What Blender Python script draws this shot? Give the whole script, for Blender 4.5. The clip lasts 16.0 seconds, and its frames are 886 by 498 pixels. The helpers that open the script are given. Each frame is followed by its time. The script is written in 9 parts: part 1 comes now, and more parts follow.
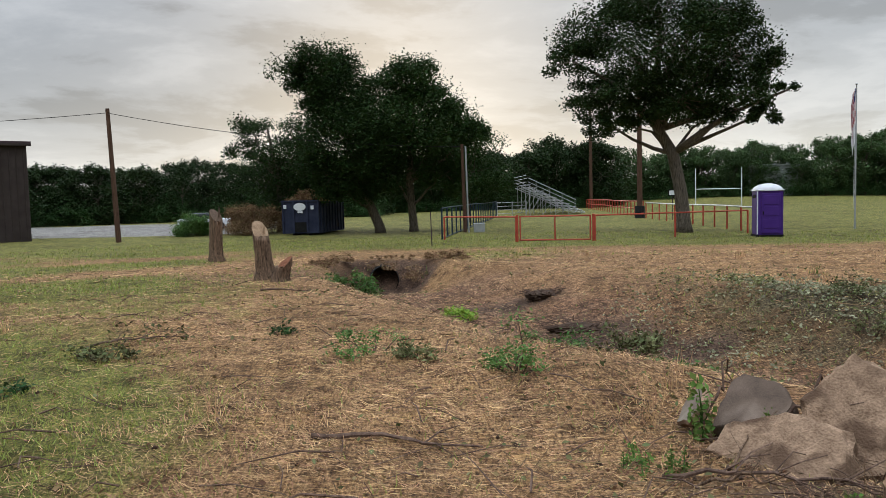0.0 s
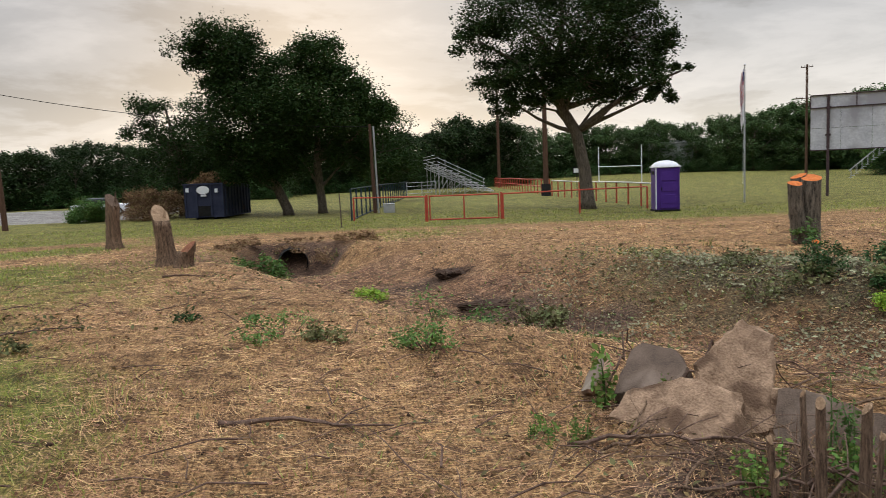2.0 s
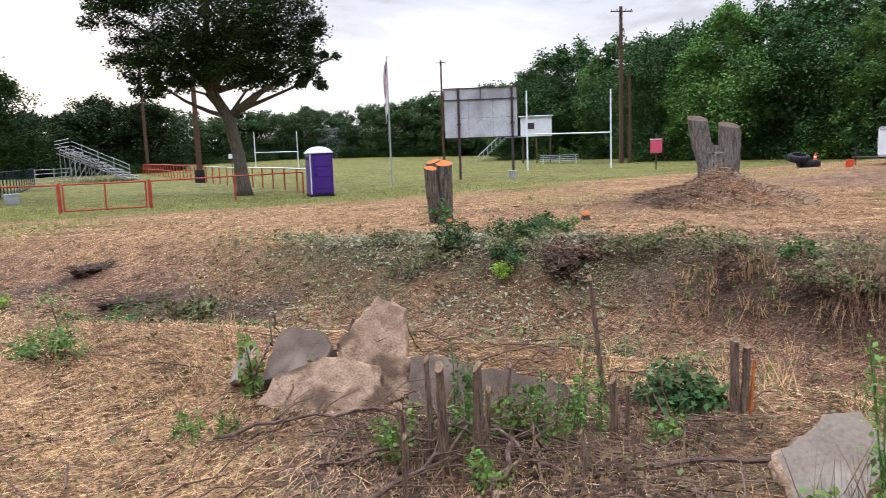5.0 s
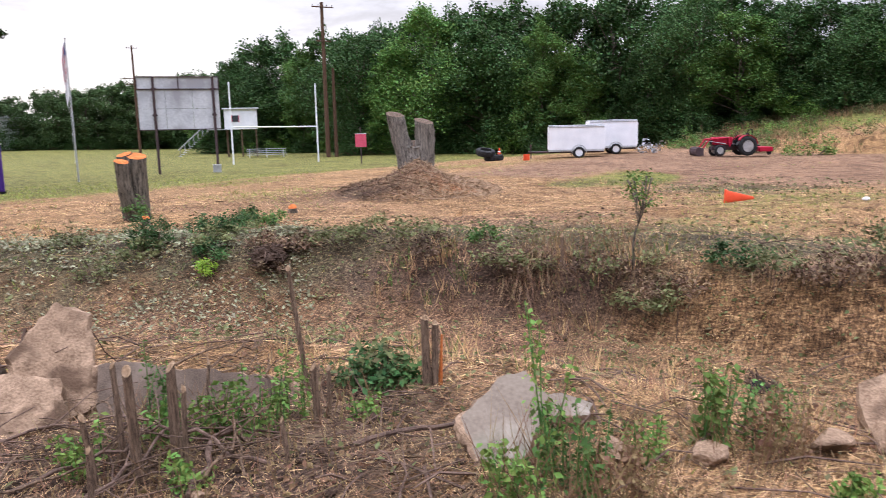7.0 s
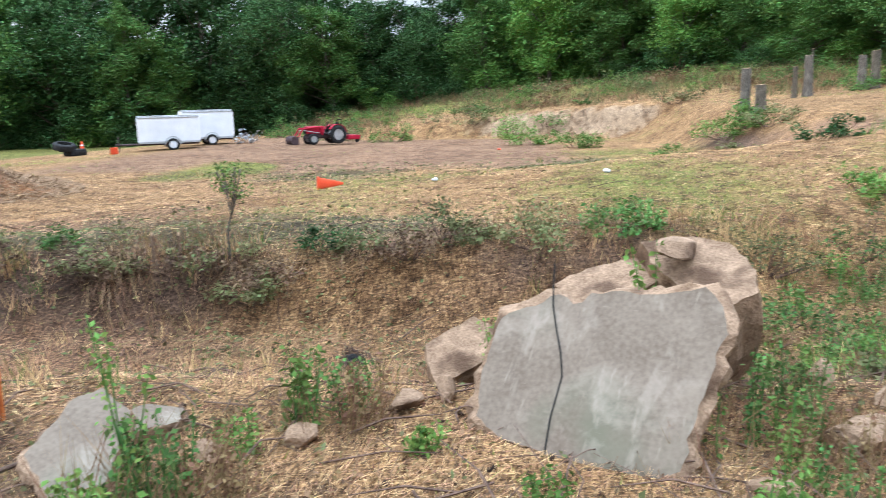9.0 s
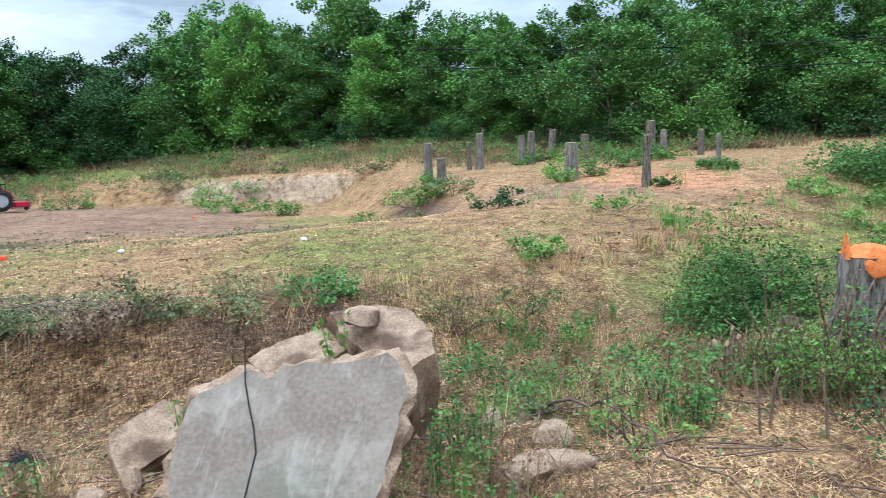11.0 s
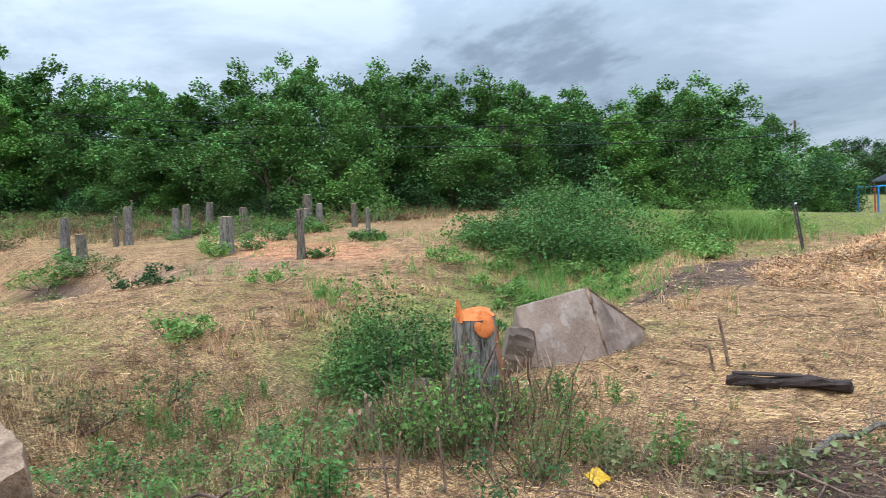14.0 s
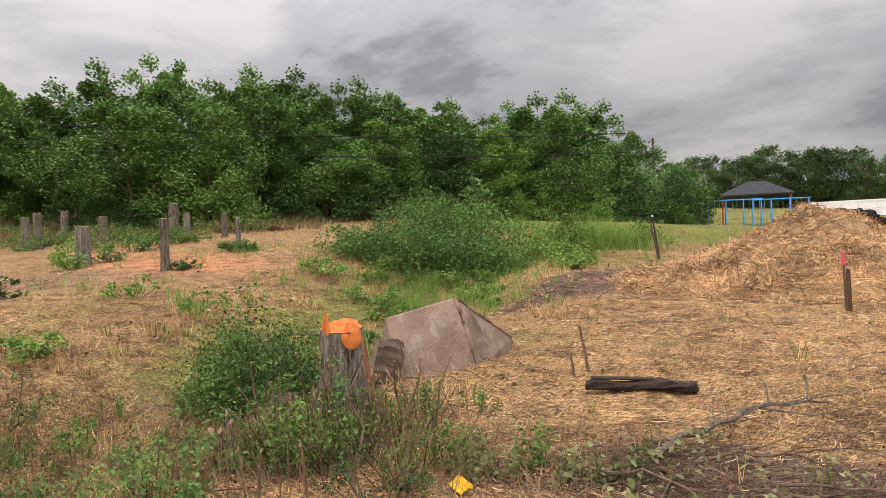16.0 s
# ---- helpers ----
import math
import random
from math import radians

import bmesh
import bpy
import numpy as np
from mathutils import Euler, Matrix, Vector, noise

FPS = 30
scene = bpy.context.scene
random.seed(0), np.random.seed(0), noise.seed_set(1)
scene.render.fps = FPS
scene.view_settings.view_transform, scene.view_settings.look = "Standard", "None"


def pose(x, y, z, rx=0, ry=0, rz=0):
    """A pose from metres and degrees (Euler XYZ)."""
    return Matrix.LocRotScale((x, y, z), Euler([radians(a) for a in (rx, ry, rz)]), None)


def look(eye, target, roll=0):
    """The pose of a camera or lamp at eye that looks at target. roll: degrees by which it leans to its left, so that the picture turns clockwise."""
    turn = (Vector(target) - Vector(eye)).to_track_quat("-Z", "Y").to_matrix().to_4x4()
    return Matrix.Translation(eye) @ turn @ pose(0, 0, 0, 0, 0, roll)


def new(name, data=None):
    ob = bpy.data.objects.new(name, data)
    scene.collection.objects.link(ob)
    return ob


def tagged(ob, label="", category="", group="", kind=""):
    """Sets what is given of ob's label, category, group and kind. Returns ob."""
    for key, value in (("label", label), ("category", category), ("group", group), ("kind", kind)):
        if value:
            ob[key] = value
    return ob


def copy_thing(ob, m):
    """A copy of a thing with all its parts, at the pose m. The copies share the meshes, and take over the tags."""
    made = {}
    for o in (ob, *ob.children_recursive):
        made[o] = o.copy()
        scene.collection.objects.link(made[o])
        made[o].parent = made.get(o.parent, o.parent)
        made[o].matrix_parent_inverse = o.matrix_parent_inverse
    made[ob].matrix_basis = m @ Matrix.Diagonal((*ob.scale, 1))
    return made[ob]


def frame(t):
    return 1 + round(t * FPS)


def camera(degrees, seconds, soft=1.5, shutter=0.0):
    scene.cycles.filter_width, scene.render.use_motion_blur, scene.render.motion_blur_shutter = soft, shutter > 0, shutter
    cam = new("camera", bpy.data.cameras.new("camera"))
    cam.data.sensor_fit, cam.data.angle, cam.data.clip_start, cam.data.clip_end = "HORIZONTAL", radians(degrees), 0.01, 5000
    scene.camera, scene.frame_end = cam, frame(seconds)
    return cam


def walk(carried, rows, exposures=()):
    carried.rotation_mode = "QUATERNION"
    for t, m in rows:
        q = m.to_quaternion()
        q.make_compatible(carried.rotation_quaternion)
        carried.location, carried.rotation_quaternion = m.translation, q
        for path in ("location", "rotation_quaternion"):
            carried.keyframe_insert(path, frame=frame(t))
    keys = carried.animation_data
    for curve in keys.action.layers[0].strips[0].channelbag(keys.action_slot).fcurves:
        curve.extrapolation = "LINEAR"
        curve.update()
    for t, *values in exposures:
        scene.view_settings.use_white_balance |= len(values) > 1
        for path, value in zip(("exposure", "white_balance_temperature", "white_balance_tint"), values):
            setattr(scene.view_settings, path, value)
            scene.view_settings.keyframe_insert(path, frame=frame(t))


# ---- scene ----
cam = camera(61.7, 16.0, soft=0.7, shutter=0.25)
PATH = [
    (0, (-0.172, -0.145, 1.604), (-0.129, 1.85, 1.467), -1.4),
    (0.5, (-0.172, -0.146, 1.605), (-0.122, 1.848, 1.467), -1.5),
    (1, (-0.163, -0.144, 1.599), (-0.081, 1.849, 1.451), -1.7),
    (1.5, (-0.155, -0.141, 1.596), (0.002, 1.846, 1.425), -2.0),
    (2, (-0.141, -0.144, 1.595), (0.138, 1.826, 1.398), -2.2),
    (2.5, (-0.121, -0.149, 1.593), (0.305, 1.793, 1.375), -2.5),
    (3, (-0.102, -0.165, 1.592), (0.476, 1.735, 1.353), -2.6),
    (3.2, (-0.085, -0.165, 1.591), (0.546, 1.716, 1.34), -2.7),
    (5.3, (0.0, -0.17, 1.589), (1.186, 1.421, 1.337), -2.0),
    (5.5, (-0.001, -0.18, 1.591), (1.241, 1.369, 1.351), -2.0),
    (6, (0.012, -0.177, 1.586), (1.403, 1.239, 1.349), -1.7),
    (6.5, (0.021, -0.202, 1.575), (1.534, 1.079, 1.314), -1.2),
    (7, (0.029, -0.267, 1.572), (1.667, 0.839, 1.265), -1.4),
    (7.5, (0.024, -0.341, 1.577), (1.752, 0.604, 1.23), -2.0),
    (8, (0.034, -0.384, 1.576), (1.847, 0.375, 1.204), -2.1),
    (8.5, (0.086, -0.4, 1.571), (1.984, 0.098, 1.189), -2.4),
    (9, (0.115, -0.414, 1.58), (2.077, -0.269, 1.218), -1.8),
    (9.5, (0.123, -0.428, 1.586), (2.093, -0.559, 1.266), -1.6),
    (9.7, (0.114, -0.436, 1.589), (2.082, -0.633, 1.289), -1.5),
    (11.8, (-0.07, -0.569, 1.664), (1.713, -1.457, 1.496), -0.9),
    (12, (-0.063, -0.61, 1.656), (1.694, -1.552, 1.496), -1.0),
    (12.5, (-0.074, -0.651, 1.666), (1.613, -1.718, 1.532), -1.3),
    (13, (-0.091, -0.673, 1.671), (1.525, -1.847, 1.572), -1.6),
    (13.5, (-0.112, -0.7, 1.68), (1.422, -1.982, 1.618), -1.9),
    (14, (-0.125, -0.733, 1.678), (1.31, -2.125, 1.644), -2.0),
    (14.5, (-0.138, -0.758, 1.678), (1.2, -2.245, 1.659), -2.0),
    (15, (-0.158, -0.776, 1.677), (1.099, -2.331, 1.663), -1.7),
    (15.5, (-0.169, -0.79, 1.678), (1.036, -2.386, 1.664), -1.8),
    (16, (-0.182, -0.796, 1.68), (1.004, -2.406, 1.663), -2.0),
]
EXPOSURES = [(0, -0.02, 6200, 9), (1.0, 0.0, 6250, 10), (3.2, 0.2, 7000, 15), (5.5, 0.76, 5850, 18), (7.0, 0.84, 6150, 21), (9.0, 1.08, 5650, 6), (12.0, 0.95, 5200, 3), (13.5, 0.9, 5150, 3), (15.0, 0.66, 6900, 14), (16.0, 0.6, 7200, 17)]
walk(cam, [(t, look(eye, target, roll)) for t, eye, target, roll in PATH], EXPOSURES)

# ---- world and sun: an overcast morning, the low sun behind cloud to the north ----
SUN_AZ, SUN_EL = -2.0, 14.0
CLOUD_SHIFT = (8.1, 2.6)


def build_world():
    w = bpy.data.worlds.new("overcast_sky")
    scene.world = w
    w.use_nodes = True
    nt = w.node_tree
    nt.nodes.clear()

    def node(kind, **values):
        n = nt.nodes.new(kind)
        for k, v in values.items():
            n.inputs[k].default_value = v
        return n

    def math_node(op, a, b=0.0, clamp=False):
        n = nt.nodes.new("ShaderNodeMath")
        n.operation, n.use_clamp = op, clamp
        for i, v in enumerate((a, b)):
            if isinstance(v, (int, float)):
                n.inputs[i].default_value = v
            else:
                nt.links.new(v, n.inputs[i])
        return n.outputs[0]

    coord = nt.nodes.new("ShaderNodeTexCoord")
    way = nt.nodes.new("ShaderNodeSeparateXYZ")
    nt.links.new(coord.outputs["Generated"], way.inputs[0])
    sky = nt.nodes.new("ShaderNodeTexSky")
    sky.sky_type, sky.sun_disc = "NISHITA", False
    sky.sun_elevation, sky.sun_rotation = radians(SUN_EL), radians(SUN_AZ)
    sky.air_density, sky.dust_density = 1.0, 3.0
    # cloud sheets: a plane overhead, seen in perspective
    high = math_node("MAXIMUM", way.outputs[2], 0.0)
    den = math_node("ADD", high, 0.16)
    px = math_node("DIVIDE", way.outputs[0], den)
    py = math_node("DIVIDE", way.outputs[1], den)
    plane = nt.nodes.new("ShaderNodeCombineXYZ")
    nt.links.new(math_node("ADD", px, CLOUD_SHIFT[0]), plane.inputs[0])
    nt.links.new(math_node("ADD", py, CLOUD_SHIFT[1]), plane.inputs[1])
    big = node("ShaderNodeTexNoise", Scale=0.95, Detail=10.0, Roughness=0.60, Distortion=0.25)
    nt.links.new(plane.outputs[0], big.inputs["Vector"])
    ramp = nt.nodes.new("ShaderNodeValToRGB")
    ramp.color_ramp.interpolation = "EASE"
    ramp.color_ramp.elements[0].position, ramp.color_ramp.elements[0].color = 0.39, (0.20, 0.222, 0.252, 1)
    ramp.color_ramp.elements[1].position, ramp.color_ramp.elements[1].color = 0.63, (0.45, 0.47, 0.498, 1)
    mid = ramp.color_ramp.elements.new(0.49)
    mid.color = (0.325, 0.352, 0.388, 1)
    nt.links.new(big.outputs["Fac"], ramp.inputs[0])
    # overcast skies are brighter overhead than at the horizon
    lift = math_node("ADD", math_node("MULTIPLY", math_node("POWER", high, 2.6), 10.0), 0.95)
    # the bright low break in the cloud, round the hidden sun
    s = Vector((math.sin(radians(SUN_AZ)), math.cos(radians(SUN_AZ)), 0.0))
    dot = math_node("ADD", math_node("MULTIPLY", way.outputs[0], s.x), math_node("MULTIPLY", way.outputs[1], s.y))
    side = math_node("POWER", math_node("MAXIMUM", math_node("ADD", math_node("MULTIPLY", dot, 0.8), 0.2), 0.0), 1.6)
    low = math_node("POWER", math_node("SUBTRACT", 1.0, high), 14.0)
    mid_high = math_node("POWER", math_node("SUBTRACT", 1.0, high), 3.0)
    glow = math_node("MULTIPLY", side, low)
    # thinner cloud towards the north-east, thicker towards the south
    thin = math_node("MAXIMUM", math_node("ADD", math_node("MULTIPLY", way.outputs[0], 0.77), math_node("MULTIPLY", way.outputs[1], 0.64)), 0.0)
    glow = math_node("ADD", glow, math_node("MULTIPLY", math_node("MULTIPLY", math_node("POWER", thin, 4.0), mid_high), 0.34))
    thick = math_node("MULTIPLY", math_node("MAXIMUM", math_node("MULTIPLY", dot, -1.0), 0.0), math_node("SUBTRACT", 1.0, high))
    lift = math_node("MULTIPLY", lift, math_node("SUBTRACT", 1.0, math_node("MULTIPLY", thick, 0.28)))
    warm = nt.nodes.new("ShaderNodeMix")
    warm.data_type, warm.blend_type = "RGBA", "ADD"
    warm.inputs[0].default_value = 1.0
    scaled = nt.nodes.new("ShaderNodeVectorMath")
    scaled.operation = "SCALE"
    nt.links.new(ramp.outputs[0], scaled.inputs[0])
    nt.links.new(lift, scaled.inputs["Scale"])
    glowc = nt.nodes.new("ShaderNodeVectorMath")
    glowc.operation = "SCALE"
    glowc.inputs[0].default_value = (0.98, 0.90, 0.74)
    nt.links.new(glow, glowc.inputs["Scale"])
    nt.links.new(scaled.outputs[0], warm.inputs[6])
    nt.links.new(glowc.outputs[0], warm.inputs[7])
    bg_cloud = node("ShaderNodeBackground", Strength=1.0)
    nt.links.new(warm.outputs[2], bg_cloud.inputs[0])
    bg_sky = node("ShaderNodeBackground", Strength=0.08)
    nt.links.new(sky.outputs[0], bg_sky.inputs[0])
    mix = nt.nodes.new("ShaderNodeMixShader")
    mix.inputs[0].default_value = 0.92
    nt.links.new(bg_sky.outputs[0], mix.inputs[1])
    nt.links.new(bg_cloud.outputs[0], mix.inputs[2])
    out = nt.nodes.new("ShaderNodeOutputWorld")
    nt.links.new(mix.outputs[0], out.inputs[0])


build_world()
sun = new("sun", bpy.data.lights.new("sun", "SUN"))
sun.data.energy, sun.data.angle, sun.data.color = 0.8, radians(25), (1.0, 0.93, 0.82)
sun_to = Vector((math.sin(radians(SUN_AZ)) * math.cos(radians(SUN_EL)), math.cos(radians(SUN_AZ)) * math.cos(radians(SUN_EL)), math.sin(radians(SUN_EL))))
sun.matrix_world = look(sun_to * 50, (0, 0, 0))


# ---- the lie of the land ----
DITCH = [(-1.45, 21.6), (-0.9, 18.5), (0.5, 14.6), (2.8, 9.8), (5.2, 6.9), (6.6, 4.4), (6.9, 2.0), (6.6, -1.0),
         (6.9, -4.0), (7.8, -8.0), (9.2, -12.0), (11.5, -17.0), (15.0, -28.0), (20.0, -45.0)]


def smooth(a, b, v):
    k = np.clip((v - a) / (b - a), 0.0, 1.0)
    return k * k * (3 - 2 * k)


def ditch_place(x, y):
    """Signed distance to the ditch's line (plus: the far bank) and the way along it, 0 to 1."""
    best, along = np.full(np.shape(x), 1e9), np.zeros(np.shape(x))
    count = len(DITCH) - 1
    for i in range(count):
        (ax, ay), (bx, by) = DITCH[i], DITCH[i + 1]
        ux, uy = bx - ax, by - ay
        size = ux * ux + uy * uy
        k = np.clip(((x - ax) * ux + (y - ay) * uy) / size, 0, 1)
        dx, dy = x - ax - k * ux, y - ay - k * uy
        far = np.hypot(dx, dy)
        sign = np.where(ux * dy - uy * dx > 0, 1.0, -1.0)
        nearer = far < np.abs(best)
        best = np.where(nearer, far * sign, best)
        along = np.where(nearer, (i + k) / count, along)
    return best, along


def ripple(x, y, scale, seed):
    """A cheap smooth noise, about -1 to 1, out of crossed sines."""
    rng = np.random.RandomState(seed)
    out = 0.0
    for _ in range(5):
        a, p, q = rng.uniform(0, 6.283), rng.uniform(0, 6.283), rng.uniform(0.6, 1.7)
        u = (x * math.cos(a) + y * math.sin(a)) * q / scale
        v = (-x * math.sin(a) + y * math.cos(a)) * q / scale
        out = out + np.sin(u + p + 0.8 * np.sin(v * 0.9 + 2 * p))
    return out / 3.2


def land(x, y):
    """Height of the ground, in metres, before its fine relief."""
    x, y = np.asarray(x, float), np.asarray(y, float)
    z = -0.52 * smooth(10, 34, y) + 0.22 * smooth(18, 42, x) * smooth(8, 17, y) * (1 - smooth(22, 34, y))
    s = -y + 0.35 * x
    climb = 3.4 * np.tanh(0.075 * np.maximum(0, s - 4) / 3.4) * (0.62 + 0.58 * smooth(5, 20, x))
    u = 0.84 * (x - 42) - 0.542 * (y + 7)
    pad = smooth(15, 24, x) * (1 - smooth(0.0, 1.1, u)) * smooth(-10.5, -7.2, y)
    climb = climb * (1 - 0.95 * pad) - 0.15 * pad * (1 - smooth(8, 14, y))
    far = np.hypot(x, y)
    z = z + climb * (1 - 0.25 * smooth(50, 90, far)) * (1 - 0.27 * smooth(30, 55, -y) * (1 - smooth(22, 40, x)))
    z = z + 1.45 * smooth(-1.0, 13.0, u) * smooth(-60, -20, y) * (1 - smooth(10, 30, y)) * (1 - smooth(90, 160, x))
    z = z + 3.0 * smooth(70, 130, -y) + 1.5 * smooth(90, 160, y) * smooth(20, 60, x)
    # the ditch, gentle on the near side and steep on the far one
    side, along = ditch_place(x, y)
    head = 1 - smooth(0.0, 0.10, along)
    depth = 0.62 + 0.15 * smooth(0.1, 0.25, along) + 0.35 * head - 0.2 * smooth(0.5, 0.75, along) - 0.2 * smooth(0.78, 1.0, along)
    steep = smooth(0.3, 0.42, along) * (1 - smooth(0.56, 0.66, along))
    outer = np.where(side > 0, 3.6 - 1.7 * steep, 2.7)
    outer = outer * (1 - head) + 1.9 * head
    inner = np.where(side > 0, 0.7 + 0.35 * steep, 0.6) * (1 - head) + 0.75 * head
    cut = 1 - smooth(0, 1, (np.abs(side) - inner) / (outer - inner))
    z = z - depth * cut * (1 - smooth(0.9, 1.0, along))
    # spoil along the far bank's crest, the stump's mound, the heap of straw, dug spots
    crest = np.exp(-((side - 2.9) / 1.0) ** 2) * smooth(0.2, 0.3, along) * (1 - smooth(0.5, 0.62, along))
    z = z + crest * (0.16 + 0.07 * ripple(x, y, 0.9, 4))
    z = z - 0.28 * np.exp(-((x - 15) / 4.5) ** 2 - ((y - 10.5) / 3.5) ** 2) + 0.92 * np.exp(-(((x - 17.1) / 1.75) ** 2 + ((y - 12.0) / 1.75) ** 2) ** 0.8) * (1 + 0.16 * ripple(x, y, 0.45, 9))
    return z


def relief(x, y):
    """Fine unevenness, fading with distance from the worked ground."""
    far = np.hypot(x, y)
    near = 1 - smooth(14, 40, far)
    return near * (0.042 * ripple(x, y, 0.55, 1) + 0.026 * ripple(x, y, 0.21, 2)) + 0.05 * ripple(x, y, 4.5, 3) * smooth(3, 12, far)


def ground_z(x, y):
    return float(land(x, y) + relief(np.asarray(x, float), np.asarray(y, float)))


# ---- materials ----
def surface(name, low, high, rough=0.85, metal=0.0, scale=6.0, fine=60.0, bump=0.3, vary=0.0, stain=None, stain_at=0.62, stretch=None, spec=0.12, hue=0.0):
    """Two colours mixed by coarse and fine noise, relief from the fine one; vary: brightness by object or island; stain: a third colour in patches."""
    m = bpy.data.materials.new(name)
    m.use_nodes = True
    nt = m.node_tree
    bsdf = nt.nodes["Principled BSDF"]
    bsdf.inputs["Roughness"].default_value = rough
    bsdf.inputs["Metallic"].default_value = metal
    bsdf.inputs["Specular IOR Level"].default_value = spec
    coord = nt.nodes.new("ShaderNodeTexCoord")
    place = coord.outputs["Object"]
    if stretch:
        mp = nt.nodes.new("ShaderNodeMapping")
        mp.inputs["Scale"].default_value = stretch
        nt.links.new(place, mp.inputs[0])
        place = mp.outputs[0]

    def noisy(s, detail):
        n = nt.nodes.new("ShaderNodeTexNoise")
        n.inputs["Scale"].default_value, n.inputs["Detail"].default_value = s, detail
        nt.links.new(place, n.inputs["Vector"])
        return n.outputs["Fac"]

    coarse, small = noisy(scale, 5), noisy(fine, 3)
    mixv = nt.nodes.new("ShaderNodeMath")
    mixv.operation = "MULTIPLY_ADD"
    mixv.inputs[1].default_value = 0.55
    nt.links.new(coarse, mixv.inputs[0])
    half = nt.nodes.new("ShaderNodeMath")
    half.operation = "MULTIPLY"
    half.inputs[1].default_value = 0.45
    nt.links.new(small, half.inputs[0])
    nt.links.new(half.outputs[0], mixv.inputs[2])
    ramp = nt.nodes.new("ShaderNodeValToRGB")
    ramp.color_ramp.elements[0].position, ramp.color_ramp.elements[0].color = 0.36, (*low, 1)
    ramp.color_ramp.elements[1].position, ramp.color_ramp.elements[1].color = 0.64, (*high, 1)
    nt.links.new(mixv.outputs[0], ramp.inputs[0])
    colour = ramp.outputs[0]
    if stain:
        patch = noisy(scale * 0.37 + 0.13, 6)
        sr = nt.nodes.new("ShaderNodeMapRange")
        sr.inputs[1].default_value, sr.inputs[2].default_value = stain_at - 0.06, stain_at + 0.06
        nt.links.new(patch, sr.inputs[0])
        mx = nt.nodes.new("ShaderNodeMix")
        mx.data_type = "RGBA"
        nt.links.new(sr.outputs[0], mx.inputs[0])
        nt.links.new(colour, mx.inputs[6])
        mx.inputs[7].default_value = (*stain, 1)
        colour = mx.outputs[2]
    if vary:
        geo = nt.nodes.new("ShaderNodeNewGeometry")
        info = nt.nodes.new("ShaderNodeObjectInfo")
        both = nt.nodes.new("ShaderNodeMath")
        both.operation = "ADD"
        nt.links.new(geo.outputs["Random Per Island"], both.inputs[0])
        nt.links.new(info.outputs["Random"], both.inputs[1])
        rng = nt.nodes.new("ShaderNodeMapRange")
        rng.inputs[1].default_value, rng.inputs[2].default_value = 0, 2
        rng.inputs[3].default_value, rng.inputs[4].default_value = 1 - vary, 1 + vary
        nt.links.new(both.outputs[0], rng.inputs[0])
        hsv = nt.nodes.new("ShaderNodeHueSaturation")
        nt.links.new(rng.outputs[0], hsv.inputs["Value"])
        nt.links.new(colour, hsv.inputs["Color"])
        if hue:
            hr = nt.nodes.new("ShaderNodeMapRange")
            hr.inputs[3].default_value, hr.inputs[4].default_value = 0.5 - hue, 0.5 + hue
            nt.links.new(geo.outputs["Random Per Island"], hr.inputs[0])
            nt.links.new(hr.outputs[0], hsv.inputs["Hue"])
        colour = hsv.outputs[0]
    nt.links.new(colour, bsdf.inputs["Base Color"])
    if bump:
        b = nt.nodes.new("ShaderNodeBump")
        b.inputs["Strength"].default_value, b.inputs["Distance"].default_value = bump, 0.02
        nt.links.new(mixv.outputs[0], b.inputs["Height"])
        nt.links.new(b.outputs[0], bsdf.inputs["Normal"])
    return m


def leafy(name, low, high, vary=0.35, hue=0.03, shine=0.65, through_light=0.22):
    """Foliage: colour varied from leaf to leaf, some light coming through."""
    m = surface(name, low, high, rough=shine, scale=1.2, fine=9.0, bump=0.0, vary=vary, hue=hue, spec=0.07)
    nt = m.node_tree
    bsdf = nt.nodes["Principled BSDF"]
    tr = nt.nodes.new("ShaderNodeBsdfTranslucent")
    mix = nt.nodes.new("ShaderNodeMixShader")
    mix.inputs[0].default_value = through_light
    src = bsdf.inputs["Base Color"].links[0].from_socket
    nt.links.new(src, tr.inputs[0])
    out = nt.nodes["Material Output"]
    nt.links.new(bsdf.outputs[0], mix.inputs[1])
    nt.links.new(tr.outputs[0], mix.inputs[2])
    nt.links.new(mix.outputs[0], out.inputs[0])
    return m


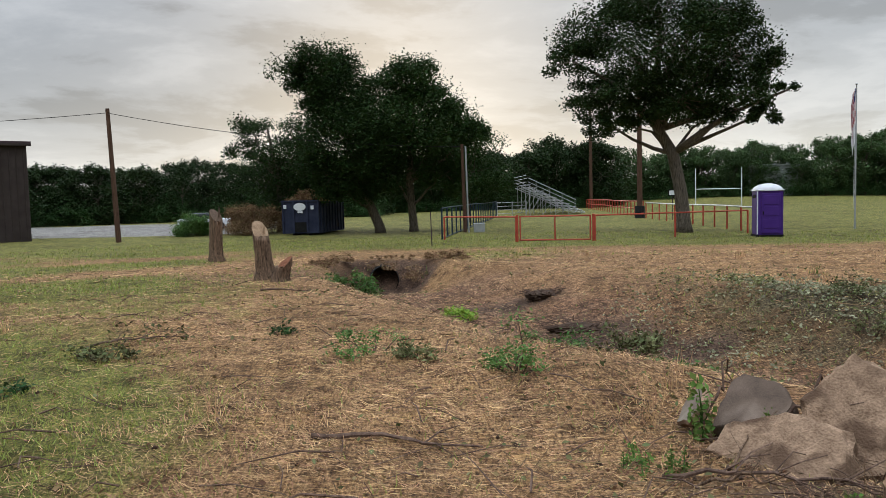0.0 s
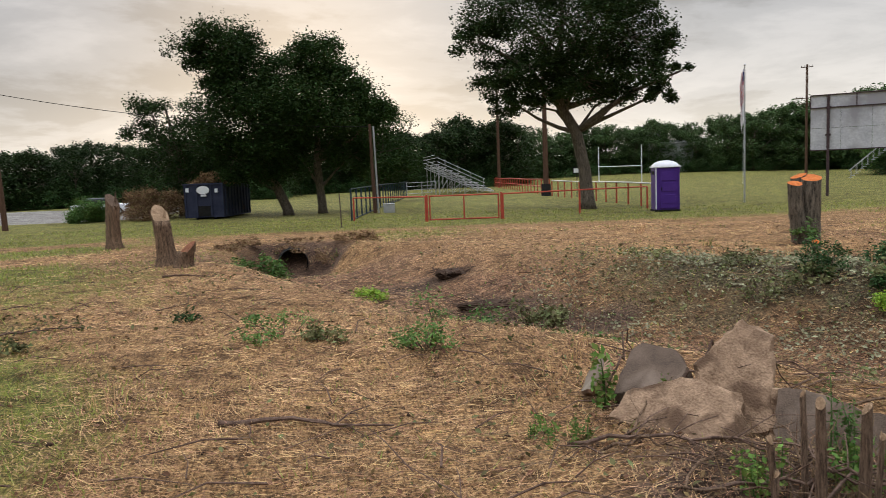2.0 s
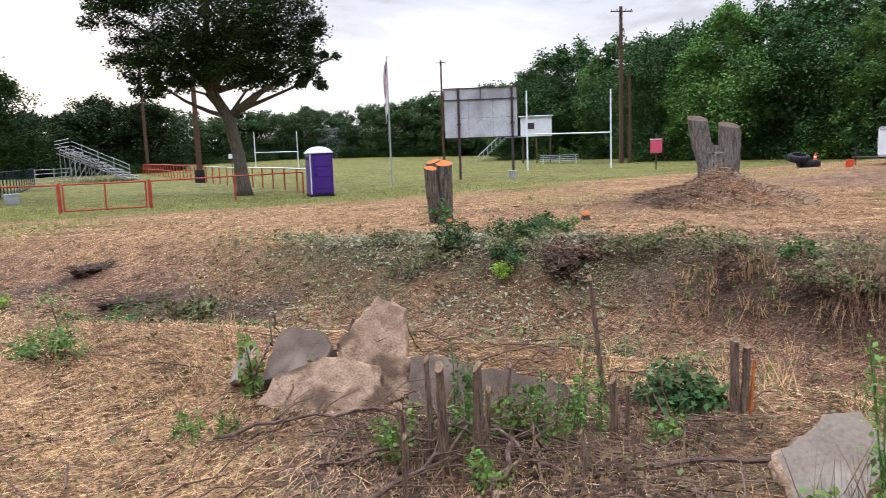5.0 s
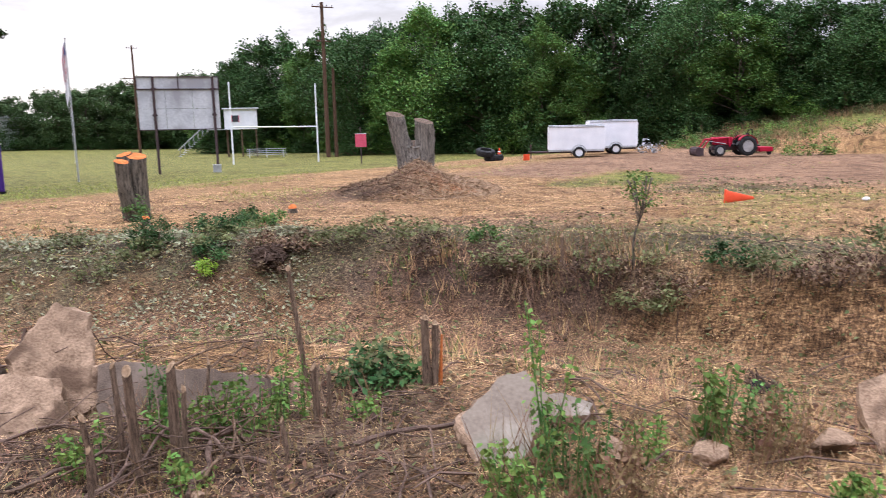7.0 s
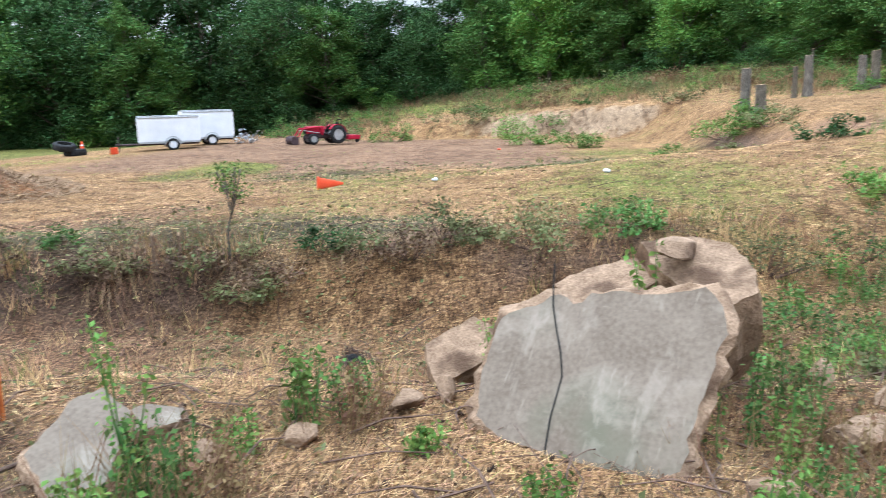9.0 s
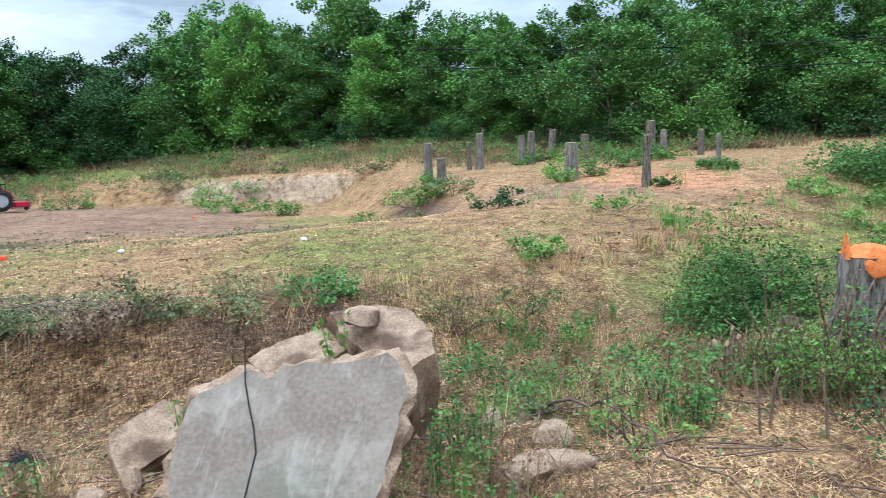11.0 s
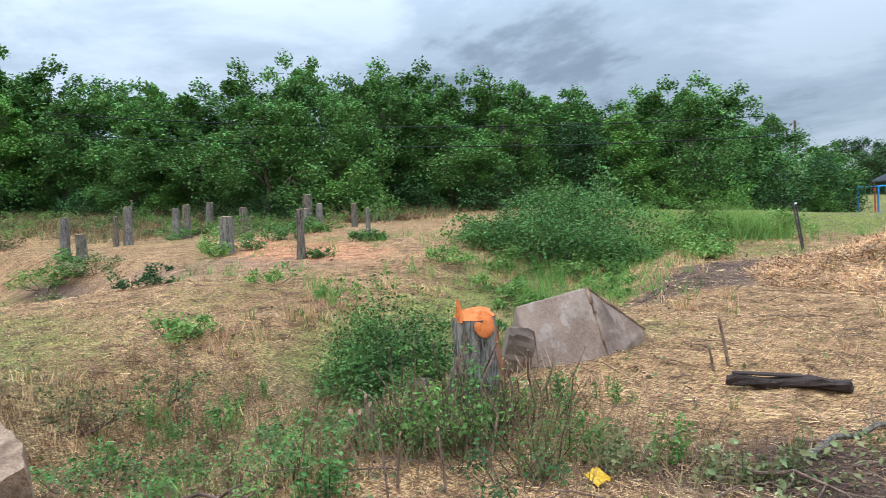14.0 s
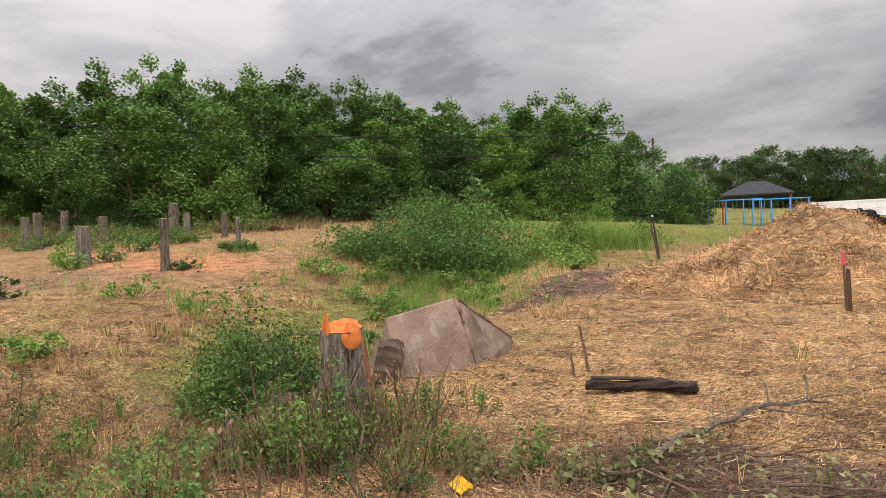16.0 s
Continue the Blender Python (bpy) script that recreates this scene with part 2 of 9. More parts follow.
def ground_material():
    """The ground: dry mown grass, green grass, bare dirt, red soil and leaf litter, mixed by where each lies."""
    m = bpy.data.materials.new("ground_cover")
    m.use_nodes = True
    nt = m.node_tree
    bsdf = nt.nodes["Principled BSDF"]
    bsdf.inputs["Roughness"].default_value = 0.95
    bsdf.inputs["Specular IOR Level"].default_value = 0.15
    coord = nt.nodes.new("ShaderNodeTexCoord")

    def noisy(s, detail=4, rough=0.6, stretch=None, turn=0.0):
        n = nt.nodes.new("ShaderNodeTexNoise")
        n.inputs["Scale"].default_value, n.inputs["Detail"].default_value, n.inputs["Roughness"].default_value = s, detail, rough
        src = coord.outputs["Object"]
        if stretch:
            mp = nt.nodes.new("ShaderNodeMapping")
            mp.inputs["Scale"].default_value = stretch
            mp.inputs["Rotation"].default_value = (0, 0, turn)
            nt.links.new(src, mp.inputs[0])
            src = mp.outputs[0]
        nt.links.new(src, n.inputs["Vector"])
        return n.outputs["Fac"]

    def ramp(fac, *stops):
        r = nt.nodes.new("ShaderNodeValToRGB")
        el = r.color_ramp.elements
        el[0].position, el[0].color = stops[0][0], (*stops[0][1], 1)
        el[1].position, el[1].color = stops[-1][0], (*stops[-1][1], 1)
        for p, c in stops[1:-1]:
            el.new(p).color = (*c, 1)
        nt.links.new(fac, r.inputs[0])
        return r.outputs[0]

    def mixed(fac, a, b):
        mx = nt.nodes.new("ShaderNodeMix")
        mx.data_type = "RGBA"
        nt.links.new(fac, mx.inputs[0])
        nt.links.new(a, mx.inputs[6])
        nt.links.new(b, mx.inputs[7])
        return mx.outputs[2]

    def zone(name, width=0.35):
        """A zone's weight with a ragged edge."""
        at = nt.nodes.new("ShaderNodeAttribute")
        at.attribute_name = name
        add = nt.nodes.new("ShaderNodeMath")
        add.operation = "ADD"
        nt.links.new(at.outputs["Fac"], add.inputs[0])
        edge = nt.nodes.new("ShaderNodeMapRange")
        edge.inputs[3].default_value, edge.inputs[4].default_value = -0.55, 0.55
        nt.links.new(ragged, edge.inputs[0])
        edge.clamp = False
        nt.links.new(edge.outputs[0], add.inputs[1])
        out = nt.nodes.new("ShaderNodeMapRange")
        out.inputs[1].default_value, out.inputs[2].default_value = 0.5 - width / 2, 0.5 + width / 2
        nt.links.new(add.outputs[0], out.inputs[0])
        return out.outputs[0]

    ragged = noisy(1.3, 8, 0.68)
    fibre_a, fibre_b = noisy(9, 5, 0.7, (1, 5, 1), 0.6), noisy(9, 5, 0.7, (6, 1, 1), 0.3)
    fibres = nt.nodes.new("ShaderNodeMath")
    fibres.operation = "MULTIPLY"
    nt.links.new(fibre_a, fibres.inputs[0])
    nt.links.new(fibre_b, fibres.inputs[1])
    fib = fibres.outputs[0]
    straw = ramp(fib, (0.14, (0.045, 0.025, 0.014)), (0.24, (0.225, 0.128, 0.060)), (0.36, (0.50, 0.315, 0.155)))
    green = ramp(fib, (0.12, (0.038, 0.045, 0.011)), (0.24, (0.12, 0.125, 0.032)), (0.38, (0.31, 0.255, 0.078)))
    grain = noisy(26, 6, 0.7)
    dirt = ramp(grain, (0.32, (0.028, 0.017, 0.013)), (0.5, (0.09, 0.056, 0.040)), (0.68, (0.21, 0.135, 0.09)))
    red = ramp(grain, (0.3, (0.095, 0.053, 0.033)), (0.5, (0.20, 0.116, 0.071)), (0.7, (0.34, 0.22, 0.138)))
    litter = ramp(grain, (0.34, (0.024, 0.018, 0.011)), (0.5, (0.078, 0.06, 0.034)), (0.66, (0.22, 0.19, 0.105)))
    gravel = ramp(grain, (0.3, (0.14, 0.135, 0.13)), (0.7, (0.29, 0.28, 0.27)))
    colour = mixed(zone("grass"), straw, green)
    mulch = ramp(fib, (0.14, (0.024, 0.013, 0.010)), (0.24, (0.125, 0.069, 0.044)), (0.36, (0.44, 0.255, 0.145)))
    colour = mixed(zone("mulch", 0.6), colour, mulch)
    colour = mixed(zone("litter"), colour, litter)
    colour = mixed(zone("dirt"), colour, dirt)
    colour = mixed(zone("red"), colour, red)
    sawdust = ramp(grain, (0.3, (0.17, 0.065, 0.03)), (0.5, (0.36, 0.165, 0.08)), (0.7, (0.56, 0.31, 0.17)))
    colour = mixed(zone("sawdust"), colour, sawdust)
    clay = ramp(grain, (0.3, (0.17, 0.11, 0.068)), (0.7, (0.43, 0.315, 0.215)))
    colour = mixed(zone("clay"), colour, clay)
    colour = mixed(zone("gravel", 0.15), colour, gravel)
    # worn and damp patches some metres across
    worn = ramp(noisy(0.33, 5, 0.6), (0.3, (0.72, 0.68, 0.64)), (0.55, (1, 1, 1)), (0.75, (1.18, 1.14, 1.05)))
    mul = nt.nodes.new("ShaderNodeMix")
    mul.data_type, mul.blend_type = "RGBA", "MULTIPLY"
    mul.inputs[0].default_value = 1.0
    nt.links.new(colour, mul.inputs[6])
    nt.links.new(worn, mul.inputs[7])
    # trampled, matted spots a hand to a stride across
    matted = ramp(noisy(2.6, 9, 0.72), (0.36, (0.38, 0.35, 0.32)), (0.5, (0.95, 0.94, 0.92)), (0.66, (1.3, 1.28, 1.2)))
    mul2 = nt.nodes.new("ShaderNodeMix")
    mul2.data_type, mul2.blend_type = "RGBA", "MULTIPLY"
    mul2.inputs[0].default_value = 1.0
    nt.links.new(mul.outputs[2], mul2.inputs[6])
    nt.links.new(matted, mul2.inputs[7])
    # crumbs and chaff, finger-sized
    chaff = ramp(noisy(48, 4, 0.75), (0.37, (0.40, 0.38, 0.36)), (0.49, (1.08, 1.08, 1.08)), (0.63, (1.7, 1.66, 1.58)))
    mul3 = nt.nodes.new("ShaderNodeMix")
    mul3.data_type, mul3.blend_type = "RGBA", "MULTIPLY"
    mul3.inputs[0].default_value = 1.0
    nt.links.new(mul2.outputs[2], mul3.inputs[6])
    nt.links.new(chaff, mul3.inputs[7])
    nt.links.new(mul3.outputs[2], bsdf.inputs["Base Color"])
    b = nt.nodes.new("ShaderNodeBump")
    b.inputs["Strength"].default_value, b.inputs["Distance"].default_value = 0.9, 0.05
    total = nt.nodes.new("ShaderNodeMath")
    total.operation = "ADD"
    nt.links.new(fib, total.inputs[0])
    nt.links.new(grain, total.inputs[1])
    nt.links.new(total.outputs[0], b.inputs["Height"])
    nt.links.new(b.outputs[0], bsdf.inputs["Normal"])
    return m


def worn_concrete(name, low, high, pale, damp, up=1):
    """A cast face: cloudy grey, pale dragged scratches, dusty smears and damp patches."""
    m = surface(name, low, high, scale=3.2, fine=40, bump=0.04, stain=damp, stain_at=0.6)
    nt = m.node_tree
    bsdf = nt.nodes["Principled BSDF"]
    colour = bsdf.inputs["Base Color"].links[0].from_socket
    coord = nt.nodes.new("ShaderNodeTexCoord")
    for size, across, run, at, strength in ((2.2, 2.6, 1.0, 0.56, 0.4), (5.0, 5.0, 0.8, 0.61, 0.45), (1.9, 1.0, 1.2, 0.54, 0.35), (5.0, 1.0, 11.0, 0.65, 0.6)):
        mp = nt.nodes.new("ShaderNodeMapping")
        mp.inputs["Scale"].default_value = (across, run, across) if up == 1 else (across, across, run)
        nt.links.new(coord.outputs["Object"], mp.inputs[0])
        n = nt.nodes.new("ShaderNodeTexNoise")
        n.inputs["Scale"].default_value, n.inputs["Detail"].default_value, n.inputs["Roughness"].default_value = size, 7, 0.65
        nt.links.new(mp.outputs[0], n.inputs["Vector"])
        r = nt.nodes.new("ShaderNodeMapRange")
        r.inputs[1].default_value, r.inputs[2].default_value, r.inputs[4].default_value = at, at + 0.08, strength
        nt.links.new(n.outputs["Fac"], r.inputs[0])
        mx = nt.nodes.new("ShaderNodeMix")
        mx.data_type = "RGBA"
        nt.links.new(r.outputs[0], mx.inputs[0])
        nt.links.new(colour, mx.inputs[6])
        mx.inputs[7].default_value = (*pale, 1)
        colour = mx.outputs[2]
    nt.links.new(colour, bsdf.inputs["Base Color"])
    return m


GROUND = ground_material()
BARK = surface("bark", (0.022, 0.018, 0.014), (0.20, 0.165, 0.125), scale=6, fine=22, bump=1.0, stretch=(4, 4, 0.6))
BARK_BROWN = surface("brown_bark", (0.04, 0.025, 0.015), (0.24, 0.155, 0.10), scale=6, fine=24, bump=1.0, stretch=(4, 4, 0.5))
BARK_GREY = surface("grey_bark", (0.035, 0.030, 0.025), (0.25, 0.215, 0.18), scale=6, fine=24, bump=1.0, stretch=(4, 4, 0.5))
BARK_RED = surface("torn_inner_bark", (0.12, 0.045, 0.025), (0.30, 0.13, 0.07), scale=8, fine=50, bump=0.7, stretch=(3, 3, 0.5))
CUT_ORANGE = surface("fresh_orange_cut", (0.38, 0.095, 0.022), (0.60, 0.19, 0.055), scale=14, fine=70, bump=0.3)
CUT_PALE = surface("pale_cut_wood", (0.20, 0.125, 0.075), (0.40, 0.275, 0.17), scale=9, fine=70, bump=0.3)
WOOD_GREY = surface("weathered_wood", (0.04, 0.026, 0.019), (0.19, 0.128, 0.088), scale=5, fine=60, bump=0.7, stretch=(8, 8, 0.5))
STAKE_BARK = surface("sapling_bark", (0.045, 0.028, 0.020), (0.30, 0.20, 0.135), scale=26, fine=110, bump=1.0, stretch=(4, 4, 0.35))
WOOD_BROWN = surface("pole_wood", (0.055, 0.03, 0.02), (0.13, 0.075, 0.05), scale=4, fine=50, bump=0.5, stretch=(8, 8, 0.3))
LOG_DARK = surface("rotten_log", (0.018, 0.012, 0.01), (0.075, 0.052, 0.042), scale=5, fine=60, bump=1.0, stretch=(0.4, 6, 6))
CONCRETE = worn_concrete("concrete", (0.132, 0.100, 0.074), (0.215, 0.170, 0.130), (0.33, 0.275, 0.222), (0.13, 0.118, 0.082))
CONCRETE_DARK = surface("damp_concrete", (0.06, 0.042, 0.031), (0.16, 0.115, 0.085), scale=6.0, fine=120, bump=0.22, stain=(0.20, 0.15, 0.115), stain_at=0.62)
FOOTING = worn_concrete("stained_footing", (0.145, 0.094, 0.067), (0.25, 0.172, 0.126), (0.36, 0.30, 0.25), (0.085, 0.062, 0.047), 2)
AGGREGATE = surface("broken_concrete", (0.16, 0.10, 0.062), (0.36, 0.24, 0.155), scale=9, fine=70, bump=1.0, stain=(0.10, 0.06, 0.037), stain_at=0.56)
LEAF_TREE = leafy("tree_leaves", (0.05, 0.105, 0.03), (0.165, 0.285, 0.068), vary=0.45, through_light=0.12)
# near-black green: the look of trees against the light is put into the colour
LEAF_BACKLIT = leafy("backlit_tree_leaves", (0.012, 0.024, 0.008), (0.040, 0.066, 0.020), vary=0.5, through_light=0.10)
LEAF_BRIGHT = leafy("bright_leaves", (0.065, 0.125, 0.026), (0.20, 0.29, 0.068), vary=0.55)
LEAF_WEED = leafy("weed_leaves", (0.045, 0.092, 0.026), (0.145, 0.24, 0.062), vary=0.6)
# dark green of some plants; in the woods it also carries shade as colour
LEAF_DEEP_SHADED = leafy("shaded_tree_leaves", (0.022, 0.048, 0.018), (0.078, 0.145, 0.044), vary=0.45, through_light=0.12)
# elm green darkened in the colour itself, as if seen against the sky
LEAF_ELM_BACKLIT = leafy("backlit_elm_leaves", (0.014, 0.030, 0.009), (0.052, 0.090, 0.024), vary=0.5, through_light=0.15)
LEAF_FRESH = leafy("light_tree_leaves", (0.07, 0.15, 0.03), (0.20, 0.33, 0.07), vary=0.4, through_light=0.15)
# far trees: distance haze is put in as a lighter leaf green
LEAF_HAZED = leafy("hazed_tree_leaves", (0.03, 0.055, 0.022), (0.095, 0.15, 0.05), vary=0.5)
LEAF_DRY = leafy("wilted_leaves", (0.075, 0.080, 0.030), (0.235, 0.235, 0.10), hue=0.05, vary=0.6)
BRUSH = leafy("dead_brush", (0.045, 0.028, 0.018), (0.26, 0.165, 0.10), vary=0.7, hue=0.02, shine=0.7, through_light=0.03)
LEAF_BROWN = leafy("brown_leaves", (0.13, 0.078, 0.04), (0.33, 0.21, 0.115), hue=0.03)
STRAW = leafy("straw", (0.29, 0.160, 0.078), (0.70, 0.435, 0.235), vary=0.85, hue=0.025, shine=0.6, through_light=0.08)
LEAF_PALE = leafy("pale_fallen_leaves", (0.12, 0.12, 0.068), (0.34, 0.33, 0.21), hue=0.03, vary=0.6)
LEAF_LIME = leafy("lime_leaves", (0.16, 0.27, 0.03), (0.30, 0.44, 0.06), vary=0.3)
BLADE = leafy("grass_blades", (0.16, 0.20, 0.042), (0.38, 0.395, 0.105), vary=0.4, hue=0.03)
TWIG = surface("twig", (0.05, 0.03, 0.022), (0.17, 0.11, 0.08), scale=20, fine=90, bump=0.3, vary=0.4)
STEEL_DARK = surface("dark_steel", (0.045, 0.03, 0.035), (0.09, 0.06, 0.06), rough=0.6, scale=8, bump=0.05)
RED_PAINT = surface("red_paint", (0.30, 0.045, 0.03), (0.50, 0.09, 0.055), rough=0.5, scale=3, bump=0.05)
BLUE_STEEL = surface("dark_blue_paint", (0.016, 0.028, 0.042), (0.04, 0.06, 0.075), rough=0.5, scale=3, bump=0.05)
ALUMINIUM = surface("aluminium", (0.35, 0.36, 0.37), (0.55, 0.56, 0.57), rough=0.45, metal=0.6, scale=3, bump=0.05)
PURPLE = surface("purple_plastic", (0.055, 0.022, 0.16), (0.08, 0.032, 0.22), rough=0.45, scale=2, bump=0.05)
WHITE_PLASTIC = surface("white_plastic", (0.62, 0.63, 0.66), (0.78, 0.79, 0.82), rough=0.5, scale=3, bump=0.05)
WHITE_PAINT = surface("white_paint", (0.66, 0.67, 0.70), (0.82, 0.82, 0.84), rough=0.4, scale=1.5, bump=0.04)
NAVY = surface("navy_steel", (0.018, 0.022, 0.045), (0.04, 0.045, 0.075), rough=0.6, scale=2, bump=0.08, stain=(0.09, 0.05, 0.035), stain_at=0.66)
RUBBER = surface("black_rubber", (0.012, 0.012, 0.013), (0.035, 0.034, 0.034), rough=0.8, scale=9, bump=0.2)
TRACTOR_RED = surface("tractor_red", (0.30, 0.010, 0.03), (0.43, 0.018, 0.045), rough=0.4, scale=2, bump=0.03)
ORANGE_PLASTIC = surface("orange_plastic", (0.66, 0.07, 0.025), (0.85, 0.12, 0.05), rough=0.55, scale=4, bump=0.05)
PINK = surface("pink_board", (0.50, 0.06, 0.11), (0.66, 0.12, 0.18), rough=0.6, scale=3, bump=0.05)
BROWN_METAL = surface("brown_cladding", (0.035, 0.026, 0.024), (0.065, 0.05, 0.045), rough=0.6, scale=1.5, bump=0.05)
SIGN_BACK = surface("weathered_sign_back", (0.40, 0.40, 0.43), (0.60, 0.60, 0.62), rough=0.7, scale=0.9, fine=9, bump=0.05, stain=(0.32, 0.31, 0.33), stain_at=0.56)
ROOF_DARK = surface("dark_shingles", (0.022, 0.022, 0.026), (0.055, 0.055, 0.06), rough=0.9, scale=6, bump=0.3)
SKYBLUE = surface("blue_paint", (0.03, 0.22, 0.55), (0.06, 0.32, 0.70), rough=0.45, scale=3, bump=0.03)
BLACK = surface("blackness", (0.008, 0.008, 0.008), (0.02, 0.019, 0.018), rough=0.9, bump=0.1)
SAWDUST = surface("reddish_sawdust", (0.30, 0.13, 0.06), (0.55, 0.30, 0.16), scale=12, fine=80, bump=0.6)
FLAG_RED = surface("flag_red", (0.28, 0.03, 0.04), (0.36, 0.05, 0.06), scale=3, bump=0.1)
FLAG_BLUE = surface("flag_blue", (0.02, 0.03, 0.12), (0.035, 0.05, 0.17), scale=3, bump=0.1)
FLAG_WHITE = surface("flag_white", (0.6, 0.6, 0.62), (0.75, 0.75, 0.77), scale=3, bump=0.1)
GLASS = surface("dark_glass", (0.02, 0.025, 0.03), (0.04, 0.045, 0.05), rough=0.08, spec=0.6, bump=0.0)
YELLOW = surface("yellow_plastic", (0.42, 0.24, 0.015), (0.56, 0.34, 0.03), rough=0.5, scale=6, bump=0.1)
ROPE = surface("cable", (0.012, 0.012, 0.012), (0.02, 0.02, 0.02), bump=0.0)


# ---- builders ----
def mesh_object(name, verts, faces, material, parent=None, label="", smooth_on=False):
    me = bpy.data.meshes.new(name)
    me.from_pydata(verts, [], faces)
    for one in material if isinstance(material, (list, tuple)) else (material,):
        me.materials.append(one)
    if smooth_on:
        me.polygons.foreach_set("use_smooth", [True] * len(me.polygons))
    ob = new(name, me)
    if parent:
        ob.parent = parent
    return tagged(ob, label)


def part(name, bm, material, parent=None, label="", smooth_on=False):
    """One bmesh as one mesh object under a thing or a part."""
    me = bpy.data.meshes.new(name)
    bm.to_mesh(me)
    bm.free()
    for one in material if isinstance(material, (list, tuple)) else (material,):
        me.materials.append(one)
    if smooth_on:
        me.polygons.foreach_set("use_smooth", [True] * len(me.polygons))
    ob = new(name, me)
    if parent:
        ob.parent = parent
    return tagged(ob, label)


def thing(name, x, y, turn=0.0, z=None, label="", category="", group="", kind=""):
    ob = new(name)
    ob.empty_display_size = 0.2
    ob.matrix_basis = pose(x, y, ground_z(x, y) if z is None else z, 0, 0, turn)
    return tagged(ob, label, category, group, kind)


def box(bm, size, at=(0, 0, 0), turn=(0, 0, 0), bevel=0.0, mat=0):
    """A box with bevelled edges; at is its centre."""
    m = pose(*at, *turn) @ Matrix.Diagonal((*size, 1))
    got = bmesh.ops.create_cube(bm, size=1.0, matrix=m)
    faces = {f for v in got["verts"] for f in v.link_faces}
    for f in faces:
        f.material_index = mat
    if bevel:
        edges = list({e for f in faces for e in f.edges})
        bmesh.ops.bevel(bm, geom=edges, offset=bevel, segments=2, affect="EDGES", profile=0.6)
    return bm


def rod(bm, a, b, r, r2=None, sides=8, mat=0, caps=True):
    """A tapered round bar from a to b."""
    a, b = Vector(a), Vector(b)
    way = b - a
    turn = way.to_track_quat("Z", "Y").to_matrix().to_4x4()
    got = bmesh.ops.create_cone(bm, cap_ends=caps, segments=sides, radius1=r, radius2=r if r2 is None else r2, depth=way.length,
                                matrix=Matrix.Translation((a + b) / 2) @ turn)
    for f in {f for v in got["verts"] for f in v.link_faces}:
        f.material_index = mat
    return bm


def tube_lists(verts, faces, path, radii, sides=6, close=True):
    """Adds a tube along path to vertex and face lists."""
    start = len(verts)
    ref = Vector((0.3, 0.2, 1)).normalized()
    for i, p in enumerate(path):
        a, b = path[max(0, i - 1)], path[min(len(path) - 1, i + 1)]
        t = (Vector(b) - Vector(a)).normalized()
        side = t.cross(ref)
        if side.length < 0.1:
            side = t.cross(Vector((1, 0, 0)))
        side.normalize()
        up = side.cross(t)
        for k in range(sides):
            ang = 2 * math.pi * k / sides
            verts.append(tuple(Vector(p) + radii[i] * (math.cos(ang) * side + math.sin(ang) * up)))
    for i in range(len(path) - 1):
        for k in range(sides):
            a = start + i * sides + k
            b = start + i * sides + (k + 1) % sides
            faces.append((a, b, b + sides, a + sides))
    if close:
        faces.append(tuple(start + k for k in reversed(range(sides))))
        faces.append(tuple(start + (len(path) - 1) * sides + k for k in range(sides)))


def leaf_arrays(centres, sizes, rng, droop=0.3, narrow=0.55, tumble=0.9):
    """Small folded leaves (two triangles each) at the given places, as vertex and face arrays."""
    n = len(centres)
    az = rng.uniform(0, 2 * np.pi, n)
    tilt = rng.normal(-droop, 0.45, n)
    along = np.stack([np.cos(az) * np.cos(tilt), np.sin(az) * np.cos(tilt), np.sin(tilt)], 1)
    roll = rng.normal(0, tumble, n)
    flat = np.stack([-np.sin(az), np.cos(az), np.zeros(n)], 1)
    lift = np.cross(along, flat)
    across = flat * np.cos(roll)[:, None] + lift * np.sin(roll)[:, None]
    normal = np.cross(along, across)
    s = np.asarray(sizes)[:, None]
    tip, root = centres + along * s * 0.5, centres - along * s * 0.5
    left = centres + across * s * narrow * 0.5 + normal * s * 0.10
    right = centres - across * s * narrow * 0.5 + normal * s * 0.10
    verts = np.stack([root, left, tip, right], 1).reshape(-1, 3)
    base = np.arange(n)[:, None] * 4
    faces = np.concatenate([base + np.array([[0, 1, 2]]), base + np.array([[0, 2, 3]])], 1).reshape(-1, 3)
    return verts, faces


def array_object(name, verts, faces, material, parent=None, label="", face_mats=None):
    """A mesh from numpy arrays of corners and triangles."""
    me = bpy.data.meshes.new(name)
    me.vertices.add(len(verts))
    me.vertices.foreach_set("co", np.asarray(verts, np.float32).ravel())
    k = faces.shape[1]
    me.loops.add(faces.size)
    me.loops.foreach_set("vertex_index", faces.astype(np.int32).ravel())
    me.polygons.add(len(faces))
    me.polygons.foreach_set("loop_start", np.arange(0, faces.size, k, dtype=np.int32))
    for one in material if isinstance(material, (list, tuple)) else (material,):
        me.materials.append(one)
    if face_mats is not None:
        me.polygons.foreach_set("material_index", np.asarray(face_mats, np.int32))
    me.update(calc_edges=True)
    me.validate()
    ob = new(name, me)
    if parent:
        ob.parent = parent
    return tagged(ob, label)


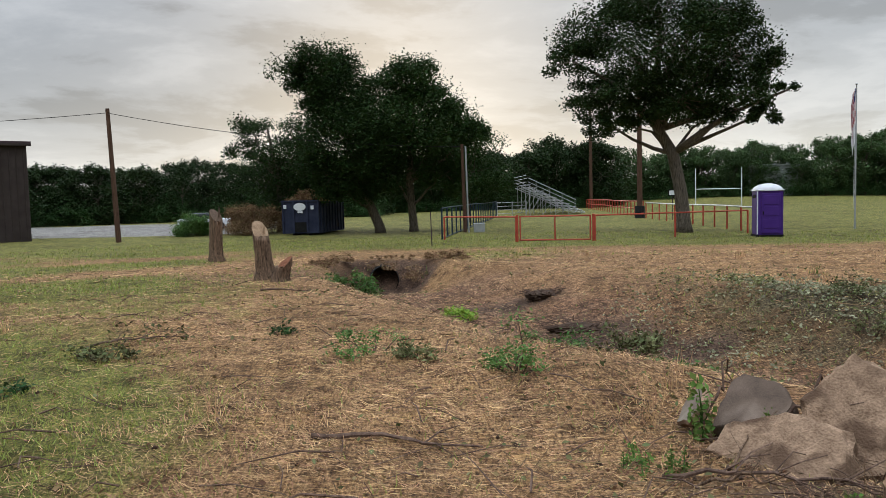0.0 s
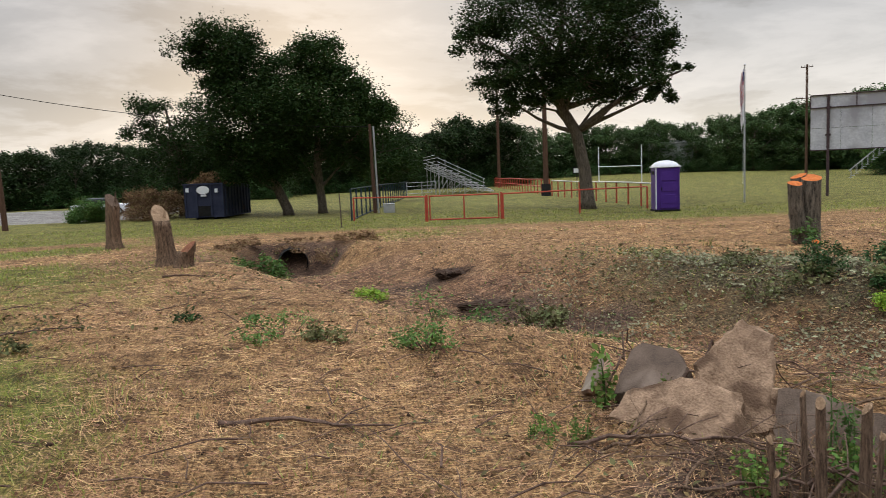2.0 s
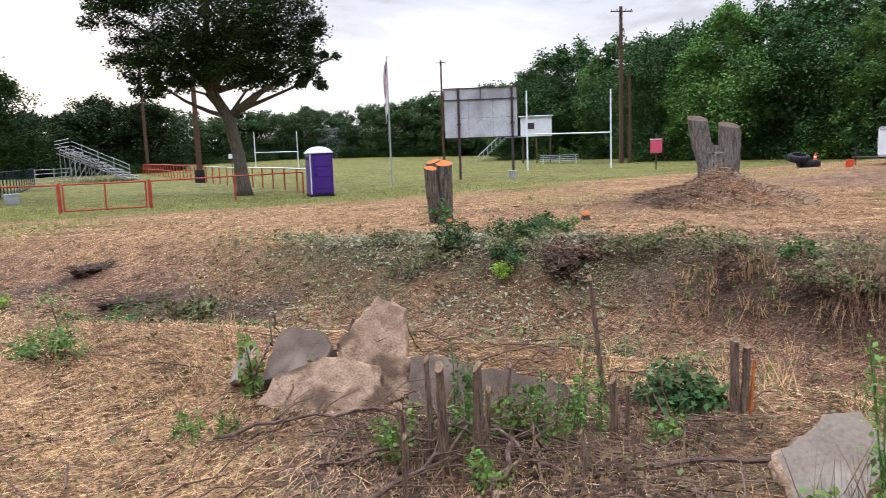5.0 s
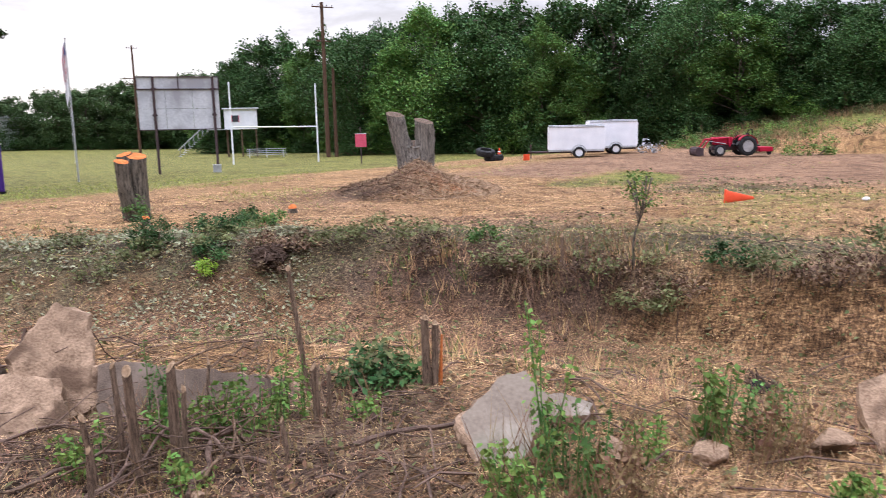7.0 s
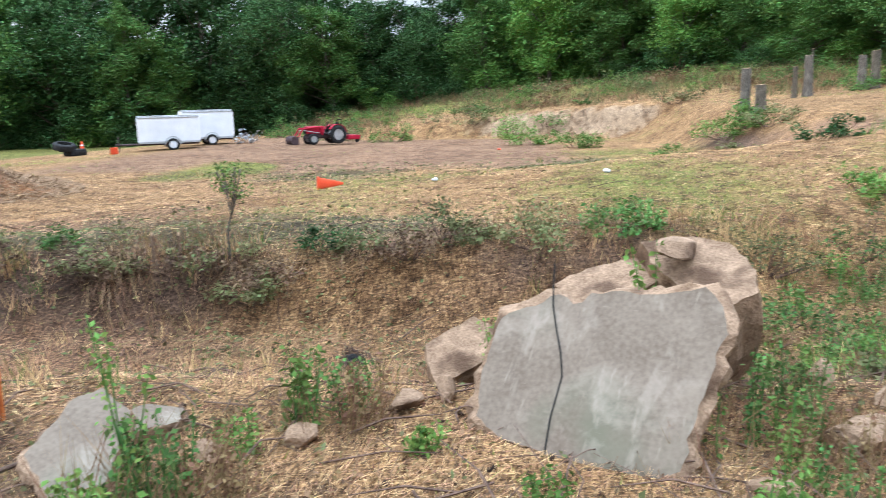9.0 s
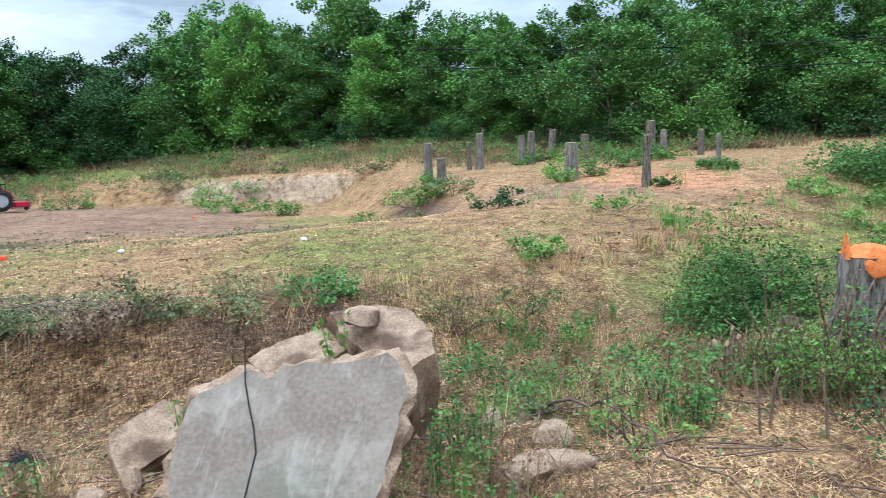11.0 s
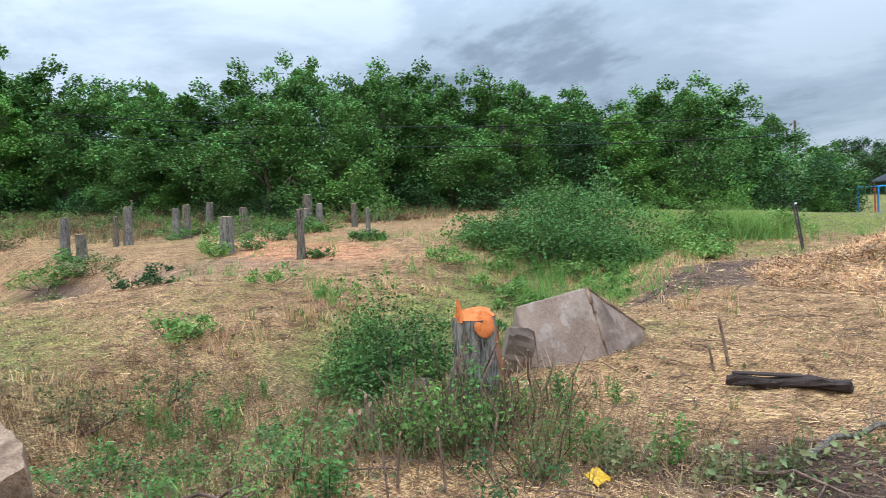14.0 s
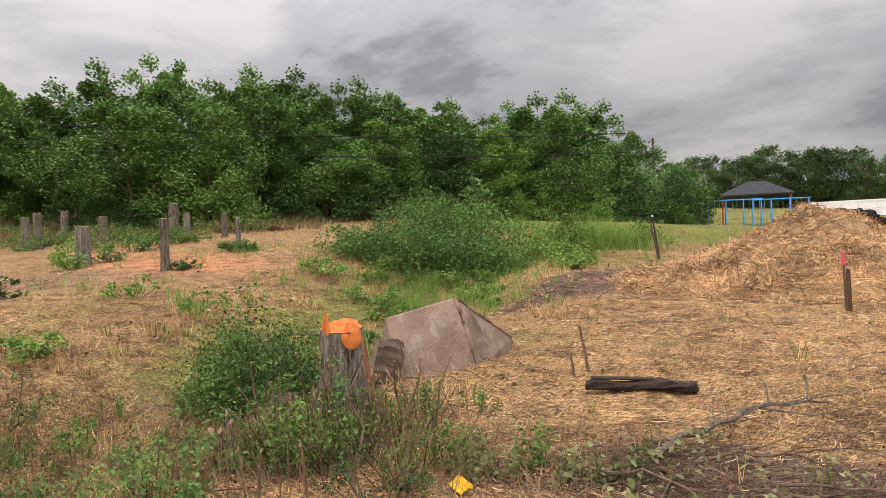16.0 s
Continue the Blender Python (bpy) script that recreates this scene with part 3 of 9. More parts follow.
def tree(name, x, y, height, spread, seed, leaves=5000, leaf=0.22, trunk=0.25, first=0.3, lean=(0.0, 0.0), material=None, bark=None, label="", category="tree",
         group="", clumps=40, flat=1.0, z=None, gap=0.35, turn=0.0, limbs=7, side=(0.0, 0.0), round_top=0.9, column=False, puff=1.0):
    """A tapered trunk with limbs, and a crown of many small leaves in uneven clumps."""
    rng = np.random.RandomState(seed)
    top = thing(name, x, y, turn, z, label, category, group)
    verts, faces = [], []
    bend = Vector((lean[0], lean[1], 0))
    trunk_path, radii = [], []
    steps = 7
    for i in range(steps + 1):
        k = i / steps
        wob = Vector(rng.normal(0, 0.012 * height, 3)) * (k > 0)
        trunk_path.append(bend * (k ** 1.2) + Vector((wob.x, wob.y, height * 0.78 * k - 0.15 * (i == 0))))
        radii.append(trunk * (1.35 - 0.35 * min(1, k * 6)) * (1 - 0.82 * k))
    tube_lists(verts, faces, trunk_path, radii, 9)
    base = height * first
    centre = np.array([bend.x * 0.8 + side[0], bend.y * 0.8 + side[1], (base + height) / 2])
    half = np.array([spread / 2, spread / 2 * flat, (height - base) / 2])
    places, sizes = [], []
    while len(places) < clumps:
        v = rng.normal(0, 1, 3)
        v /= np.linalg.norm(v)
        v[2] = v[2] * round_top
        r = rng.uniform(0.45, 1.0) ** 0.6
        r *= 0.86 + 0.2 * math.sin(3 * math.atan2(v[1], v[0]) + seed) * (1 - abs(v[2]))
        c = centre + v * half * r * np.array([1, 1, 1])
        if column:
            k = rng.rand() ** 0.9
            a = rng.uniform(0, 6.283)
            wide = (0.8 + 0.2 * math.sin(k * 5 + seed)) * (1 if k < 0.62 else max(0.12, 1 - ((k - 0.62) / 0.42) ** 1.6))
            rr = math.sqrt(rng.uniform(0.25, 1.0)) * wide * (1 + 0.18 * math.sin(2 * a + seed + 5 * k))
            c = np.array([math.cos(a) * half[0] * rr, math.sin(a) * half[1] * rr, base + k * (height - base) * 0.97])
        elif c[2] < base * 0.85:
            continue
        places.append(c)
        sizes.append(puff * (rng.uniform(0.13, 0.27) * min(half) * 1.1 + 0.1 * rng.rand()))
    # limbs reach from the trunk to some of the clumps
    for c in places[: limbs * 3]:
        k = np.clip((c[2] / height) * 0.62, first * 0.75, 0.92) / 0.78
        j = min(steps - 1, int(k * steps))
        f = k * steps - j
        a = trunk_path[j].lerp(trunk_path[j + 1], min(1, f))
        r0 = radii[j] * 0.55
        b = Vector(c)
        mid = a.lerp(b, 0.5) + Vector((0, 0, 0.08 * (b - a).length)) + Vector(rng.normal(0, 0.05 * (b - a).length, 3))
        q1 = a.lerp(mid, 0.5) + Vector(rng.normal(0, 0.02 * (b - a).length, 3))
        tube_lists(verts, faces, [a, q1, mid, b], [r0, r0 * 0.75, r0 * 0.5, 0.015], 5)
    tagged(mesh_object("stem", verts, faces, bark or BARK, top, smooth_on=True), kind="stuff")
    per = leaves // clumps
    pts, sz = [], []
    for c, s in zip(places, sizes):
        v = rng.normal(0, 1, (per, 3))
        v /= np.linalg.norm(v, axis=1)[:, None] + 1e-9
        r = rng.uniform(0.25, 1.0, per)[:, None] ** gap
        p = c + v * r * s * np.array([1.25, 1.25, 0.8])
        pts.append(p)
        sz.append(rng.uniform(0.6, 1.25, per) * leaf)
    pts, sz = np.concatenate(pts), np.concatenate(sz)
    v, f = leaf_arrays(pts, sz, rng)
    array_object("crown", v, f, material or LEAF_TREE, top)
    return top


def lobed_tree(name, x, y, path, radii, lobes, seed, clumps=120, leaves=30000, leaf=0.15, material=None, bark=None, label="", group="", turn=0.0, z=None, pad=0.6, open_crown=0.5, twig=0.018, spray=(0.4, 0.62)):
    """A bent trunk; one limb into each lobe of the crown, twigs to its clumps, and each clump a loose pad of leaves."""
    rng = np.random.RandomState(seed)
    top = thing(name, x, y, turn, z, label, "tree", group)
    verts, faces, pts, sz = [], [], [], []
    path = [Vector(p) for p in path]
    tube_lists(verts, faces, path, radii, 10)
    weights = np.array([(l[3] * l[4] * l[5]) ** 0.67 for l in lobes])
    weights = weights / weights.sum()
    for (cx, cy, cz, rx, ry, rz), share in zip(lobes, weights):
        c = Vector((cx, cy, cz))
        fits = [i for i, p in enumerate(path) if p.z < cz - 0.25 * (cz - path[0].z)] or [0]
        i = min(fits[1:] or fits, key=lambda j: (path[j] - c).length + 0.4 * abs(path[j].z - (cz - rz)))
        a = path[i]
        span = (c - a).length
        r0 = min(radii[i] * 0.8, 0.02 + 0.028 * span)
        mid = a.lerp(c, 0.45) + Vector(rng.normal(0, 0.06 * span, 3)) + Vector((0, 0, 0.06 * span))
        tube_lists(verts, faces, [a, a.lerp(mid, 0.5) + Vector(rng.normal(0, 0.02 * span, 3)), mid, c], [r0, r0 * 0.8, r0 * 0.6, r0 * 0.3], 6)
        many = max(3, int(round(clumps * share)))
        per = max(8, int(leaves * share / many))
        for k in range(many):
            v = rng.normal(0, 1, 3)
            v /= np.linalg.norm(v)
            q = np.array([cx, cy, cz]) + v * np.array([rx, ry, rz]) * rng.uniform(0.3, 1.0) ** open_crown
            s = rng.uniform(spray[0], spray[1]) * (rx * ry * rz) ** (1 / 3)
            a2 = c.lerp(Vector(q), 0.15)
            bend = a2.lerp(Vector(q), 0.55) + Vector(rng.normal(0, 0.07, 3)) * (Vector(q) - a2).length
            tube_lists(verts, faces, [a2, bend, Vector(q)], [twig, twig * 0.7, twig * 0.3], 4, False)
            off = rng.normal(0, 0.5, (per, 3))
            off[:, 2] = off[:, 2] * pad - 0.22 * (off[:, 0] ** 2 + off[:, 1] ** 2)
            # stray sprays past the pad's edge
            far_out = np.linalg.norm(off, axis=1)
            off = off * (np.minimum(far_out, 0.95) / (far_out + 1e-9) * np.where(rng.rand(per) < 0.05, 1.3, 1.0))[:, None]
            pts.append(q + off * s * 1.25)
            sz.append(rng.uniform(0.6, 1.3, per) * leaf)
    mesh_object("trunk", verts, faces, bark or BARK, top, smooth_on=True)
    v, f = leaf_arrays(np.concatenate(pts), np.concatenate(sz), rng, narrow=0.68, tumble=0.5)
    array_object("crown", v, f, material or LEAF_TREE, top)
    return top


def bush(name, x, y, width, height, seed, leaves=1500, leaf=0.09, material=None, label="", category="shrub", group="", z=None, stems=9, flat=1.0, clumps=26, turn=0.0, bark=None):
    """Several thin stems from the ground and a low uneven mass of leaves."""
    rng = np.random.RandomState(seed)
    top = thing(name, x, y, turn, z, label, category, group)
    verts, faces, places, sizes = [], [], [], []
    for i in range(clumps):
        a, r = rng.uniform(0, 6.283), math.sqrt(rng.rand())
        h = rng.uniform(0.1, 1.0) ** 0.8 * (1 - 0.5 * r * r) * (0.72 + 0.28 * math.sin(2 * a + seed)) * (1.3 if i % 7 == 0 else 0.95)
        places.append(np.array([math.cos(a) * r * width / 2, math.sin(a) * r * width / 2 * flat, h * height * 0.95]))
        sizes.append(rng.uniform(0.07, 0.17) * min(width, height * 1.4) + 0.02)
    for c in places[:stems]:
        foot = Vector((c[0] * 0.3, c[1] * 0.3, -0.06))
        mid = foot.lerp(Vector(c), 0.5) + Vector(rng.normal(0, 0.06 * height, 3))
        tube_lists(verts, faces, [foot, mid, Vector(c)], [0.012 * height + 0.004, 0.009 * height + 0.003, 0.003], 5)
    tagged(mesh_object("stem", verts, faces, bark or TWIG, top), kind="stuff")
    per = max(3, leaves // clumps)
    pts, sz = [], []
    for c, s in zip(places, sizes):
        v = rng.normal(0, 0.6, (per, 3)) * s * np.array([1.2, 1.2, 0.9])
        p = c + v
        p[:, 2] = np.abs(p[:, 2]) + 0.01
        pts.append(p)
        sz.append(rng.uniform(0.6, 1.3, per) * leaf)
    v, f = leaf_arrays(np.concatenate(pts), np.concatenate(sz), rng, tumble=0.6)
    array_object("foliage", v, f, material or LEAF_WEED, top)
    return top


# ---- the ground sheet ----
def zones(x, y):
    """Weights, 0 to 1, of what covers the ground at a place."""
    far = np.hypot(x, y)
    side, along = ditch_place(x, y)
    az = np.degrees(np.arctan2(x, y))
    lawn = smooth(27, 36, y + 0.15 * x + 2 * ripple(x, y, 5, 21)) * (1 - 0.35 * smooth(30, 45, x) * (1 - smooth(30, 40, y)))
    left = smooth(1.3, -1.6, x + 0.55 + 0.27 * y) * smooth(-6, 2.5, y) * 0.62
    south = np.maximum(0.8 * np.exp(-((side - 0.6) / 2.6) ** 2) * smooth(0.6, 0.7, along), smooth(9, 20, -y) * smooth(6.5, 12, x) * 0.22) + smooth(24, 34, -y) * 0.9 * (1 - 0.8 * smooth(14, 22, x))
    slope = smooth(0, 9, 0.84 * (x - 42) - 0.542 * (y + 7)) * 0.8
    near_mid = 0.62 * np.exp(-((x - 13) / 6) ** 2 - ((y + 3) / 3) ** 2) + 0.5 * np.exp(-((side + 1.2) / 1.6) ** 2) * smooth(0.5, 0.58, along)
    streak = 0.85 * smooth(0.0, 0.5, ripple(x * 0.5, y * 0.35, 1.5, 27)) * smooth(17, 20, x) * (1 - smooth(28, 32, x)) * smooth(-4, -1, y) * (1 - smooth(9, 12, y))
    grass = np.clip(np.maximum.reduce([lawn, streak, left + 0.42 * ripple(x, y, 1.3, 22) * smooth(2.0, -2.0, x + 0.55 + 0.27 * y), south, slope, near_mid + 0 * x, 0.2 + 0.3 * ripple(x, y, 2.4, 23) * smooth(8, 11, far)]), 0, 1)
    inside = np.exp(-(side / 1.7) ** 2)
    dirt = 0.22 * inside * smooth(0.1, 0.3, along) + (0.62 + 0.3 * ripple(x, y, 0.9, 83) - 0.45 * smooth(0.42, 0.48, along)) * np.exp(-((side - 1.8) / 0.6) ** 2) * smooth(0.3, 0.4, along) * (1 - smooth(0.58, 0.68, along))
    dirt = dirt + 1.1 * np.exp(-((x + 1.4) / 1.9) ** 2 - ((y - 22.3) / 1.5) ** 2) + 0.42 * smooth(0.2, 0.5, ripple(x, y, 1.6, 71)) * np.exp(-((side - 0.8) / 2.6) ** 2) * smooth(0.1, 0.25, along) * (1 - smooth(0.6, 0.75, along))
    dirt = dirt + 0.45 * np.exp(-((x - 2.1) / 1.0) ** 2 - ((y - 4.3) / 0.9) ** 2) + 0.5 * np.exp(-((x - 3.9) / 0.9) ** 2 - ((y + 1.0) / 1.2) ** 2)
    dirt = dirt + 1.3 * np.exp(-((x - 1.0) / 1.2) ** 2 - ((y + 5.75) / 0.7) ** 2) + 0.4 * np.exp(-((x - 2.4) / 1.2) ** 2 - ((y + 5.0) / 0.8) ** 2)
    dirt = dirt + 0.5 * np.exp(-((x - 9.4) / 1.7) ** 2 - ((y + 9.0) / 1.0) ** 2) + 0.75 * (1 - smooth(0.7, 1.5, np.hypot((x - 2.4) * 0.8, y - 2.7))) + 0.95 * np.exp(-((x - 6.9) / 1.0) ** 2 - ((y + 15.3) / 1.9) ** 2)
    dirt = dirt + 0.4 * smooth(0.25, 0.7, ripple(x * 0.6, y, 1.9, 81)) * smooth(10, 12, x) * (1 - smooth(24, 28, x)) * smooth(-3, 0, y) * (1 - smooth(13, 16, y))
    dirt = dirt + 0.75 * np.exp(-((x - 26) / 5) ** 2 - ((y + 8.4) / 0.9) ** 2)
    for px, py, rx, ry in ((0.9, 15.1, 0.8, 0.45), (2.4, 12.3, 0.9, 0.5), (2.2, 15.3, 0.7, 0.5), (3.6, 10.6, 0.6, 0.4), (-1.8, 16.2, 0.9, 0.4), (2.6, 11.3, 0.6, 0.3)):
        dirt = dirt + 0.75 * np.exp(-((x - px) / rx) ** 2 - ((y - py) / ry) ** 2)
    u = 0.84 * (x - 42) - 0.542 * (y + 7)
    red = 0.85 * (1 - streak) * smooth(21, 26, x) * (1 - smooth(-2, 0, u)) * smooth(-6, -1, y) * (1 - smooth(13, 20, y))
    red = np.maximum(red, 0.8 * np.exp(-((x - 17.5) / 3.4) ** 2 - ((y + 11.8) / 2.0) ** 2) + 0.55 * np.exp(-((x - 21) / 6) ** 2 - ((y + 9.0) / 1.3) ** 2))
    red = np.maximum(red, 0.8 * np.exp(-((x - 17.3) / 2.4) ** 2 - ((y - 12.2) / 2.4) ** 2))
    dirt = dirt + 0.95 * np.exp(-((x - 15.6) / 1.1) ** 2 - ((y - 12.7) / 1.3) ** 2)
    sawdust = 0.78 * np.exp(-((x - 18.2) / 4.2) ** 2 - ((y + 13.0) / 2.2) ** 2) + 0.5 * np.exp(-((x - 28) / 7) ** 2 - ((y + 18.5) / 2.6) ** 2) + 0.6 * np.exp(-((x - 24) / 5) ** 2 - ((y + 14.5) / 1.6) ** 2) + 0.62 * np.exp(-((x - 16.6) / 0.9) ** 2 - ((y - 10.5) / 0.9) ** 2)
    clay = 0.9 * np.exp(-((u - 0.6) / 0.75) ** 2) * smooth(-11, -8, y) * (1 - smooth(-2, 5, y))
    litter = 0.8 * np.exp(-((side - 3.4) / 2.3) ** 2) * smooth(0.14, 0.26, along) * (1 - smooth(0.46, 0.56, along))
    litter = np.maximum(litter, 0.6 * smooth(0.4, 0.9, ripple(x, y, 6, 25)) * smooth(14, 18, x) * (1 - smooth(26, 30, x)) * smooth(-3, 2, y) * (1 - smooth(7, 9, y)))
    litter = np.maximum(litter, (0.55 + 0.4 * ripple(x * 0.5, y, 1.2, 26)) * smooth(18, 20.5, x) * (1 - smooth(25, 28, x)) * smooth(-7, -4, y) * (1 - smooth(6, 9, y)))
    dirt = dirt + 0.9 * np.exp(-((x - 7.5) / 0.75) ** 2 - ((y + 17.4) / 2.2) ** 2) + 0.7 * np.exp(-((x - 6.7) / 0.5) ** 2 - ((y + 12.4) / 1.4) ** 2)
    mulch = (0.72 + 0.16 * (1 - smooth(0.25, 0.34, along)) + 0.3 * ripple(x, y, 1.5, 61)) * np.exp(-((side - 0.5) / 3.0) ** 2) * smooth(0.02, 0.1, along) * (1 - smooth(0.6, 0.72, along)) * (1 - 0.5 * smooth(0.4, 0.47, along))
    mulch = np.maximum(mulch, 0.7 * np.exp(-((x + 3.2) / 3.2) ** 2 - ((y - 17.5) / 3.0) ** 2))
    mulch = np.maximum(mulch, (0.42 + 0.4 * ripple(x * 0.7 + 0.2 * y, y, 1.3, 62)) * 0.85 * smooth(9, 11, x) * (1 - smooth(20, 25, x)) * smooth(3, 6, y) * (1 - smooth(15, 19, y)))
    mulch = np.maximum(mulch, (0.22 + 0.4 * ripple(x, y, 1.1, 63)) * smooth(0.5, 0.56, along) * np.exp(-((side - 1.0) / 3.2) ** 2))
    mulch = np.maximum(mulch, (0.16 + 0.4 * ripple(x, y, 0.9, 64)) * smooth(1.0, 2.4, x) * (1 - smooth(5, 6, x)) * smooth(-3.5, -1.5, y) * (1 - smooth(5.5, 7, y)))
    mulch = np.maximum(mulch, (0.75 + 0.3 * ripple(x, y, 0.8, 65)) * np.exp(-((x - 7.2) / 1.6) ** 2 - ((y - 9.6) / 2.4) ** 2))
    gravel = smooth(50, 54, y) * smooth(-11, -14, x) * (1 - smooth(78, 84, y))
    return {"grass": grass, "mulch": np.clip(mulch, 0, 1), "dirt": np.clip(dirt, 0, 1), "red": np.clip(red, 0, 1), "litter": np.clip(litter, 0, 1), "gravel": gravel, "clay": np.clip(clay, 0, 1), "sawdust": np.clip(sawdust, 0, 1)}


def build_ground():
    rings = [0.0]
    r = 0.35
    while r < 2500:
        rings.append(r)
        r += 0.055 + 0.013 * r if r < 60 else 0.06 * r
    rings = np.array(rings[1:])
    spokes = 660
    ang = np.arange(spokes) * 2 * np.pi / spokes
    R, A = np.meshgrid(rings, ang, indexing="ij")
    x, y = R * np.sin(A), R * np.cos(A)
    z = land(x, y) + relief(x, y)
    verts = np.stack([x, y, z], -1).reshape(-1, 3)
    i, k = np.meshgrid(np.arange(len(rings) - 1), np.arange(spokes), indexing="ij")
    a = i * spokes + k
    b = i * spokes + (k + 1) % spokes
    faces = np.stack([a, a + spokes, b + spokes, b], -1).reshape(-1, 4)
    centre = len(verts)
    verts = np.concatenate([verts, [[0, 0, ground_z(0, 0)]]])
    ob = array_object("ground", verts, faces, GROUND)
    me = ob.data
    cap = bmesh.new()
    cap.from_mesh(me)
    cap.verts.ensure_lookup_table()
    for k in range(spokes):
        cap.faces.new((cap.verts[k], cap.verts[(k + 1) % spokes], cap.verts[centre]))
    bmesh.ops.recalc_face_normals(cap, faces=cap.faces)
    cap.to_mesh(me)
    cap.free()
    co = np.empty(len(me.vertices) * 3, np.float32)
    me.vertices.foreach_get("co", co)
    co = co.reshape(-1, 3)
    for name, w in zones(co[:, 0].astype(float), co[:, 1].astype(float)).items():
        at = me.attributes.new(name, "FLOAT", "POINT")
        at.data.foreach_set("value", np.asarray(w, np.float32))
    me.polygons.foreach_set("use_smooth", [True] * len(me.polygons))
    me.update()
    return tagged(ob, "cleared ground of dry mown grass, bare dirt and green lawn", "ground", kind="structure")


build_ground()


# ---- woods round the clearing ----
# the woods' roofline as seen from the clearing: bearing in degrees, rise over run
SKYLINE = [(-52, 0.05), (-26, 0.05), (-15, 0.058), (5, 0.06), (8, 0.068), (11, 0.079), (13, 0.073), (17, 0.056), (22, 0.063), (27, 0.056), (30, 0.065), (34, 0.074), (40, 0.086), (42, 0.12), (44, 0.128),
           (46, 0.12), (49, 0.14), (52, 0.132), (56, 0.172), (59, 0.182), (62, 0.163), (66, 0.157), (70, 0.168), (74, 0.158), (77, 0.17), (80, 0.152), (85, 0.152), (89, 0.168), (92, 0.212), (96, 0.213), (98.6, 0.192),
           (102, 0.242), (105, 0.238), (110, 0.196), (115, 0.205), (119, 0.2), (125, 0.237), (133, 0.227), (140, 0.2), (147, 0.18), (153, 0.194), (156, 0.178), (159, 0.145), (161.5, 0.112), (165, 0.097), (167, 0.108), (175, 0.1), (188, 0.09)]


def wood_kind(seed, material, label, width, bare, leaves=26000, leaf=0.2, clumps=78, group="trees of the wood"):
    """One woodland tree ten metres high: lobes stacked unevenly round the stem, a ragged top."""
    rng = np.random.RandomState(seed)
    lobes = []
    levels = 5
    for lev in range(levels):
        k = (lev + 0.5) / levels
        z = 10 * (bare + (0.93 - bare) * k)
        reach = width / 2 * (0.75 + 0.35 * math.sin(math.pi * min(1, k * 1.25))) * (1 if k < 0.7 else 1.2 - 0.36 * k)
        for j in range(3):
            a = rng.uniform(0, 2.0) + 2.094 * j
            off = reach * rng.uniform(0.35, 0.7)
            r = reach * rng.uniform(0.5, 0.68)
            lobes.append((math.cos(a) * off, math.sin(a) * off, z + rng.normal(0, 0.45), r, r, r * rng.uniform(0.75, 1.1)))
    for j in range(3):
        a = rng.uniform(0, 6.283)
        lobes.append((math.cos(a) * width * 0.15, math.sin(a) * width * 0.15, rng.uniform(8.6, 9.3), width * 0.17, width * 0.17, rng.uniform(0.6, 0.9)))
    path = [(0, 0, -0.2)] + [(rng.normal(0, 0.18), rng.normal(0, 0.18), 1.25 * i) for i in range(1, 7)]
    return lobed_tree("woodland_tree", 0, -300 - 12 * seed, path, [0.2, 0.16, 0.14, 0.12, 0.1, 0.07, 0.04], lobes, seed, clumps, leaves, leaf, material, None, label, group, z=0.0, twig=0.02, spray=(0.36, 0.52), pad=0.72)


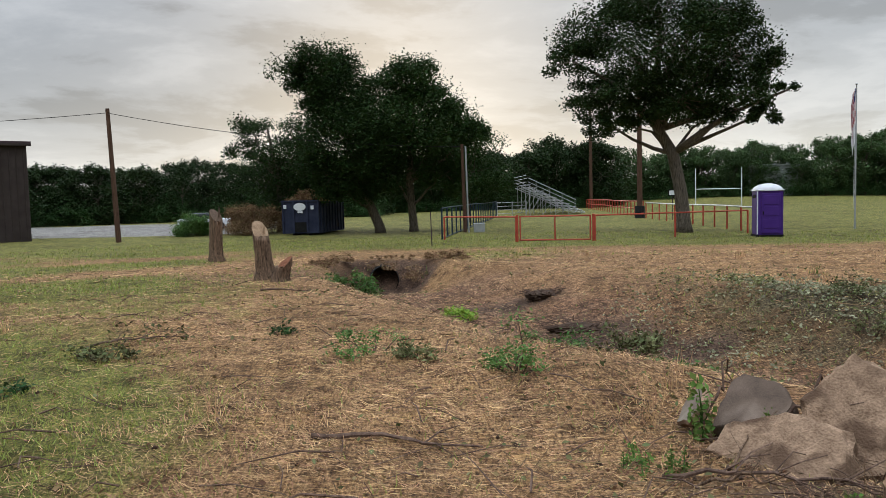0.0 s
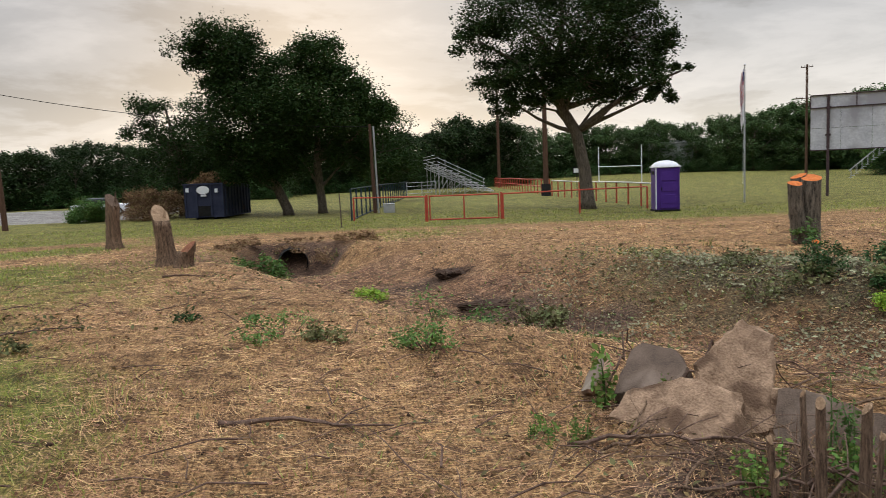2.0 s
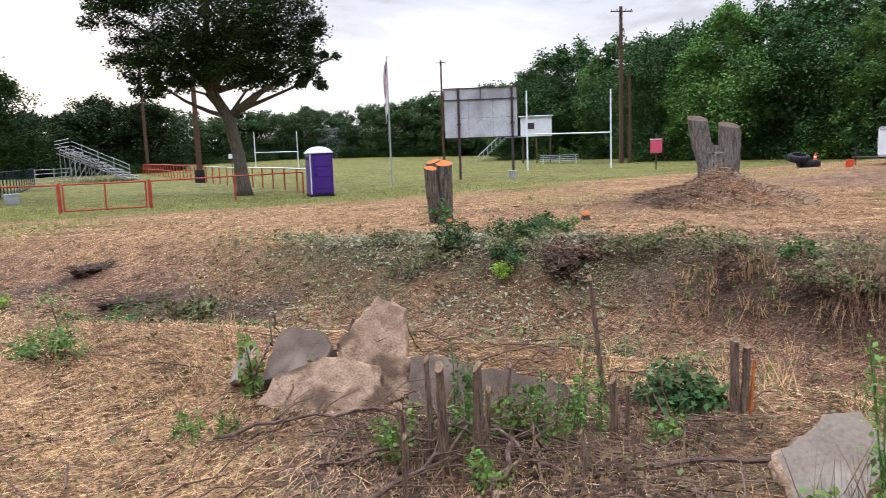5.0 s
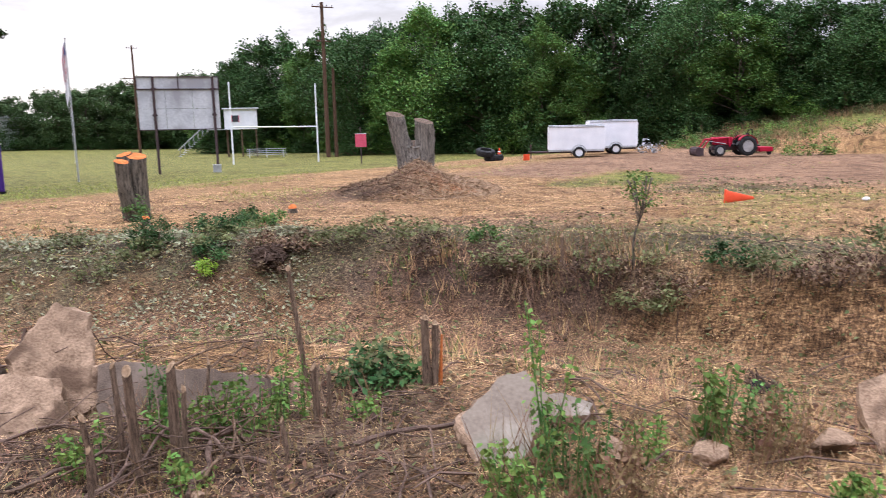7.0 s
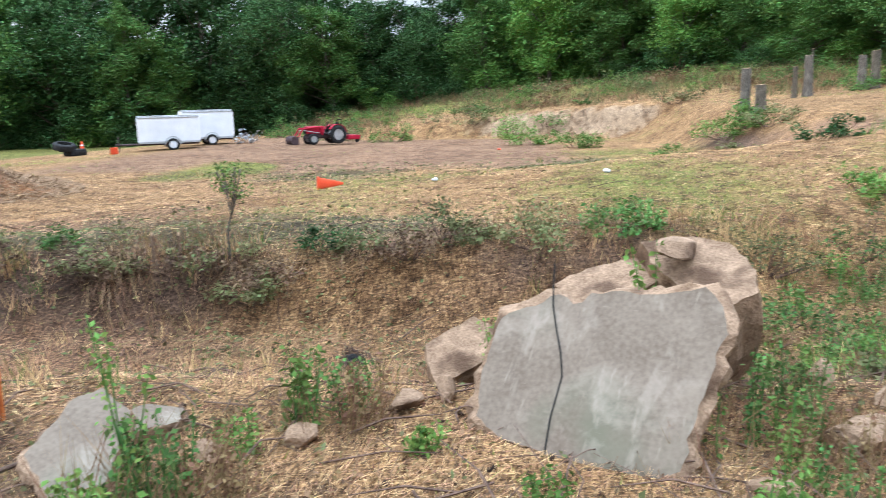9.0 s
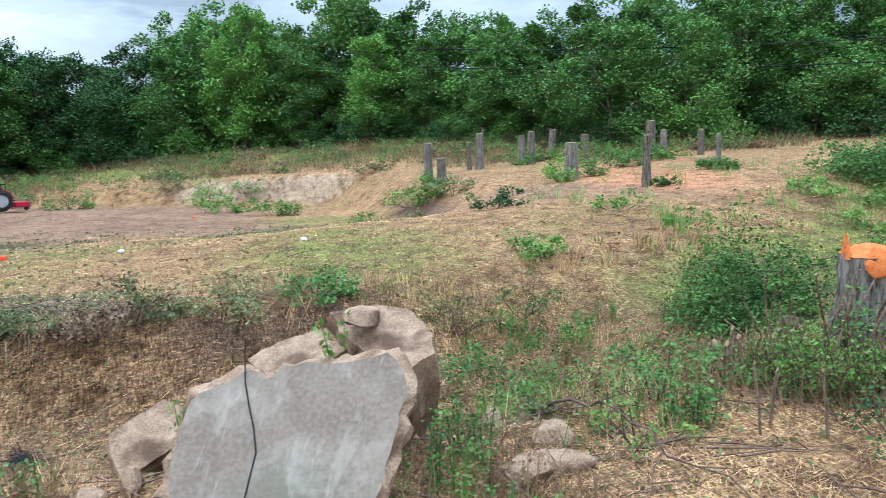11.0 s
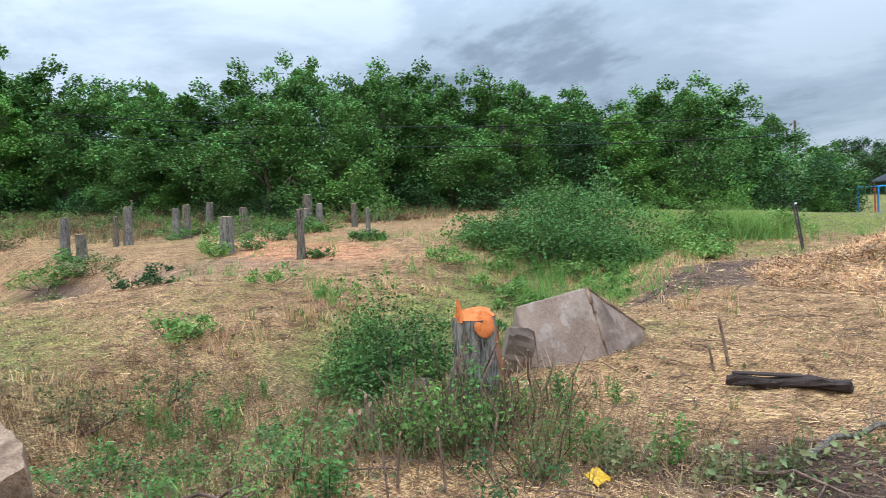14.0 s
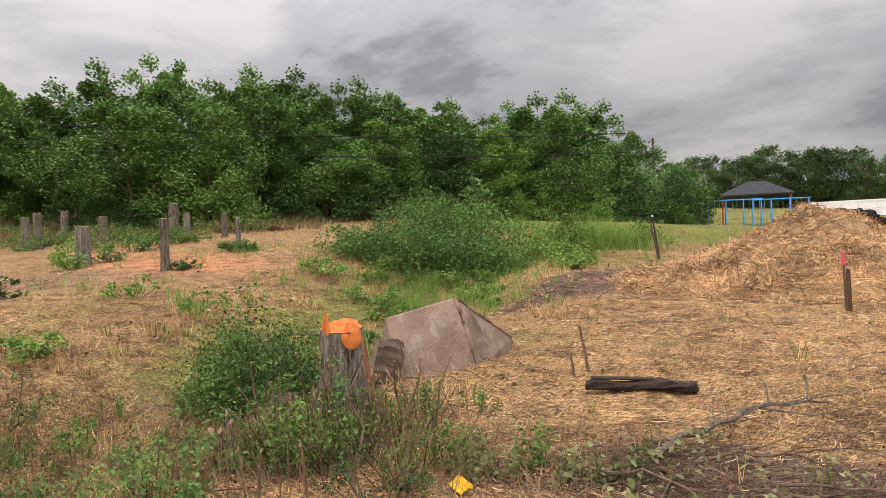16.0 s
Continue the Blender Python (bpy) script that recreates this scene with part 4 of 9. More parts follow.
def woods():
    """Kinds of woodland tree, built once, then copied in belts; each belt: bearings, distances, rows."""
    kinds = [wood_kind(41, LEAF_DEEP_SHADED, "broad dark green woodland tree at the clearing's edge", 7.6, 0.16),
             wood_kind(42, LEAF_TREE, "tall green woodland tree with an uneven crown", 6.4, 0.2),
             wood_kind(43, LEAF_TREE, "leafy woodland tree with a low dense crown", 7.0, 0.1),
             wood_kind(44, LEAF_WEED, "slender green tree at the wood's edge", 5.6, 0.22),
             wood_kind(45, LEAF_FRESH, "light green tree standing out from the wood", 6.0, 0.12)]
    back = wood_kind(46, LEAF_TREE, "green tree standing deeper in the wood", 8.0, 0.06, 14000, 0.28, 70)
    # like back, with the wood's shade put into the leaf colour
    deep = wood_kind(49, LEAF_DEEP_SHADED, "tree standing deeper in the wood, leaves darkened for the wood's shade", 8.0, 0.06, 14000, 0.28, 70)
    dark = wood_kind(47, LEAF_BACKLIT, "dark backlit tree of the far tree line", 8.8, 0.05, 9000, 0.34, 80, "trees of the far tree line")
    hazy = wood_kind(48, LEAF_HAZED, "tree of the far tree line, its green lightened as if by haze", 8.4, 0.05, 9000, 0.34, 80, "trees of the far tree line")
    # the shade at the wood's foot is put into these shrubs' dark leaves
    edge = bush("wood_edge_shrub", 0, -380, 3.8, 3.4, 51, leaves=3000, leaf=0.17, material=LEAF_DEEP_SHADED, label="dense shrub at the wood's edge, leaves coloured dark for the shade under the trees", group="shrubs of the wood's edge", clumps=44)
    light_edge = bush("wood_edge_shrub", 0, -390, 3.4, 3.6, 52, leaves=3000, leaf=0.16, material=LEAF_FRESH, label="light green shrub at the sunny edge of the wood", group="shrubs of the wood's edge", clumps=40)
    rng = np.random.RandomState(5)
    line_a, line_t = [p[0] for p in SKYLINE], [p[1] for p in SKYLINE]

    def plant(src, x, y, h, w):
        ob = copy_thing(src, pose(x, y, ground_z(x, y) - 0.1, 0, 0, rng.uniform(0, 360)))
        ob.scale = (w, w, h)

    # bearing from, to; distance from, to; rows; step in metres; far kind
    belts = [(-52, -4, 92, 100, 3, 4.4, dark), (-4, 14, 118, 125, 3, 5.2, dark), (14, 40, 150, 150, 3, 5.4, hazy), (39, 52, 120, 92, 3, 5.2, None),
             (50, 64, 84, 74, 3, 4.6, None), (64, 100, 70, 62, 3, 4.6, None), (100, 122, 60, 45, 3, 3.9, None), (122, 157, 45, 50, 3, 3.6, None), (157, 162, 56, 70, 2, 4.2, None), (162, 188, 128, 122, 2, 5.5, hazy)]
    for a0, a1, d0, d1, rows, step, far_kind in belts:
        for row in range(rows):
            a = a0 + row * 1.3
            while a < a1:
                k = (a - a0) / (a1 - a0)
                d = d0 + (d1 - d0) * k + row * 4.2 + rng.uniform(-1.6, 1.6)
                x, y = d * math.sin(radians(a)), d * math.cos(radians(a))
                full = 1.5 + (1.05 if a < 95 else 1.0) * d * float(np.interp(a, line_a, line_t)) - ground_z(x, y)
                h = full * (rng.uniform(0.66, 1.0) if row == 0 else rng.uniform(0.86, 1.04))
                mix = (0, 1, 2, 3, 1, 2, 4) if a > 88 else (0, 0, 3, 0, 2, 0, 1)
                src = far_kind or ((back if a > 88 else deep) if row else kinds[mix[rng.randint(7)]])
                plant(src, x, y, h / 10, rng.uniform(0.85, 1.15) * (h / 10) ** 0.65)
                a += math.degrees(step / d) * rng.uniform(0.8, 1.2)
        a = a0
        while a < a1:
            k = (a - a0) / (a1 - a0)
            d = d0 + (d1 - d0) * k - 2.4 + rng.uniform(-0.8, 1.5)
            x, y = d * math.sin(radians(a)), d * math.cos(radians(a))
            s = rng.uniform(0.35, 1.1) if a0 >= 100 else rng.uniform(0.6, 1.25)
            plant(light_edge if far_kind is None and rng.rand() < (0.35 if a > 60 else 0.15) else edge, x, y, s, s * 1.2)
            if far_kind is not dark or rng.rand() < 0.6:
                far = d + rng.uniform(6.5, 9.5)
                s = rng.uniform(1.5, 2.0)
                plant(edge, far * math.sin(radians(a + 0.8)), far * math.cos(radians(a + 0.8)), s, s)
            a += math.degrees((3.6 if a0 >= 100 else 2.8) / d) * rng.uniform(0.8, 1.5)
    for ob in (*kinds, back, deep, dark, hazy, edge, light_edge):
        for o in (*ob.children_recursive, ob):
            bpy.data.objects.remove(o)


woods()


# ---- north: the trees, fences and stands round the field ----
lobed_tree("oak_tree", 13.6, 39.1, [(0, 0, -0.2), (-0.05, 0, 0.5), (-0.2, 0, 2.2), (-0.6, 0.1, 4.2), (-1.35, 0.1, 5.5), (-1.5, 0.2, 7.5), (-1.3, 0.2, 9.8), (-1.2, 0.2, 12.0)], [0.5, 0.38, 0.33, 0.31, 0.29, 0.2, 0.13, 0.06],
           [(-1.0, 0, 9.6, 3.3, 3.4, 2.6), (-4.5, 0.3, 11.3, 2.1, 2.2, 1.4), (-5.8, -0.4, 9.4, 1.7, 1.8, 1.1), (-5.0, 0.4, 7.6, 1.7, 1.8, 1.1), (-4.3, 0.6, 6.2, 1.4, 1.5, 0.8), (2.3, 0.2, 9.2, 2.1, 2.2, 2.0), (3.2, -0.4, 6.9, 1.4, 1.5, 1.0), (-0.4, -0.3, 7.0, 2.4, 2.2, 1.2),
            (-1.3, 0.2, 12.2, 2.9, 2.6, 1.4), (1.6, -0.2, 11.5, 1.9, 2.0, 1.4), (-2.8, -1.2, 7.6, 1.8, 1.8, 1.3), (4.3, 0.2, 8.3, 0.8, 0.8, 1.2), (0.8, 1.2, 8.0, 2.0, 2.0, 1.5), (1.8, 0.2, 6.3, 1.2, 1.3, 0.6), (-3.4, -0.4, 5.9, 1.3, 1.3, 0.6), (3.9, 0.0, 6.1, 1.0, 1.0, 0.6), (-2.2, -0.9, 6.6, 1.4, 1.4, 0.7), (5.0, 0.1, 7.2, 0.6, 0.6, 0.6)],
           3, 330, 100000, 0.15, LEAF_BACKLIT, None, "large tree with backlit-dark leaves and a leaning trunk beside the red fence", turn=-19, open_crown=0.42, twig=0.03, spray=(0.28, 0.46))
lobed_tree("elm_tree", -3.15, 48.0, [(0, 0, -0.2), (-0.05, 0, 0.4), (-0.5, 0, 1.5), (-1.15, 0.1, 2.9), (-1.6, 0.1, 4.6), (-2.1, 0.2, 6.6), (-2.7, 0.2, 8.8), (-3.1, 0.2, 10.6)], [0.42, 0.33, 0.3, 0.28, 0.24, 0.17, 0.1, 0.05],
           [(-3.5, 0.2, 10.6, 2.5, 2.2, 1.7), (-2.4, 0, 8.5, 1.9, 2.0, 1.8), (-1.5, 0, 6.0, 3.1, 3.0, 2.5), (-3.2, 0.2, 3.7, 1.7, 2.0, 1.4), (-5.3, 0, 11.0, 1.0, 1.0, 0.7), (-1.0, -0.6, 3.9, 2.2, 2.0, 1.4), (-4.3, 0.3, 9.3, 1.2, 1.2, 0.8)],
           8, 130, 80000, 0.165, LEAF_ELM_BACKLIT, None, "spreading tree with backlit-dark leaves and a leaning pale trunk", open_crown=0.45, twig=0.03, spray=(0.42, 0.62))
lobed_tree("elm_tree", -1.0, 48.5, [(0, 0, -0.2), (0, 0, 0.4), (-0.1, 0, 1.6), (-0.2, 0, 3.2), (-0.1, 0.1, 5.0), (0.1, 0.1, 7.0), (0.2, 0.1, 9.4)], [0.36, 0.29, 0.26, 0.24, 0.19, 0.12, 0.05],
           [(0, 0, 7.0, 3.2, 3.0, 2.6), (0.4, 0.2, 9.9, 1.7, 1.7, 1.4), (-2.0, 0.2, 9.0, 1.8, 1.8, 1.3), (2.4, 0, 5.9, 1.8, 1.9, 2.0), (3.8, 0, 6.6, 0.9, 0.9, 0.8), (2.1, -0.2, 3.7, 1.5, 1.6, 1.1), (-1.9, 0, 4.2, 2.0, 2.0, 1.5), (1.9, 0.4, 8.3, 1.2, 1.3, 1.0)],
           9, 140, 80000, 0.165, LEAF_ELM_BACKLIT, None, "rounded tree with backlit-dark leaves beside the leaning one", open_crown=0.45, twig=0.03, spray=(0.42, 0.62))
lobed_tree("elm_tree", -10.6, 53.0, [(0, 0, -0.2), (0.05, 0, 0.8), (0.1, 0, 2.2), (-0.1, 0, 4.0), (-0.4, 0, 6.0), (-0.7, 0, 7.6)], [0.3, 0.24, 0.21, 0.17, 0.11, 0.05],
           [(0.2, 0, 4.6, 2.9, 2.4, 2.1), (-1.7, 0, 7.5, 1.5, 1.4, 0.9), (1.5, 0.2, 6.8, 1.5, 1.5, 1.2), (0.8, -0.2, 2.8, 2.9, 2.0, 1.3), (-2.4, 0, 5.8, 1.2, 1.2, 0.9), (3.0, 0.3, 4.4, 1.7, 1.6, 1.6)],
           11, 90, 30000, 0.16, LEAF_ELM_BACKLIT, None, "lower tree with backlit-dark leaves behind the waste container", open_crown=0.5, twig=0.03)
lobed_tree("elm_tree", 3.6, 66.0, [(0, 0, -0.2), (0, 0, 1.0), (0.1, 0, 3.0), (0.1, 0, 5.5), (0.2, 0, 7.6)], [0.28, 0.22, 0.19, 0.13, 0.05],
           [(0, 0, 4.4, 2.8, 2.6, 2.2), (0.7, 0, 7.0, 2.0, 1.9, 1.5), (-1.4, 0, 6.0, 1.7, 1.7, 1.3), (1.9, 0, 3.0, 1.8, 1.7, 1.4)], 12, 70, 16000, 0.2, LEAF_ELM_BACKLIT, None, "tree with backlit-dark leaves beyond the dark fence", twig=0.03)
bush("flowering_shrub", -11.6, 50.2, 4.0, 2.3, 14, leaves=24000, leaf=0.11, material=LEAF_BROWN, label="rounded shrub with faded reddish blossom", clumps=60)
bush("round_shrub", -15.9, 50.5, 2.3, 2.0, 15, leaves=16000, leaf=0.11, material=LEAF_WEED, label="round green shrub beside the car park", clumps=40)


def dumpster():
    top = thing("waste_container", -8.1, 46.95, -11, label="dark navy steel roll-off container heaped with cut brush", category="dumpster")
    w, l, h = 2.45, 5.2, 2.0
    bm = bmesh.new()
    for sx in (-1, 1):
        box(bm, (0.06, l, h), (sx * (w / 2 - 0.03), l / 2, h / 2 + 0.12), bevel=0.01)
    box(bm, (w - 0.13, 0.06, h), (0, 0.04, h / 2 + 0.12), bevel=0.01)
    box(bm, (w - 0.13, 0.06, h), (0, l - 0.04, h / 2 + 0.12), bevel=0.01)
    box(bm, (w - 0.13, l - 0.13, 0.06), (0, l / 2, 0.2))
    part("body", bm, NAVY, top)
    for sx in (-1, 1):
        for i in range(9):
            part("rib", box(bmesh.new(), (0.08, 0.1, h - 0.1), (sx * (w / 2 + 0.043), 0.25 + i * (l - 0.5) / 8, h / 2 + 0.14), bevel=0.015), NAVY, top)
        part("skid", box(bmesh.new(), (0.16, l - 0.3, 0.14), (sx * 0.55, l / 2, 0.05), bevel=0.01), RUBBER, top)
    for x in (-w / 2 + 0.06, -0.45, 0.45, w / 2 - 0.06):
        part("upright", box(bmesh.new(), (0.11, 0.08, h), (x, -0.035, h / 2 + 0.12), bevel=0.015), NAVY, top)
    part("rim", box(bmesh.new(), (w + 0.1, 0.12, 0.1), (0, 0.0, h + 0.16), bevel=0.02), NAVY, top)
    part("hook_box", box(bmesh.new(), (0.78, 0.04, 0.62), (0, -0.022, 0.52), bevel=0.01), BLACK, top, "dark recessed hook plate")
    badge = bmesh.new()
    bmesh.ops.create_cone(badge, cap_ends=True, segments=28, radius1=0.4, radius2=0.4, depth=0.02, matrix=pose(-0.02, -0.09, 1.8, 90) @ Matrix.Diagonal((1.0, 0.62, 1, 1)))
    part("badge", badge, WHITE_PLASTIC, top, "white oval maker's mark")
    for i, (x, z, s) in enumerate(((-1.0, 1.82, 0.2), (0.8, 1.75, 0.2), (0.0, 1.47, 0.34))):
        part("sticker", box(bmesh.new(), (s, 0.012, 0.12 if i == 2 else 0.24), (x, -0.082, z), bevel=0.003), WHITE_PLASTIC, top, "small white sticker")
    pile = bush("brush_heap", -7.9, 49.3, 2.6, 0.9, 17, leaves=5200, leaf=0.14, material=LEAF_BROWN, label="heap of cut brush lying in the container", category="brush", z=ground_z(-8.1, 46.95) + 2.0, flat=1.9, clumps=50, stems=30)
    return pile


dumpster()


def utility_pole(name, x, y, height, r, label, arms=(), lean=0.0, material=None, turn=0.0):
    top = thing(name, x, y, turn, label=label, category="pole")
    part("mast", rod(bmesh.new(), (0, 0, -0.2), (lean, 0, height), r, r * 0.7, 12), material or WOOD_BROWN, top, smooth_on=False)
    for z, w in arms:
        arm = part("crossarm", box(bmesh.new(), (w, 0.09, 0.11), (lean * z / height, -r, z), bevel=0.01), WOOD_BROWN, top)
        for k in (-0.46, -0.2, 0.2, 0.46):
            part("insulator", rod(bmesh.new(), (k * w + lean * z / height, -r, z + 0.06), (k * w + lean * z / height, -r, z + 0.24), 0.04, 0.03, 8), RUBBER, arm)
    return top


utility_pole("utility_pole", -18.4, 44.13, 7.85, 0.16, "brown wooden utility pole beside the car park", lean=-0.25)
utility_pole("utility_pole", 2.2, 45.1, 5.35, 0.12, "dark wooden pole with a pale conduit by the fence", lean=-0.1)
pipe = thing("conduit_pipe", 2.4, 44.9, label="pale metal pipe standing against the dark pole", category="pipe")
part("pipe", rod(bmesh.new(), (0, 0, -0.1), (-0.1, 0, 5.2), 0.05, 0.05, 8), ALUMINIUM, pipe)
utility_pole("light_pole", 17.84, 62.05, 13.5, 0.24, "thick brown wooden floodlight pole with a dark base", material=WOOD_BROWN)
base = thing("pole_guard", 17.84, 61.8, label="black padded guard round the pole's foot", category="guard")
part("pad", rod(bmesh.new(), (0, 0.25, 0), (0, 0.25, 1.05), 0.42, 0.4, 14), RUBBER, base)
utility_pole("light_pole", 25.0, 112.5, 16.0, 0.25, "far brown wooden floodlight pole behind the stand")
utility_pole("utility_pole", 57.5, 52.5, 15.4, 0.24, "tall dark wooden utility pole with crossarms before the wood", arms=((14.9, 2.2), (11.6, 1.6)), turn=-30)
utility_pole("utility_pole", 58.2, 52.0, 9.0, 0.2, "second thinner dark pole standing beside the tall pole")
utility_pole("utility_pole", 68.0, 100.0, 16.0, 0.2, "distant pole carrying lamps behind the scoreboard", arms=((15.6, 1.6), (11.2, 3.0), (10.4, 2.4)), turn=-35)
utility_pole("utility_pole", 24.0, -66.0, 8.0, 0.14, "thin dark pole at the edge of the southern wood")


def cable(name, a, b, sag, label, r=0.018):
    verts, faces = [], []
    a, b = Vector(a), Vector(b)
    path = [a.lerp(b, k / 14) - Vector((0, 0, sag * 4 * (k / 14) * (1 - k / 14))) for k in range(15)]
    tube_lists(verts, faces, path, [r] * 15, 5)
    return tagged(mesh_object(name, verts, faces, ROPE), label, "cable")


zp = ground_z(-18.47, 44.13)
cable("overhead_wire", (-18.7, 44.13, zp + 7.6), (2.03, 45.1, ground_z(2.13, 45.1) + 5.2), 0.5, "thin black overhead wire between two poles")
cable("overhead_wire", (-18.7, 44.13, zp + 7.6), (-60.0, 40.0, zp + 7.45), 0.8, "thin black overhead wire leading away from the pole")
for dz in (0.0, 1.15):
    cable("power_line", (47.0, -14.5, 8.5 + dz), (17.5, -44.0, 6.8 + dz), 0.7, "thin power line hanging before the southern wood", r=0.028)


def building():
    top = thing("metal_building", -25.3, 47.6, 34.8, label="dark brown metal-clad building at the car park", category="building")
    part("wall", box(bmesh.new(), (16.0, 9.0, 6.2), (-8.0, 4.5, 3.0), bevel=0.02), BROWN_METAL, top)
    part("roof", box(bmesh.new(), (16.5, 9.5, 0.14), (-8.0, 4.5, 6.24), (0, 0, 0), bevel=0.02), STEEL_DARK, top)
    part("gutter", box(bmesh.new(), (16.5, 0.14, 0.16), (-8.0, -0.2, 6.1), bevel=0.02), BROWN_METAL, top)
    rib = box(bmesh.new(), (0.05, 0.05, 6.0), (0, 0, 3.05), bevel=0.008)
    first = part("cladding_rib", rib, BROWN_METAL, top)
    first.location = (-0.2, -0.023, 0)
    for i in range(1, 40):
        ob = new("cladding_rib", first.data)
        ob.parent, ob.location = top, (-0.2 - 0.4 * i, -0.023, 0)


building()


def rail_fence(name, a, b, gap, height, label, post_r, post_mat, rail_mat, rails, group, rail_r=0.03):
    """A run of fence: one thing, each post and rail a part."""
    ax, ay = a
    bx, by = b
    top = thing(name, ax, ay, label=label, category="fence", group=group)
    z0 = ground_z(ax, ay)
    n = max(1, round(math.hypot(bx - ax, by - ay) / gap))
    feet = []
    for i in range(n + 1):
        k = i / n
        x, y = (bx - ax) * k, (by - ay) * k
        z = ground_z(ax + x, ay + y) - z0
        feet.append((x, y, z))
        part("post", rod(bmesh.new(), (x, y, z - 0.15), (x, y, z + height), post_r, post_r, 8), post_mat, top)
    for h in rails:
        for p, q in zip(feet, feet[1:]):
            part("rail", rod(bmesh.new(), (p[0], p[1], p[2] + h), (q[0], q[1], q[2] + h), rail_r, rail_r, 8), rail_mat, top)
    return top


rail_fence("steel_fence", (0.63, 38.2), (7.3, 78.5), 2.05, 1.62, "dark steel fence with a pale top rail", 0.045, BLUE_STEEL, BLUE_STEEL, (1.62, 0.06), "fences round the field", 0.035)
rail_fence("steel_fence", (7.5, 80.0), (11.5, 86.0), 3.4, 1.6, "pale pipe gate closing the lane by the stand", 0.05, ALUMINIUM, ALUMINIUM, (1.5, 1.1, 0.7, 0.3), "fences round the field", 0.03)
rail_fence("pipe_fence", (0.75, 38.0), (4.02, 34.5), 4.8, 1.17, "red painted pipe rail fence", 0.045, RED_PAINT, RED_PAINT, (1.17,), "red pipe fences", 0.035)
rail_fence("pipe_fence", (7.55, 33.72), (16.2, 37.3), 4.6, 1.17, "red painted pipe rail fence leading to the toilet cabin", 0.05, RED_PAINT, RED_PAINT, (1.17,), "red pipe fences", 0.035)
rail_fence("pipe_fence", (16.7, 37.4), (18.2, 61.5), 2.2, 1.3, "red pipe fence with a pale top rail along the field", 0.05, RED_PAINT, ALUMINIUM, (1.3,), "red pipe fences", 0.045)
rail_fence("pipe_fence", (18.3, 62.6), (24.0, 111.0), 2.2, 1.4, "long faded red fence running past the stand", 0.05, RED_PAINT, RED_PAINT, (1.4, 0.75), "red pipe fences", 0.05)


def gate():
    top = thing("pipe_gate", 4.07, 34.47, math.degrees(math.atan2(33.71 - 34.47, 7.51 - 4.07)), label="closed red pipe gate in the red fence", category="gate")
    w, h = 3.5, 1.2
    for x in (0.0, w):
        part("post", rod(bmesh.new(), (x, 0, -0.15), (x, 0, h + 0.06), 0.06, 0.06, 10), RED_PAINT, top)
    for x in (0.14, w / 2, w - 0.14):
        part("stile", rod(bmesh.new(), (x, 0, 0.08), (x, 0, h - 0.02), 0.035, 0.035, 8), RED_PAINT, top)
    for z in (0.08, h - 0.02):
        part("rail", rod(bmesh.new(), (0.1, 0, z), (w - 0.1, 0, z), 0.035, 0.035, 8), RED_PAINT, top)


gate()


def t_post(x, y, height, label, lean=(0.0, 0.0), mat=None):
    top = thing("fence_post", x, y, label=label, category="post")
    bm = bmesh.new()
    m = Vector((lean[0], lean[1], height))
    rod(bm, (0, 0, -0.15), m, 0.022, 0.022, 6)
    box(bm, (0.012, 0.05, height), (lean[0] / 2, lean[1] / 2 + 0.02, height / 2), (-math.degrees(lean[1] / height), math.degrees(lean[0] / height), 0))
    part("stem", bm, mat or STEEL_DARK, top)
    for k in range(6):
        z = height * (0.35 + 0.1 * k)
        part("stud", box(bmesh.new(), (0.05, 0.02, 0.012), (lean[0] * z / height, lean[1] * z / height - 0.02, z)), mat or STEEL_DARK, top)


t_post(0.06, 33.0, 1.55, "black steel fence post standing before the fence", (-0.04, 0))
t_post(7.59, -21.98, 1.3, "rusty steel fence post leaning by the dry ditch", (0.22, 0.1))


